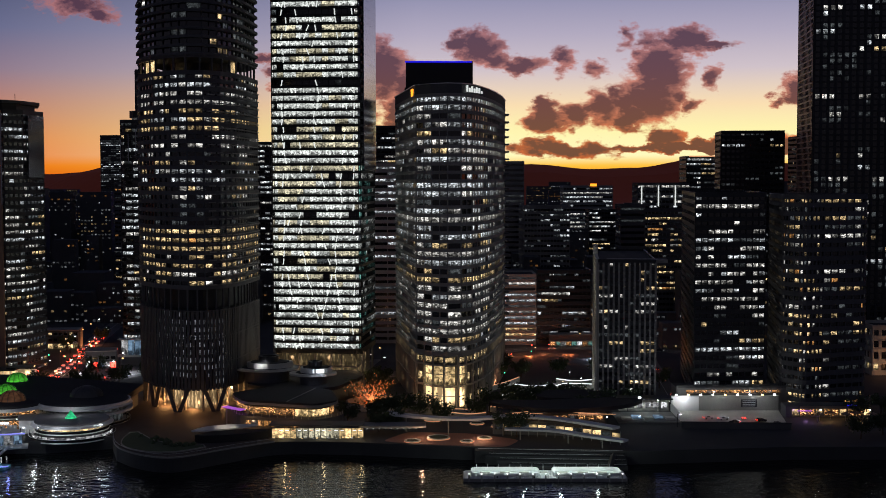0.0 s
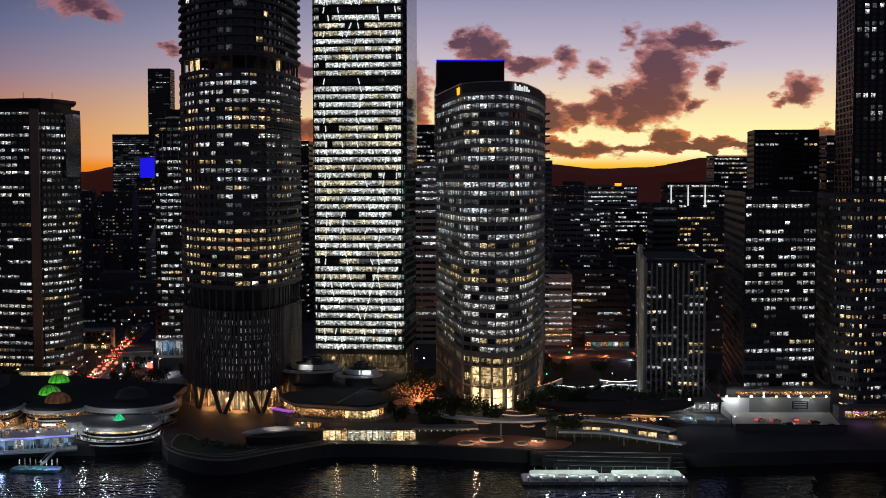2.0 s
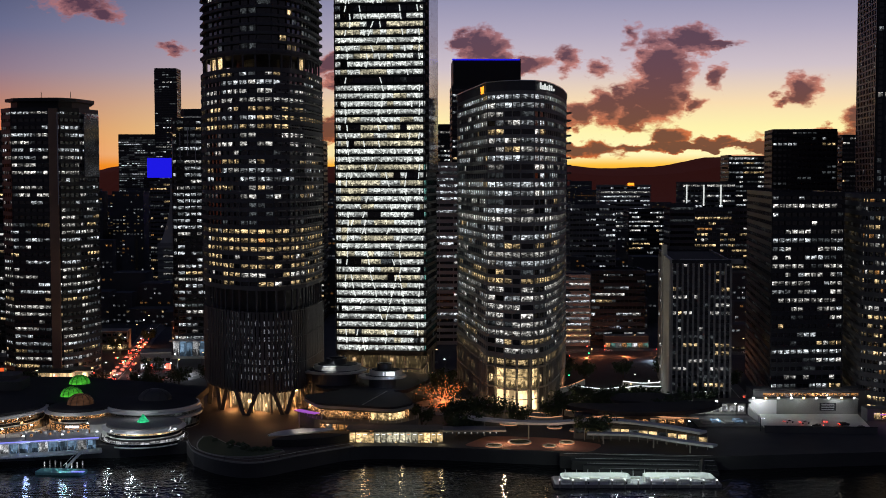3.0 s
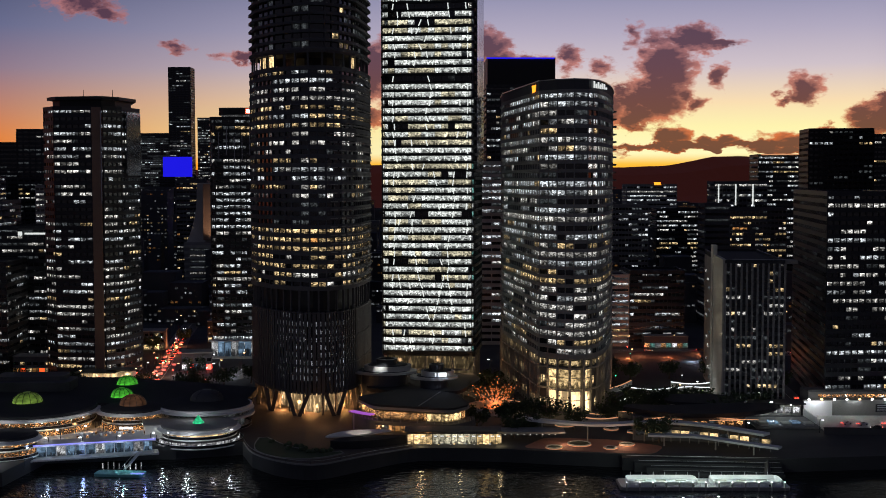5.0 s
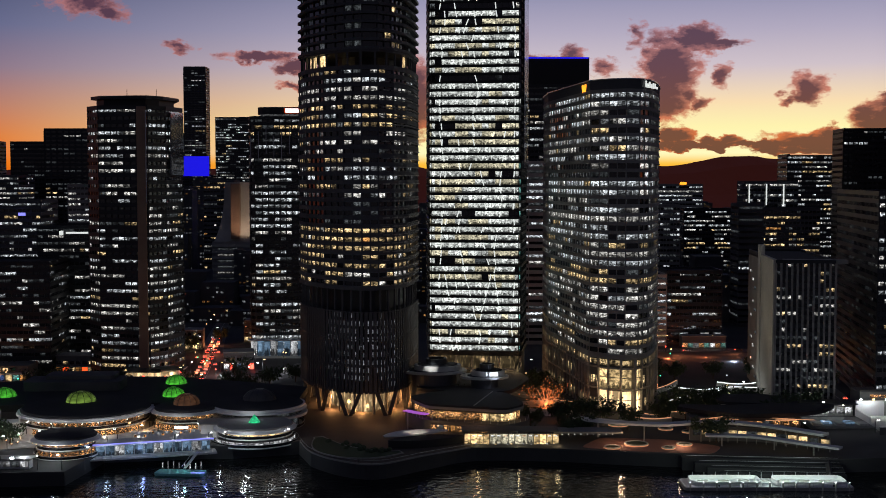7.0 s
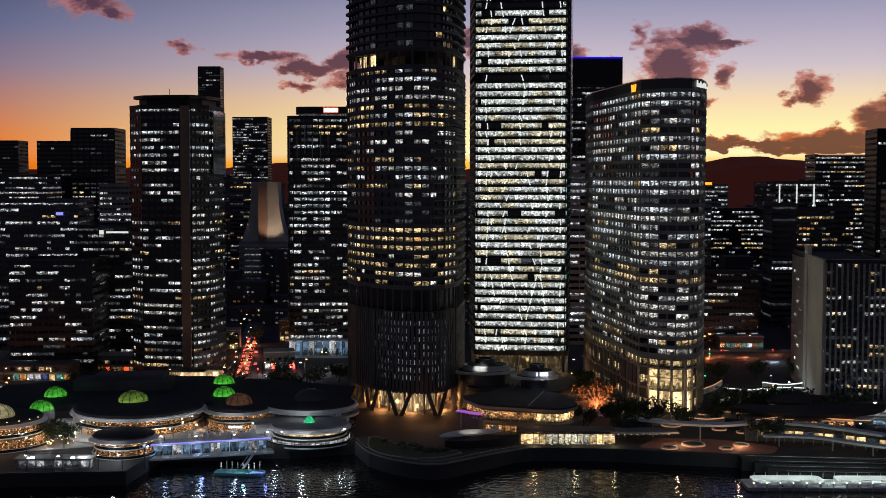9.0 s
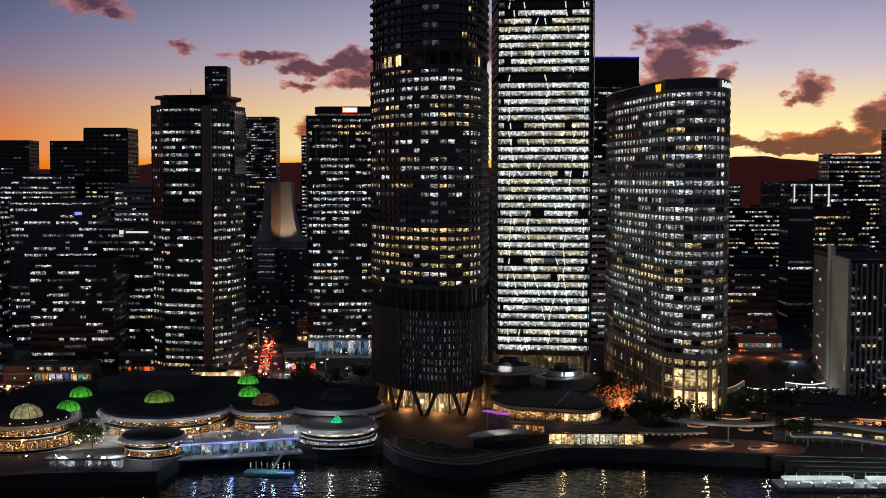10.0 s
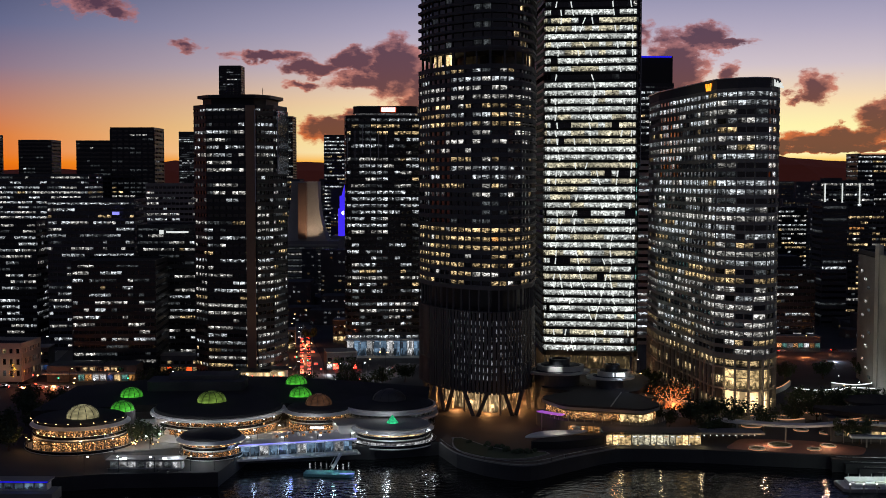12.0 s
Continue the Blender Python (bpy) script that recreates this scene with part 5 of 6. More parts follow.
for k in range(5):
    piece("window", "blue_room", wing, -7 + k * 3.4, -0.6, 0.6, 2.6, 0.2, 1.8)


def landing(x, y):
    o = thing("landing_pontoon", x, y, -2, "small turquoise lit landing pontoon with posts and a gangway", "pontoon")
    m = surface("turquoise_paint", (0.25, 0.65, 0.62), 0.5)
    part("deck", prism(bmesh.new(), rounded(rect(-9, -4, 18, 7, -6), 2, 3), -0.4, 0.9), m, o)
    for k in range(8):
        # white light on the posts is put into them as emission
        piece("post", "white_room", o, -7 + k * 2, 2.2, 0.9, 0.35, 0.35, 2.4 + 0.5 * math.sin(k))
    part("gangway", beam(bmesh.new(), (1, 2, 1.2), (3, 15, 4.2), 0.9), M["white_paint"], o, "sloping turquoise lit gangway")
    for s in (-1.0, 1.0):
        part("gangway_rail", beam(bmesh.new(), (1 + s, 2, 2.0), (3 + s, 15, 5.0), 0.15), M["white_paint"], o)
    piece("light_strip", "led_violet", o, 7, -3.8, 0.9, 5, 0.2, 0.3)
    return o


landing(-170, 457)
lamp("pontoon_lamp", -184, 459, 1.5, 240, (0.25, 0.35, 1.0), 0.6)
lamp("pontoon_lamp", -168, 453, 3.5, 420, (0.5, 0.95, 1.0), 0.4)
lamp("pontoon_lamp", -160, 452, 2.0, 240, (0.25, 0.3, 1.0), 0.4)

# ---- the promenade, its canopies and the middle restaurants ----
plaza = part("promenade", prism(bmesh.new(), ccw([(-150, 500), (-131, 489)] + [(x, y + 0.6) for x, y in smoothed([(-131, 488), (-124, 467), (-112, 453), (-98, 448), (-82, 462), (-63, 477)])[3:-1]] + [(-64, 478), (-66, 520), (-80, 560), (-84, 600), (-145, 600), (-150, 560)]), GROUND_Z, GROUND_Z + 0.12), M["paving"], None)
tagged(plaza, "brown paved promenade round the tower legs", "pavement", kind="structure")


def curved_strip(pts, half, n=24):
    """A ribbon outline along a smooth line through pts."""
    out = []
    m = len(pts) - 1
    for k in range(n + 1):
        t = k / n * m
        i = min(int(t), m - 1)
        f = t - i
        p0, p1, p2, p3 = (Vector(pts[max(0, min(m, j))]) for j in (i - 1, i, i + 1, i + 2))
        out.append(0.5 * ((2 * p1) + (p2 - p0) * f + (2 * p0 - 5 * p1 + 4 * p2 - p3) * f * f + (3 * p1 - p0 - 3 * p2 + p3) * f ** 3))
    left, right = [], []
    for k, p in enumerate(out):
        d = (out[min(k + 1, n)] - out[max(k - 1, 0)]).normalized()
        s = Vector((-d.y, d.x))
        w = half(k / n) if callable(half) else half
        left.append(tuple(p + s * w))
        right.append(tuple(p - s * w))
    return ccw(right + left[::-1])


def canopy(name, label, outline, z, thick, key, posts, under=None, cat="canopy"):
    cx, cy = sum(p[0] for p in outline) / len(outline), sum(p[1] for p in outline) / len(outline)
    o = thing(name, cx, cy, GROUND_Z, label, cat)
    part("roof", prism(bmesh.new(), rel(o, outline), z - GROUND_Z, z - GROUND_Z + thick), M[key], o)
    for x, y in posts:
        piece("post", "concrete", o, x - cx, y - cy, 0, 0.5, 0.5, z - GROUND_Z)
    if under:
        part("soffit", prism(bmesh.new(), offset_poly(ccw(rel(o, outline)), -0.5), z - GROUND_Z - 0.4, z - GROUND_Z), M[under], o)
    return o


EDGE = smoothed([(-131, 488), (-124, 467), (-112, 453), (-98, 448), (-82, 462), (-63, 477)])[1:-1]
coping = part("quay_coping", prism(bmesh.new(), ccw([(x, y + 0.2) for x, y in EDGE] + [(x, y + 1.3) for x, y in EDGE[::-1]]), GROUND_Z + 0.12, GROUND_Z + 0.55), M["concrete"], None)
tagged(coping, "grey stone coping along the curved quay edge", "coping", kind="structure")
railing = thing("quay_railing", 0, 0, GROUND_Z + 0.55, "dark metal railing on the quay coping", "railing")
for (x0, y0), (x1, y1) in zip(EDGE[::2], EDGE[2::2]):
    piece("post", "metal_dark", railing, x0, y0 + 0.7, 0, 0.12, 0.12, 1.1)
    part("rail", beam(bmesh.new(), (x0, y0 + 0.7, 1.1), (x1, y1 + 0.7, 1.1), 0.1), M["silver"], railing)
bed = thing("garden_bed", -106, 478, GROUND_Z + 0.12, "dark low planting bed with a pale curved kerb", "garden bed")
BED = curved_strip([(-124, 494), (-117, 474), (-104, 464), (-91, 468)], lambda t: 1.0 + 6.5 * math.sin(math.pi * min(max(t, 0.04), 0.96)), 24)
part("kerb", ring(bmesh.new(), offset_poly(rel(bed, BED), -0.1), offset_poly(rel(bed, BED), 0.3), 0, 0.5), M["concrete"], bed)
part("soil", prism(bmesh.new(), offset_poly(rel(bed, BED), -0.1), 0, 0.35), M["leaves"], bed)
rb = random.Random(51)
for k in range(26):
    t, a = rb.uniform(0.15, 0.85), rb.uniform(-4, 4)
    x, y = -124 + 33 * t + a * 0.7 - bed.location.x, 494 - 26 * math.sin(t * 1.9) + a * 0.5 - bed.location.y
    bm = bmesh.new()
    bmesh.ops.create_icosphere(bm, subdivisions=2, radius=rb.uniform(0.6, 1.2))
    for v in bm.verts:
        v.co *= 1 + 0.35 * noise.noise(v.co * 2.1 + Vector((k, 0, 0)))
    part("shrub", bm, M["leaves"], bed).location = (x, y, 0.6)
leaf = canopy("leaf_canopy", "pale leaf-shaped canopy on the promenade", curved_strip([(-98, 480), (-88, 487), (-74, 492)], lambda t: 0.3 + 4.2 * math.sin(math.pi * min(max(t, 0.02), 0.98))), 6.4, 0.5, "white_paint", [(-90, 485), (-80, 489)])
# unseen spot added overhead to brighten the leaf roof
lamp("canopy_lamp", -86, 482, 17, 3000, (1.0, 0.86, 0.66), 0.4, "SPOT", (-86, 487, 6), 0.9)
part("dark_roof", prism(bmesh.new(), rel(leaf, curved_strip([(-96, 476), (-84, 481), (-68, 486)], lambda t: 0.3 + 4.5 * math.sin(math.pi * min(max(t, 0.02), 0.98)))), 0, 3.0), M["roof"], leaf)
lamp("promenade_lamp", -80, 497, 6, 600, (1.0, 0.55, 0.25), 0.4)
lamp("promenade_lamp", -103, 520, 8, 500, (1.0, 0.5, 0.2), 0.4)

ROOF = rounded([(-90, 524), (-82, 506), (-51, 496), (-43, 506), (-48, 530), (-66, 546)], 4, 4)
mid = canopy("riverside_restaurant", "two-storey restaurant under a broad dark roof", ROOF, 13, 1.4, "roof", [], cat="restaurant")
part("fascia", ring(bmesh.new(), offset_poly(ccw(rel(mid, ROOF)), -0.5), offset_poly(ccw(rel(mid, ROOF)), 0.3), 9.6, 10.6), M["concrete"], mid)
part("core", prism(bmesh.new(), offset_poly(ccw(rel(mid, ROOF)), -6), 0, 10), M["concrete_dark"], mid)
part("terrace", prism(bmesh.new(), offset_poly(ccw(rel(mid, ROOF)), 2.5), 0, 5.4), M["concrete_dark"], mid)
for q, out, turn, w in edge_points(offset_poly(ccw(rel(mid, ROOF)), -1.5), 3.2):
    if out.y < 0.3:
        piece("window", "gold_room" if q.x > 4 and out.y < -0.6 else "orange_room", mid, q.x, q.y, 5.6, w * 0.9, 0.15, 3.0, turn)
for q, out, turn, w in edge_points(offset_poly(ccw(rel(mid, ROOF)), 2.3), 3.5):
    if out.y < 0.3:
        piece("rail_post", "silver", mid, q.x, q.y, 5.4, 0.12, 0.12, 1.1, turn)
for k in range(14):
    piece("lower_window", ("orange_room", "dim", "orange_room", "amber")[k % 4], mid, -16 + k * 2.5, -20.2 + abs(k - 9) * 0.35 - (k * 0.25 if k < 9 else 2.2), 1.6, 2.0, 0.3, 2.4, -0.28)
piece("roof_seam", "concrete", mid, 4, 0, 11.42, 0.5, 34, 0.15, -0.25)
# stands in for a purple lit curved wall; its light is emission in the roof
purple = canopy("purple_lit_awning", "curved awning beside the restaurant, its purple light put in as glow", curved_strip([(-91, 513), (-86, 508), (-82, 505)], 1.5), 10.2, 0.4, "led_purple", [(-90, 512), (-80, 505)], cat="awning")
for k, (cx, cy, r, z, lab) in enumerate(((-80, 560, 13, 19, "pale stacked disc roof with a raised drum"), (-58, 550, 9, 18, "pale curved roof pod with a white lit sign"))):
    o = thing("disc_roof", cx, cy, GROUND_Z, lab, "roof")
    part("lower_wall", prism(bmesh.new(), circle(0, 0, r - 3, 28), 0, z - 3), M["concrete_dark"], o)
    part("rim", ring(bmesh.new(), circle(0, 0, r - 1.6, 40, sy=0.8), circle(0, 0, r + 1.5, 40, sy=0.8), z - 3, z - 2.1), M["concrete_pale"], o, "pale overhanging roof rim")
    part("deck", prism(bmesh.new(), circle(0, 0, r - 1.5, 40, sy=0.8), z - 3, z - 1.9), M["roof"], o)
    part("upper_rim", ring(bmesh.new(), circle(1.5, 0, r * 0.66, 40, sy=0.8), circle(1.5, 0, r * 0.8, 40, sy=0.8), z - 1.9, z + 0.2), M["concrete_pale"], o, "pale curved upper roof rim")
    part("upper_deck", prism(bmesh.new(), circle(1.5, 0, r * 0.67, 40, sy=0.8), z - 1.9, z + 0.5), M["roof"], o)
    part("drum", ring(bmesh.new(), circle(1, 0, r * 0.28, 24), circle(1, 0, r * 0.36, 24), z + 0.5, z + 3.0), M["metal_dark"], o)
    if k:
        piece("sign", "led_white", o, 3, -r * 0.62, z - 1.6, 5.0, 0.3, 1.6)
    else:
        part("light_strip", prism(bmesh.new(), circle(0, 0, r * 0.5, 12, 150, 230), z - 1.9, z - 1.5), M["led_white"], o)
# lights added above the disc roofs to brighten them; nothing carries them
lamp("roof_lamp", -82, 549, 26, 3000, (0.92, 0.95, 1.0), 0.5, "SPOT", (-80, 560, 14), 1.1)
lamp("roof_lamp", -54, 540, 20, 260, (0.6, 0.7, 1.0), 0.5)

canopy("market_roof", "broad dark flat roof before the glass tower", rounded([(-88, 548), (-82, 588), (-40, 590), (-37, 572), (-47, 540), (-66, 536)], 5, 4), 12.4, 1.5, "roof", [(-78, 556), (-60, 548), (-50, 556), (-45, 580), (-74, 580)])
bar = thing("quay_bar", -47, 486, GROUND_Z - 1.6, "long brightly lit glazed bar at the water", "bar")
piece("floor", "concrete", bar, 0, 1, -0.4, 44, 9, 0.6)
piece("roof", "concrete_dark", bar, -3, 2, 6.4, 37, 9, 0.5)
for k in range(15):
    piece("glass_panel", "bright_warm" if 3 < k < 11 else "gold_room", bar, -19.2 + k * 2.4, -1.6, 0.5, 2.2, 0.15, 4.9)
    piece("post", "metal_dark", bar, -20.4 + k * 2.4, -2.2, 0.2, 0.16, 0.16, 6.2)
    piece("ceiling_light", "led_white" if k % 3 else "led_warm", bar, -19.2 + k * 2.4, -1.9, 4.6, 1.2, 0.2, 0.2)
for k in range(22):
    piece("bottle_shelf", "gold_room" if k % 2 else "white_room", bar, -19 + k * 1.5, -2.6, 0.6 + 0.4 * (k % 3), 0.6, 0.4, 0.7)
piece("upper_deck", "concrete", bar, 27, 4, 5.4, 26, 9, 0.6)
for k in range(9):
    piece("deck_light", "led_white", bar, 17 + k * 2.4, -0.4, 4.9, 0.3, 0.3, 0.3)
for x in (-62, -47, -32):
    lamp("bar_lamp", x, 480.5, 4.5, 150, (1.0, 0.78, 0.42), 0.5)
lamp("terrace_lamp", -62, 494, 11.2, 200, (1.0, 0.45, 0.2), 0.4)

# ---- the forecourt of the curved tower and the long canopies ----
brick = part("brick_forecourt", prism(bmesh.new(), rounded(ccw([(-24, 478), (-5, 471.5), (24, 467), (30, 480), (12, 492), (-14, 496)]), 4, 3), GROUND_Z, GROUND_Z + 0.14), M["brick_paving"], None)
tagged(brick, "red brick paved forecourt beside the river", "pavement", kind="structure")
lamp("forecourt_lamp", -8, 481, 6, 900, (1.0, 0.60, 0.36), 0.4)
lamp("forecourt_lamp", 14, 478, 6, 900, (1.0, 0.60, 0.36), 0.4)


def planter(x, y, r, sides, seed):
    o = thing("planter", x, y, GROUND_Z, "low pale planter wall with a lit edge and shrubs", "planter", "forecourt planters")
    pts = circle(0, 0, r, sides, seed * 13)
    part("wall", ring(bmesh.new(), offset_poly(pts, -0.5), pts, 0, 0.8), M["concrete_pale"], o)
    part("soil", prism(bmesh.new(), offset_poly(pts, -0.55), 0, 0.6), M["leaves"], o)
    part("light_strip", ring(bmesh.new(), pts, offset_poly(pts, 0.12), 0.15, 0.35), M["led_warm"], o)
    return o


for x, y, r, n, s in ((-12, 477, 3.2, 8, 1), (-2, 483, 4.5, 16, 2), (9, 476, 2.6, 5, 3), (16, 482, 3.0, 6, 4), (-4, 520, 4.0, 12, 5), (14, 512, 3.0, 6, 6), (22, 506, 2.6, 5, 7)):
    planter(x, y, r, n, s)
canopy("river_walk_canopy", "long pale curved walkway canopy along the river", curved_strip([(-24, 502), (-6, 492), (10, 489), (28, 494), (46, 488), (66, 470)], 2.3, 40), 9.2, 0.9, "white_paint",
       [(-15, 497), (2, 490), (20, 492), (38, 491), (54, 481)])
canopy("lower_walk_canopy", "pale lower walkway canopy stepping to the wharf", curved_strip([(24, 482), (42, 479), (56, 468), (68, 459)], 2.0, 30), 6.6, 0.8, "white_paint", [(30, 481), (48, 474), (60, 465)])
arcade = thing("wharf_arcade", 46, 480, GROUND_Z, "lit arcade of shops under the long canopy", "arcade")
for k in range(14):
    t = k / 13
    piece("shop_window", "gold_room" if k % 3 else "dim", arcade, -24 + 44 * t, 9 - 18 * t * t, 2.6, 3.0, 0.2, 2.0, -0.4 * t)
    piece("post", "concrete", arcade, -22.4 + 44 * t, 8.4 - 18 * t * t, 0, 0.3, 0.3, 5.2)
part("back_wall", prism(bmesh.new(), curved_strip([(-26, 12), (0, 9), (22, -4)], 1.0), 0, 5.4), M["concrete_dark"], arcade)
canopy("dark_oval_roof", "broad dark curved roof over the wharf restaurants", curved_strip([(20, 516), (42, 508), (66, 512), (82, 520)], lambda t: 2 + 9 * math.sin(math.pi * min(max(t, 0.03), 0.97)), 30), 10.5, 1.6, "roof", [(34, 506), (52, 504), (66, 508)])
canopy("dark_rear_roof", "dark low roof beside the pale slab tower", rounded([(40, 535), (70, 528), (78, 545), (60, 556), (42, 552)], 6, 4), 9.0, 1.2, "roof", [(50, 540), (66, 540)])
wharf = thing("wharf_restaurant", 44, 503, GROUND_Z, "open restaurant with orange lit roof edges", "restaurant")
piece("wall", "concrete_dark", wharf, 0, 4, 0, 44, 8, 6.8)
for k in range(12):
    piece("window", "orange_room" if k % 4 else "dim", wharf, -20 + k * 3.6, -0.2, 3.6, 2.6, 0.2, 1.6)
for x, y, ln, a in ((-14, -3, 11, 0.5), (-10, -5, 12, -0.1), (14, -4, 14, -0.35), (18, -6, 15, -0.1), (12, -8, 12, 0)):
    piece("light_strip", "led_warm", wharf, x, y, 6.9, ln, 0.22, 0.22, a)
lamp("wharf_lamp", 32, 496, 8, 300, (1.0, 0.5, 0.28), 0.4)
lamp("wharf_lamp", 60, 494, 8, 300, (1.0, 0.5, 0.28), 0.4)
lower = thing("wharf_terraces", 40, 466, -2, "dark stepped wharf terraces down to the water", "terrace")
for k in range(4):
    piece("terrace_step", "roof", lower, 2 * k, -1 - 3 * k, 0, 56 - 4 * k, 9, 4.6 - 1.1 * k, -0.08)
    piece("rail", "silver", lower, 2 * k, -5.6 - 3 * k, 5.5 - 1.1 * k, 54 - 4 * k, 0.1, 0.1, -0.08)


def ferry_stop():
    o = thing("ferry_terminal", 36, 440, -2, "white lit floating ferry terminal", "ferry terminal")
    part("pontoon", prism(bmesh.new(), rounded(rect(-29, -7, 58, 13), 1.5, 3), -0.6, 1.0), M["concrete"], o)
    part("deck", prism(bmesh.new(), rounded(rect(-28.6, -6.6, 57.2, 12.2), 1.5, 3), 1.0, 1.2), M["white_paint"], o)
    for k in range(13):
        piece("post", "silver", o, -24 + k * 4, 5.0, 1.2, 0.2, 0.2, 2.4)
        piece("pile", "concrete_pale", o, -27 + k * 4.5, -6.9, -1.5, 0.5, 0.5, 4.2)
        piece("pile_lamp", "lamp_white", o, -27 + k * 4.5, -6.9, 2.7, 0.3, 0.3, 0.3)
    for k in range(20):
        piece("rail_post", "silver", o, -27 + k * 2.8, -6.3, 1.2, 0.1, 0.1, 1.1)
    for k in range(7):
        piece("bench", "concrete_pale", o, -21 + k * 7, 1.6, 1.2, 3.6, 0.8, 0.5)
    piece("rail", "silver", o, 0, -6.3, 2.3, 54, 0.1, 0.1)
    part("windbreak", ring(bmesh.new(), rounded(rect(-26, -5.2, 24, 9.6), 2.5, 4), offset_poly(ccw(rounded(rect(-26, -5.2, 24, 9.6), 2.5, 4)), 0.15), 1.2, 2.7), M["white_paint"], o)
    part("windbreak", ring(bmesh.new(), rounded(rect(3, -5.2, 24, 9.6), 2.5, 4), offset_poly(ccw(rounded(rect(3, -5.2, 24, 9.6), 2.5, 4)), 0.15), 1.2, 2.7), M["white_paint"], o)
    for x in (-20, -7, 6, 19):
        piece("bollard", "metal_dark", o, x + 3, -6, 1.2, 0.5, 0.5, 0.6)
    part("gangway", beam(bmesh.new(), (24, 5, 1.4), (27, 17, 4.0), 1.6), M["metal_dark"], o)
    return o


ferry_stop()
for x in (16, 29, 42, 55):
    lamp("terminal_lamp", x, 438.5, 5.0, 1500, (0.84, 1.0, 0.95), 0.4)

# ---- the floodlit yard and the quay to the north ----
yard = part("yard", prism(bmesh.new(), ccw([(99, 504), (141, 501), (147, 541), (100, 541)]), GROUND_Z, GROUND_Z + 0.12), M["concrete_pale"], None)
tagged(yard, "pale concrete floodlit yard", "pavement", kind="structure")
yw = thing("yard_wall", 126, 541, GROUND_Z, "grey yard wall with a white end panel and flood lamps", "wall")
piece("wall", "concrete", yw, 3.5, 0.6, 0, 35, 0.8, 6.4)
piece("end_panel", "white_paint", yw, -20, 0.5, 0, 12, 0.8, 6.4)
piece("coping", "concrete", yw, -2.5, 0.6, 6.4, 47.6, 1.2, 0.3)
piece("side_wall", "white_paint", yw, -26, -9, 0, 0.8, 18, 3.0)
piece("notice", "metal_dark", yw, 8, 0.05, 1.6, 7, 0.12, 3.4)
for k in range(4):
    piece("notice_bar", "silver", yw, 8, -0.05, 2.0 + k * 0.75, 5.6, 0.06, 0.25)
for k in range(9):
    piece("lamp_head", "lamp_white" if k % 3 != 1 else "lamp_warm", yw, -24 + k * 5.4, -0.1, 6.8, 0.8, 0.6, 0.6)
for x, w in ((105, 900), (121, 480), (137, 480)):
    lamp("yard_floodlight", x, 538.5, 9.6, w, (0.9, 0.96, 1.0), 0.4)
front = thing("yard_parapet", 121, 501, GROUND_Z, "dark concrete parapet along the yard edge", "wall")
piece("wall", "concrete_dark", front, -2, 0, 0, 44, 0.8, 2.6, -0.07)
piece("coping", "metal_dark", front, -2, 0, 2.6, 44.4, 1.1, 0.2, -0.07)
podium = thing("corner_tower_podium", 128, 551, GROUND_Z, "low podium with an orange lit terrace", "podium")
piece("block", "concrete_dark", podium, 0, 0.8, 0, 50, 13, 9.5)
for k in range(22):
    piece("terrace_light", "orange_room" if k % 5 else "amber", podium, -20 + k * 1.9, -5.9, 7.2, 1.5, 0.2, 1.3)
piece("parapet", "metal_dark", podium, 0, -5.6, 9.5, 50, 0.4, 1.0)
pool = thing("dock_building", 86, 520, GROUND_Z, "low pale building and terrace under white lamps", "pavilion")
piece("block", "concrete_pale", pool, 2, 26, 0, 22, 8, 5)
piece("roof", "metal_dark", pool, 2, 25, 5, 25, 11, 0.5)
for k in range(6):
    piece("window", "white_room", pool, -7 + k * 3.6, 21.9, 1.0, 2.6, 0.2, 2.6)
piece("terrace", "concrete", pool, 0, 4, 0, 26, 22, 0.6)
for k in range(5):
    piece("skylight", "blue_room" if k % 2 else "concrete_pale", pool, -9 + k * 4.6, -1 + (k % 2) * 3, 0.6, 3.6, 5, 0.9)
piece("lamp_head", "lamp_white", pool, 0, 20.6, 5.6, 1.0, 0.6, 0.6)
lamp("dock_lamp", 86, 537, 9, 700, (0.88, 0.95, 1.0), 0.4)
lamp("dock_lamp", 82, 520, 7, 260, (0.75, 0.88, 1.0), 0.4)
pub = thing("riverside_pub", 166, 520, GROUND_Z, "low riverside pub with orange lit umbrellas", "pub")
piece("block", "concrete_dark", pub, 0, 10, 0, 40, 8, 5)
piece("awning", "granite_brown", pub, -4, 3, 4.4, 20, 6, 0.4)
for k in range(10):
    piece("window", "orange_room" if k % 3 else "gold_room", pub, -16 + k * 3.4, 5.8, 0.8, 2.6, 0.2, 2.6)
for k in range(5):
    x, y = -8 + k * 5.5, -2 + (k % 2) * 3
    piece("umbrella_pole", "silver", pub, x, y, 0, 0.12, 0.12, 3)
    bm = bmesh.new()
    bmesh.ops.create_cone(bm, segments=8, radius1=2.4, radius2=0.1, depth=1.0, cap_ends=True)
    part("umbrella", bm, M["granite_brown"], pub).location = (x, y, 3.3)
piece("light_strip", "led_purple", pub, -14, -1, 3.8, 6, 0.3, 0.4)
piece("light_strip", "led_blue", pub, 10, 5.4, 5.0, 8, 0.3, 0.4)
for x, c in ((152, (0.6, 0.3, 1.0)), (162, (1.0, 0.55, 0.2)), (174, (1.0, 0.5, 0.2))):
    lamp("pub_lamp", x, 516, 4.5, 260, c, 0.4)
heritage = tower("heritage_building", "old stone building floodlit in orange", rect(222, 640, 40, 24, 0), 3, 27, storey=5, bay=4, band=2.6, proud=0.3, mullion=1.6, lit=0.4, mix=WARM, wall="concrete_pale", seed=91, cat="building")
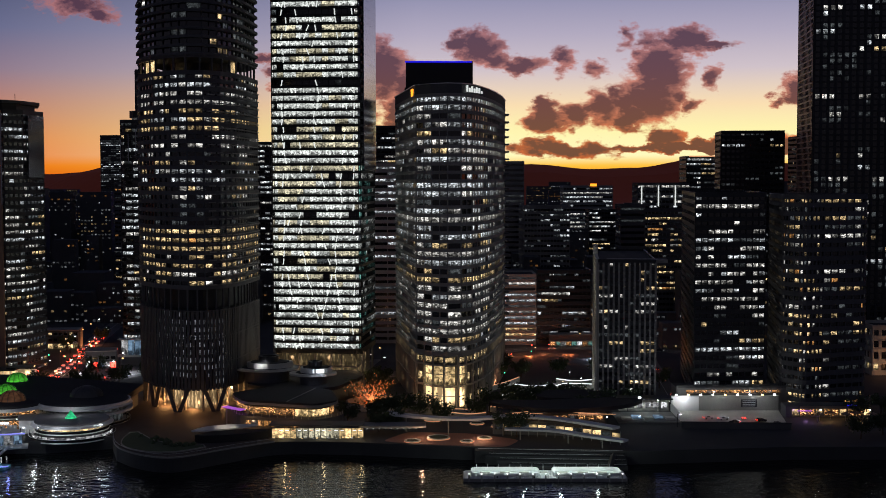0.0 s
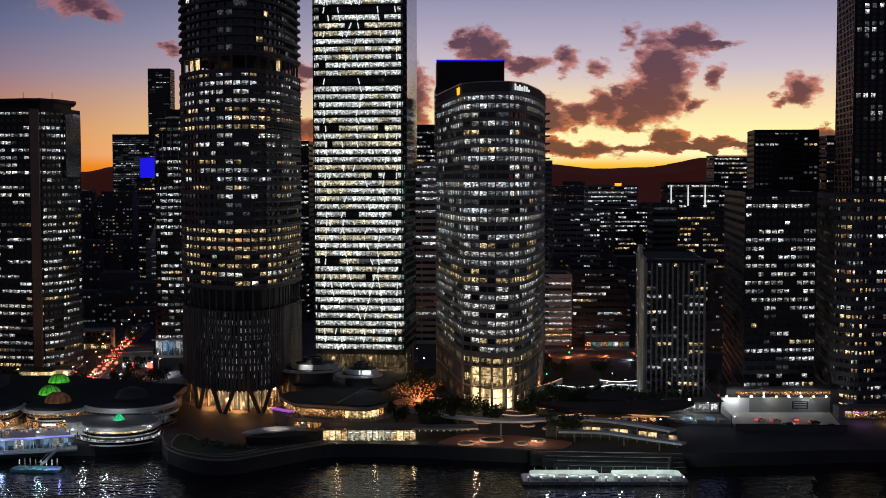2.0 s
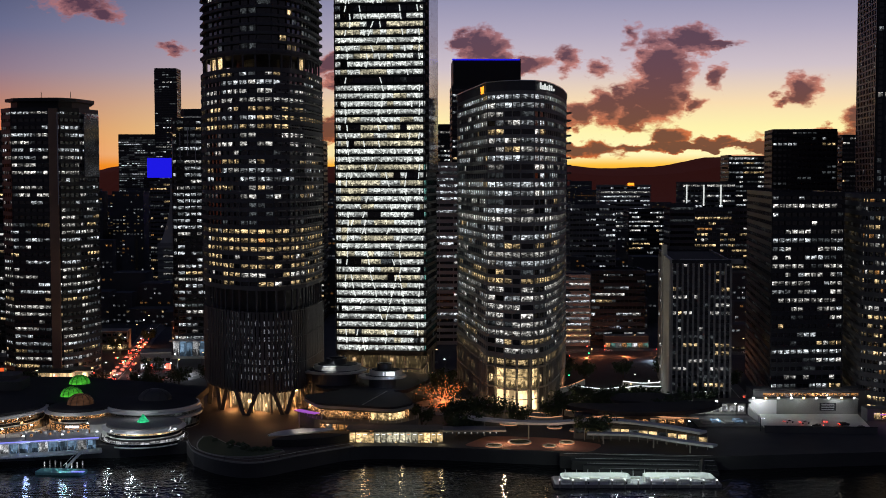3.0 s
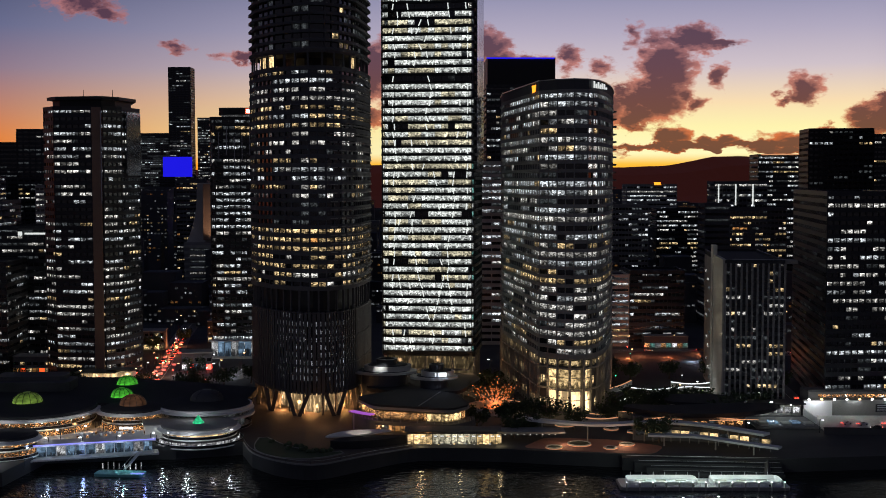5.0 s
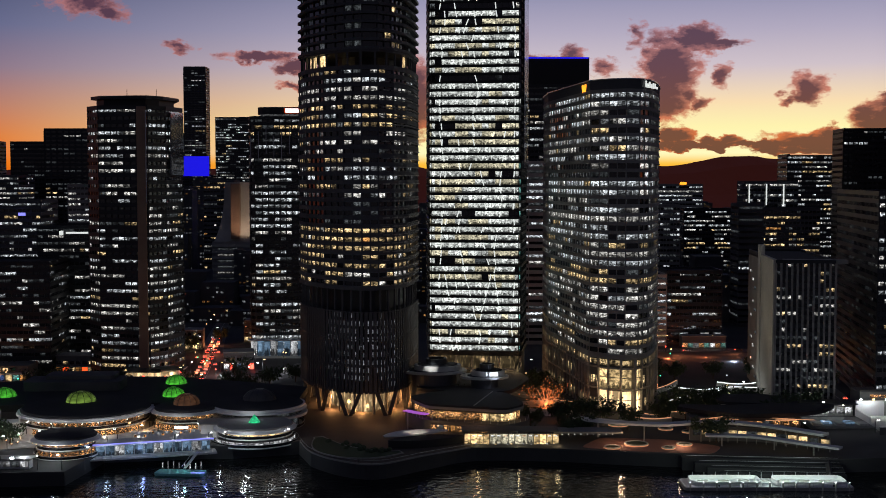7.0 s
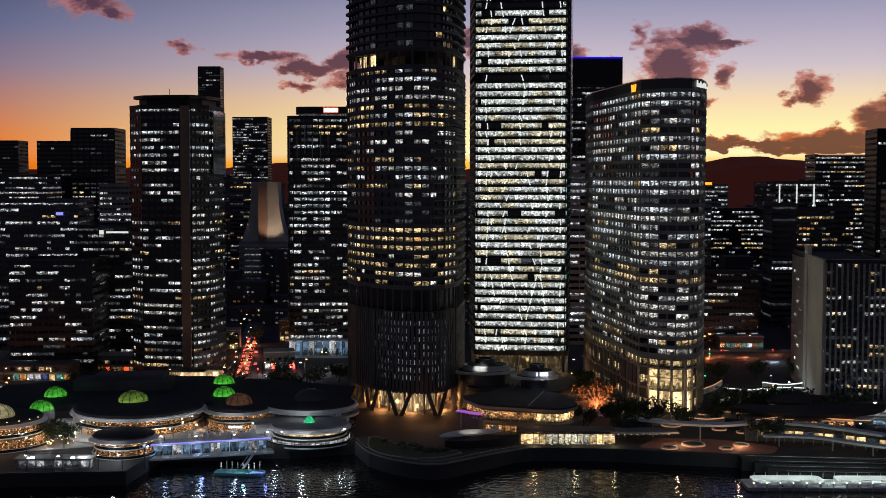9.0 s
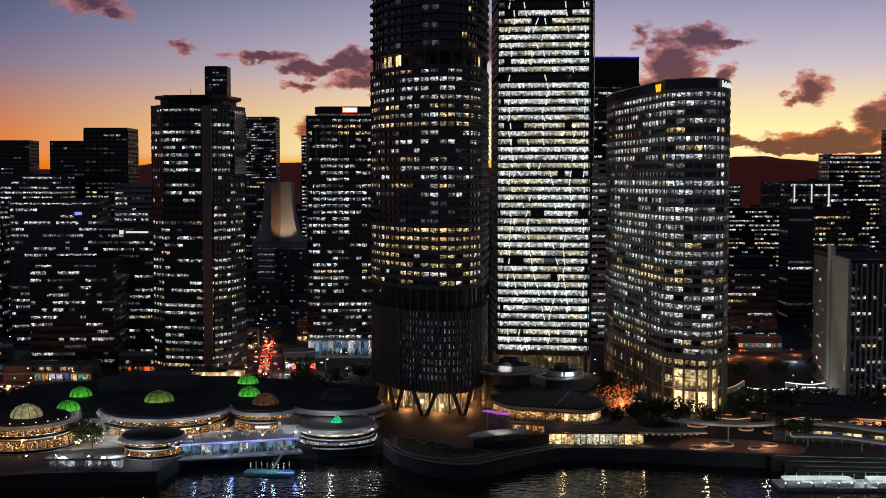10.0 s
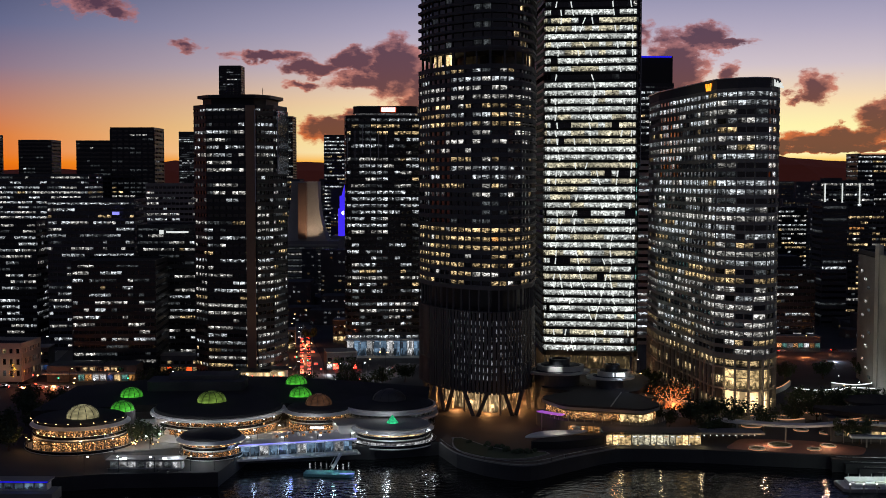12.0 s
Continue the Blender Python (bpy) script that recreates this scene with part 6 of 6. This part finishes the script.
lamp("facade_lamp", 235, 628, 6, 2600, (1.0, 0.45, 0.2), 0.5)
old = tower("old_stone_building", "pale old stone building with arched windows", rect(-378, 628, 38, 24, -3), 3, 20, storey=5.5, bay=3.4, band=2.8, proud=0.3, mullion=1.8, lit=0.12, mix=WARM, wall="concrete_pale", seed=92, cat="building")
lamp("street_glow", -350, 618, 9, 350, (1.0, 0.6, 0.35), 0.5)


# ---- streets: lamps, cars, signals ----
def roadway(pts, half):
    r = part("road", prism(bmesh.new(), curved_strip(pts, half, 30), GROUND_Z, GROUND_Z + 0.06), M["road"], None)
    tagged(r, "asphalt city street with traffic", "road", kind="structure")
    part("lane_marking", prism(bmesh.new(), curved_strip(pts, 0.12, 30), GROUND_Z + 0.065, GROUND_Z + 0.08), M["white_paint"], r)


STREETS = [([(-380, 615), (-330, 618), (-300, 600), (-270, 598), (-210, 612), (-165, 640), (-150, 690)], 7.0), ([(-196, 628), (-205, 700), (-222, 800), (-240, 960)], 6.0),
           ([(-340, 618), (-352, 700), (-372, 820)], 6.0), ([(-30, 640), (20, 700), (44, 740), (100, 745), (160, 720)], 7.0), ([(104, 560), (112, 660), (120, 760)], 5.0), ([(-40, 700), (-48, 620), (-34, 585)], 5.0)]
for pts, half in STREETS:
    roadway(pts, half)


def car(x, y, turn, paint):
    o = thing("car", x, y, GROUND_Z + 0.06, "parked dark or white car with lit lamps", "car", "cars on the streets")
    bm = bmesh.new()
    side_ = [(-2.2, 0.35), (2.2, 0.35), (2.25, 0.8), (1.2, 0.95), (0.5, 1.42), (-1.3, 1.45), (-2.0, 0.98), (-2.25, 0.85)]
    l_, r_ = [bm.verts.new((a, -0.88, z)) for a, z in side_], [bm.verts.new((a, 0.88, z)) for a, z in side_]
    bm.faces.new(l_)
    bm.faces.new(r_[::-1])
    for i in range(8):
        j = (i + 1) % 8
        bm.faces.new((l_[j], l_[i], r_[i], r_[j]))
    bmesh.ops.recalc_face_normals(bm, faces=bm.faces)
    part("body", bm, M[paint], o)
    piece("windscreen", "glass_dark", o, -0.4, 0, 0.96, 1.5, 1.8, 0.4)
    for a, b in ((-1.4, -0.85), (1.4, -0.85), (-1.4, 0.85), (1.4, 0.85)):
        bm = bmesh.new()
        bmesh.ops.create_cone(bm, segments=12, radius1=0.33, radius2=0.33, depth=0.22, cap_ends=True)
        w = part("wheel", bm, M["rubber"], o)
        w.location, w.rotation_euler = (a, b, 0.33), (radians(90), 0, 0)
    for s in (-0.6, 0.6):
        piece("headlight", "lamp_white", o, 2.24, s, 0.6, 0.08, 0.4, 0.2)
        piece("tail_light", "tail_red", o, -2.26, s, 0.65, 0.08, 0.55, 0.3)
    o.rotation_euler = (0, 0, turn)
    return o


cars = [car(-205, 690, 1.7, "car_dark"), car(112, 522, 0.4, "car_white")]
rng = random.Random(33)
for pts, half in STREETS[:5]:
    for i in range(len(pts) - 1):
        a, b = Vector(pts[i]), Vector(pts[i + 1])
        d = b - a
        for k in range(max(1, int(d.length / 13))):
            if rng.random() < 0.5:
                s = rng.choice((-1, 1))
                n = Vector((-d.y, d.x)).normalized() * s * half * 0.4
                q = a + d * ((k + rng.random()) / max(1, int(d.length / 13))) + n
                copy_thing(rng.choice(cars), pose(q.x, q.y, GROUND_Z + 0.08, 0, 0, math.degrees(math.atan2(d.y, d.x)) + (180 if s > 0 else 0)))
for k in range(26):
    # the evening queue up the hill street, two lanes, tails towards the river
    t = k // 2 / 13
    a, b = Vector((-200, 634)), Vector((-221, 800))
    q = a + (b - a) * (t + rng.uniform(0, 0.04)) + Vector((2.0 if k % 2 else -1.8, 0))
    copy_thing(rng.choice(cars), pose(q.x, q.y, GROUND_Z + 0.08, 0, 0, 97))
for k in range(14):
    a, b = Vector((-372, 614)), Vector((-306, 603))
    q = a + (b - a) * ((k // 2 + rng.uniform(0, 0.3)) / 7) + Vector((0, 2.2 if k % 2 else -2.4))
    copy_thing(rng.choice(cars), pose(q.x, q.y, GROUND_Z + 0.08, 0, 0, -8 if k % 2 else 172))
for x, y, a in ((118, 520, 20), (121, 512, 160), (127, 522, 80), (133, 516, 15), (138, 508, 10)):
    copy_thing(rng.choice(cars), pose(x, y, GROUND_Z + 0.14, 0, 0, a))


def street_lamp(x, y, key):
    o = thing("street_lamp", x, y, GROUND_Z, "tall street lamp with a glowing head", "street lamp", "street lamps")
    piece("pole", "metal_dark", o, 0, 0, 0, 0.18, 0.18, 8)
    piece("arm", "metal_dark", o, 0.7, 0, 7.9, 1.5, 0.12, 0.12)
    piece("head", key, o, 1.3, 0, 7.75, 0.8, 0.5, 0.25)
    return o


lamps_ = [street_lamp(-190, 640, "lamp_warm"), street_lamp(-172, 640, "lamp_white")]
spots = []
for pts, half in STREETS:
    for i in range(len(pts) - 1):
        a, b = Vector(pts[i]), Vector(pts[i + 1])
        d = b - a
        n = Vector((-d.y, d.x)).normalized() * (half + 1.5)
        for k in range(max(1, int(d.length / 26))):
            q = a + d * ((k + 0.4) / max(1, int(d.length / 26))) + n
            spots.append(q)
for k, q in enumerate(spots):
    copy_thing(lamps_[0 if k % 3 else 1], pose(q.x, q.y, GROUND_Z, 0, 0, k * 47))
for x, y in ((-252, 437), (-240, 437), (-228, 438), (-216, 440), (-208, 441), (-203, 452), (-200, 470), (-188, 472), (-176, 475), (-164, 478), (-158, 481), (-146, 483), (-136, 485), 
             (-262, 462), (-250, 466), (-238, 472), (-246, 492), (-238, 498), (-228, 482), (-200, 484), (-194, 492), (-170, 496), (80, 536), (94, 538), (96, 505), (66, 500), (156, 514), (178, 512)):
    copy_thing(lamps_[1], pose(x, y, GROUND_Z - 2.5, 0, 0, (x * 37) % 360))
for k in range(54):
    x, y = rng.uniform(-235, -165), rng.uniform(600, 760)
    if k > 30:
        x, y = rng.uniform(-370, -280), rng.uniform(588, 640)
    if k > 46:
        x, y = rng.uniform(20, 110), rng.uniform(690, 745)
    b = thing("bollard_light", x, y, GROUND_Z, "small street level light", "street light", "small street lights")
    piece("post", "metal_dark", b, 0, 0, 0, 0.2, 0.2, 2.6)
    piece("lamp_head", ("lamp_warm", "tail_red", "lamp_white", "lamp_warm", "signal_green", "tail_red")[k % 6], b, 0, 0, 2.6, 0.55, 0.55, 0.5)
for k in range(10):
    x, y = rng.uniform(22, 78), rng.uniform(548, 640)
    b = thing("bollard_light", x, y, GROUND_Z, "small garden light on a post", "garden light", "small street lights")
    piece("post", "metal_dark", b, 0, 0, 0, 0.2, 0.2, 3.4)
    piece("lamp_head", ("lamp_warm", "lamp_white", "led_white", "lamp_warm", "signal_green")[k % 5], b, 0, 0, 3.4, 0.5, 0.5, 0.4)
for pts in ([(24, 562), (31, 572), (42, 574), (50, 566)], [(20, 540), (27, 534), (34, 538)], [(52, 590), (60, 600), (72, 598)], [(20, 590), (30, 604), (38, 620)], [(-2, 530), (6, 533), (14, 530)]):
    o = thing("garden_wall", pts[0][0], pts[0][1], GROUND_Z, "low curved garden wall with a lit coping", "wall", "lit garden walls")
    part("wall", prism(bmesh.new(), rel(o, curved_strip(pts, 0.4, 20)), 0, 2.4), M["concrete_pale"], o)
    part("light_strip", prism(bmesh.new(), rel(o, curved_strip(pts, 0.22, 20)), 2.4, 2.65), M["led_warm" if pts[0][0] < 24 else "led_white"], o)
for x, y, w, c in ((30, 560, 500, (1.0, 0.75, 0.45)), (48, 572, 700, (0.85, 1.0, 0.92)), (64, 590, 700, (0.9, 0.95, 1.0)), (26, 600, 1500, (1.0, 0.4, 0.18)), (50, 712, 3000, (1.0, 0.24, 0.08)), (72, 716, 3000, (1.0, 0.26, 0.09)),
                   (84, 700, 2000, (0.6, 0.75, 1.0)), (-208, 690, 3600, (1.0, 0.28, 0.10)), (-190, 650, 1800, (0.9, 0.92, 1.0)), (-332, 604, 1600, (1.0, 0.28, 0.10)), (-318, 606, 2400, (1.0, 0.24, 0.08)), (-302, 602, 2200, (1.0, 0.26, 0.09)), (-216, 760, 3600, (1.0, 0.30, 0.10))):
    lamp("street_glow", x, y, 4, w, c, 0.4)
for x, y, w, c in ((-205, 650, 2200, (1.0, 0.36, 0.16)), (-212, 720, 2600, (1.0, 0.30, 0.12)), (-165, 655, 1500, (0.85, 0.9, 1.0)), (-325, 612, 1800, (1.0, 0.26, 0.09)), (-300, 606, 1200, (1.0, 0.5, 0.25)),
                   (38, 716, 1200, (1.0, 0.32, 0.12)), (-40, 640, 1800, (1.0, 0.45, 0.22)), (-240, 640, 1400, (1.0, 0.75, 0.45)),
                   (-290, 640, 900, (1.0, 0.6, 0.3))):
    lamp("street_glow", x, y, 7, w * 1.1, c, 0.6)
for x, y, w in ((28, 700, 1300), (58, 722, 1400), (92, 728, 1400)):
    lamp("street_glow", x, y, 5, w, (1.0, 0.30, 0.12), 0.5)
for x, y, w, c in ((34, 548, 380, (1.0, 0.7, 0.4)), (66, 608, 900, (0.85, 1.0, 0.9)), (44, 604, 700, (0.9, 0.95, 1.0))):
    lamp("garden_lamp", x, y, 5, w, c, 0.3)
for pts, key in (([(56, 612), (64, 606), (74, 610), (78, 620)], "led_white"), ([(34, 596), (44, 590), (54, 596)], "led_white"), ([(26, 548), (34, 544), (42, 550)], "led_warm"), ([(2, 524), (10, 519), (18, 522)], "led_warm")):
    o = thing("garden_wall", pts[0][0], pts[0][1], GROUND_Z, "low curved garden wall with a lit coping", "wall", "lit garden walls")
    part("wall", prism(bmesh.new(), rel(o, curved_strip(pts, 0.5, 20)), 0, 2.8), M["concrete_pale"], o)
    part("light_strip", prism(bmesh.new(), rel(o, curved_strip(pts, 0.26, 20)), 2.8, 3.1), M[key], o)
wl = thing("tower_lobby", -222, 628, GROUND_Z, "warm lit low lobby under flat canopies", "lobby")
piece("wall", "white_paint", wl, 0, 4, 0, 26, 6, 5.5)
piece("canopy", "metal_dark", wl, -4, 0, 5.6, 20, 13, 0.5)
piece("canopy", "metal_dark", wl, 9, 2, 6.4, 16, 11, 0.5)
lamp("lobby_lamp", -230, 619, 5.0, 900, (1.0, 0.75, 0.42), 0.5)
lamp("lobby_lamp", -214, 620, 5.5, 900, (1.0, 0.75, 0.42), 0.5)
for k in range(7):
    piece("window", "lobby_room", wl, -11 + k * 3.6, 0.9, 0.6, 3.0, 0.2, 4.2)
shops = thing("corner_shops", -306, 628, GROUND_Z, "low corner building with bright shop windows", "shop")
piece("block", "concrete_dark", shops, 0, 8, 0, 44, 18, 8, 0.06)
piece("canopy", "concrete_pale", shops, 0, -2.5, 4.2, 46, 4, 0.4, 0.06)
for k in range(12):
    piece("shop_window", ("white_room", "white_room", "blue", "gold_room", "teal", "amber")[k % 6], shops, -19 + k * 3.6, -1.35, 0.6, 2.8, 0.2, 3.0, 0.06)
for k in range(10):
    piece("window", "warm" if k % 3 else "glass_dark", shops, -17 + k * 3.6, -1.3, 5.4, 2.4, 0.2, 1.8, 0.06)


def street_block(x, y, w, d, h, turn, keys, label):
    o = thing("street_building", x, y, GROUND_Z, label, "building", "low street buildings")
    piece("block", "concrete_dark", o, 0, d / 2, 0, w, d, h)
    piece("parapet", "concrete", o, 0, d / 2, h, w + 0.4, d + 0.4, 0.5)
    piece("awning", "concrete", o, 0, -0.9, 3.6, w, 2.2, 0.25)
    n = int(w / 3)
    for k in range(n):
        piece("shopfront", keys[k % len(keys)], o, -w / 2 + (k + 0.5) * w / n, -0.1, 0.4, w / n - 0.5, 0.15, 2.8)
        for f in range(1, int(h / 3.6)):
            piece("window", "warm" if (k * 3 + f) % 4 == 0 else "glass_dark", o, -w / 2 + (k + 0.5) * w / n, -0.05, f * 3.6 + 1.2, w / n - 1.0, 0.15, 1.6)
    o.rotation_euler = (0, 0, turn)
    return o


for x, y, w, d, h, a, keys, lab in ((-185, 668, 16, 14, 9, 0.2, ("white_room", "tail_red", "blue_room"), "low corner building with bright shop signs"), (-232, 745, 24, 14, 11, 0.1, ("gold_room", "warm"), "low street building with warm shopfronts"),
                                    (-190, 780, 22, 14, 13, 0, ("warm", "gold_room"), "low street building with warm shopfronts"), (-268, 655, 20, 12, 9, 0, ("amber", "sign_red", "warm"), "old low building lit in orange"),
                                    (-350, 660, 24, 14, 12, 0.1, ("white_room", "blue", "gold_room"), "low street building with bright shopfronts"), (24, 735, 22, 12, 8, 0, ("orange_room", "white_room"), "low street building with orange lit shopfronts"),
                                    (78, 752, 26, 10, 7, 0, ("orange_room", "teal", "white_room"), "low street building with orange lit shopfronts"), (-52, 655, 20, 12, 9, 0, ("gold_room", "white_room"), "low street building with warm shopfronts"),
                                    (112, 700, 14, 12, 9, 0, ("blue", "gold_room", "sign_red"), "low street building with coloured signs")):
    street_block(x, y, w, d, h, a, keys, lab)
base = thing("office_lobby", -166, 716, GROUND_Z, "pale blue lit glazed lobby storey", "lobby")
for k in range(11):
    piece("glass_panel", "blue_room" if k % 3 else "white_room", base, -19 + k * 3.8, 2, 0.3, 3.4, 0.25, 9)
piece("canopy", "white_paint", base, 0, 0, 9.4, 44, 5, 0.5)
piece("floor", "concrete_pale", base, 0, 0, 0, 46, 12, 0.25)


# ---- trees ----
def tree(x, y, h, r, seed, label="dark leafy street tree in shadow", clumps=190, leaf_key="leaves"):
    rng = random.Random(seed)
    o = thing("tree", x, y, GROUND_Z, label, "tree")
    bm = bmesh.new()
    n = 8
    prev = None
    for k in range(5):
        t = k / 4
        rr = 0.35 * (1 - 0.65 * t)
        cur = [bm.verts.new((rr * math.cos(2 * math.pi * i / n) + 0.15 * math.sin(t * 4), rr * math.sin(2 * math.pi * i / n), h * 0.55 * t)) for i in range(n)]
        if prev:
            for i in range(n):
                bm.faces.new((prev[i], prev[(i + 1) % n], cur[(i + 1) % n], cur[i]))
        prev = cur
    part("trunk", bm, M["bark"], o)
    tips = []
    for k in range(4):
        a = 2 * math.pi * k / 4 + rng.uniform(-0.3, 0.3)
        p = Vector((0, 0, h * rng.uniform(0.3, 0.5)))
        q = Vector((r * 0.7 * math.cos(a), r * 0.7 * math.sin(a), h * rng.uniform(0.6, 0.85)))
        part("limb", beam(bmesh.new(), p, q, 0.22), M["bark"], o)
        tips.append(q)
    vs, fs = [], []
    for k in range(clumps * 5):
        c = rng.choice(tips) * rng.uniform(0.55, 1.15) + Vector((rng.gauss(0, r * 0.2), rng.gauss(0, r * 0.2), rng.gauss(0, h * 0.08)))
        u = Vector((rng.gauss(0, 1), rng.gauss(0, 1), rng.gauss(0, 1))).normalized() * rng.uniform(0.25, 0.6)
        w = u.cross(Vector((rng.gauss(0, 1), rng.gauss(0, 1), rng.gauss(0, 1)))).normalized() * rng.uniform(0.2, 0.5)
        v = len(vs)
        vs += [tuple(c - u), tuple(c + w), tuple(c + u), tuple(c - w)]
        fs.append((v, v + 1, v + 2, v + 3))
    me = bpy.data.meshes.new("crown")
    me.from_pydata(vs, [], fs)
    me.materials.append(M[leaf_key])
    ob = new("crown", me)
    ob.parent = o
    return o, tips


t1, _ = tree(-24, 530, 9, 5, 1)
t2, _ = tree(32, 545, 11, 6, 2)
t3, _ = tree(-150, 628, 10, 5, 3, "broad dark tree at the street corner")
TREES = [(100, 640), (96, 620), (28, 628), (40, 636), (60, 640), (80, 636), (-176, 600), (-196, 592), (-228, 594), (-250, 588), (-168, 592), (-18, 527), (-10, 524), (-28, 524), (-40, 516), (20, 538),
         (26, 532), (36, 552), (44, 560), (30, 565), (52, 566), (60, 560), (70, 540), (-20, 500), (-26, 497), (24, 490), (29, 486), (-1, 512), (62, 530), (84, 552), (-180, 640), (-160, 610),
         (-240, 600), (-262, 610), (-300, 640), (-240, 700), (-225, 740), (-215, 780), (-250, 770), (-270, 600), (105, 600), (-34, 600), (-30, 615), (176, 524), (188, 530), (200, 540), (-246, 484), (-240, 481),
         (-64, 555), (14, 524), (40, 548), (-338, 480), (-320, 520), (-310, 545), (-292, 506), (-297, 522), (-290, 538), (-303, 530), (-298, 490), (-306, 508), (-300, 556), (-314, 562), (-326, 540), (-290, 470),
         (30, 652), (84, 656), (96, 676), (163, 481), (174, 488), (186, 482), (198, 490)]
rng = random.Random(8)
for x, y in TREES:
    copy_thing(rng.choice((t1, t2, t3)), pose(x, y, GROUND_Z, 0, 0, rng.uniform(0, 360)))
fig, tips = tree(-32, 546, 17, 10, 6, "large spreading tree strung with orange fairy lights", 160)
bm = bmesh.new()
rng = random.Random(12)
for k in range(520):
    q = rng.choice(tips) * rng.uniform(0.2, 1.0) + Vector((rng.gauss(0, 2.0), rng.gauss(0, 2.0), rng.gauss(-0.6, 1.4)))
    box(bm, q.x, q.y, q.z, 0.17, 0.17, 0.17)
tagged(part("fairy_light", bm, glowing("fairy_orange", (1.0, 0.22, 0.05), 2.6), fig, "small orange fairy lights"), kind="stuff")
part("lit_trunk", beam(bmesh.new(), (0, -0.5, 0), (0.6, -0.6, 7), 0.7), M["led_warm"], fig, "trunk wrapped in warm lights")
for dx, dy, z in ((-5.5, -1, 8.5), (-3.4, -2, 10.5), (-1.2, -3, 11), (1.6, -3, 11.5), (3.6, -2, 10.2), (5.8, -1, 8.0)):
    part("lit_limb", beam(bmesh.new(), (0.2, -0.5, 3.6), (dx, dy, z), 0.24), M["led_warm"], fig)
court2 = thing("tree_court", -31, 549, GROUND_Z, "round pale court wall about the lit tree", "court")
part("wall", ring(bmesh.new(), circle(0, 2, 12, 30, sy=0.9), circle(0, 2, 12.6, 30, sy=0.9), 0, 3.0), M["concrete_pale"], court2)
arc = circle(0, 2, 12.9, 24, -60, 70, 0.9)
part("light_strip", prism(bmesh.new(), arc + circle(0, 2, 12.65, 24, -60, 70, 0.9)[::-1], 3.0, 3.35), M["led_warm"], court2, "warm light strip along the wall")
lamp("fairy_glow", -31, 544, 7, 1100, (1.0, 0.32, 0.10), 0.8)
lamp("fairy_glow", -30, 540, 3.5, 260, (1.0, 0.15, 0.30), 0.5)
far_fig, tips = tree(108, 690, 12, 7, 16, "street tree strung with orange lights", 80)
bm = bmesh.new()
for k in range(260):
    q = rng.choice(tips) * rng.uniform(0.4, 1.2) + Vector((rng.gauss(0, 1.2), rng.gauss(0, 1.2), rng.gauss(0, 0.8)))
    box(bm, q.x, q.y, q.z, 0.3, 0.3, 0.3)
tagged(part("fairy_light", bm, glowing("fairy_amber", (1.0, 0.42, 0.14), 3.0), far_fig, "small orange fairy lights"), kind="stuff")
corner_fig, tips = tree(-344, 629, 8, 4, 26, "small street tree strung with yellow lights", 60)
bm = bmesh.new()
for k in range(170):
    q = rng.choice(tips) * rng.uniform(0.4, 1.15) + Vector((rng.gauss(0, 0.8), rng.gauss(0, 0.8), rng.gauss(0, 0.6)))
    box(bm, q.x, q.y, q.z, 0.28, 0.28, 0.28)
tagged(part("fairy_light", bm, glowing("fairy_yellow", (1.0, 0.52, 0.06), 2.6), corner_fig, "small yellow fairy lights"), kind="stuff")
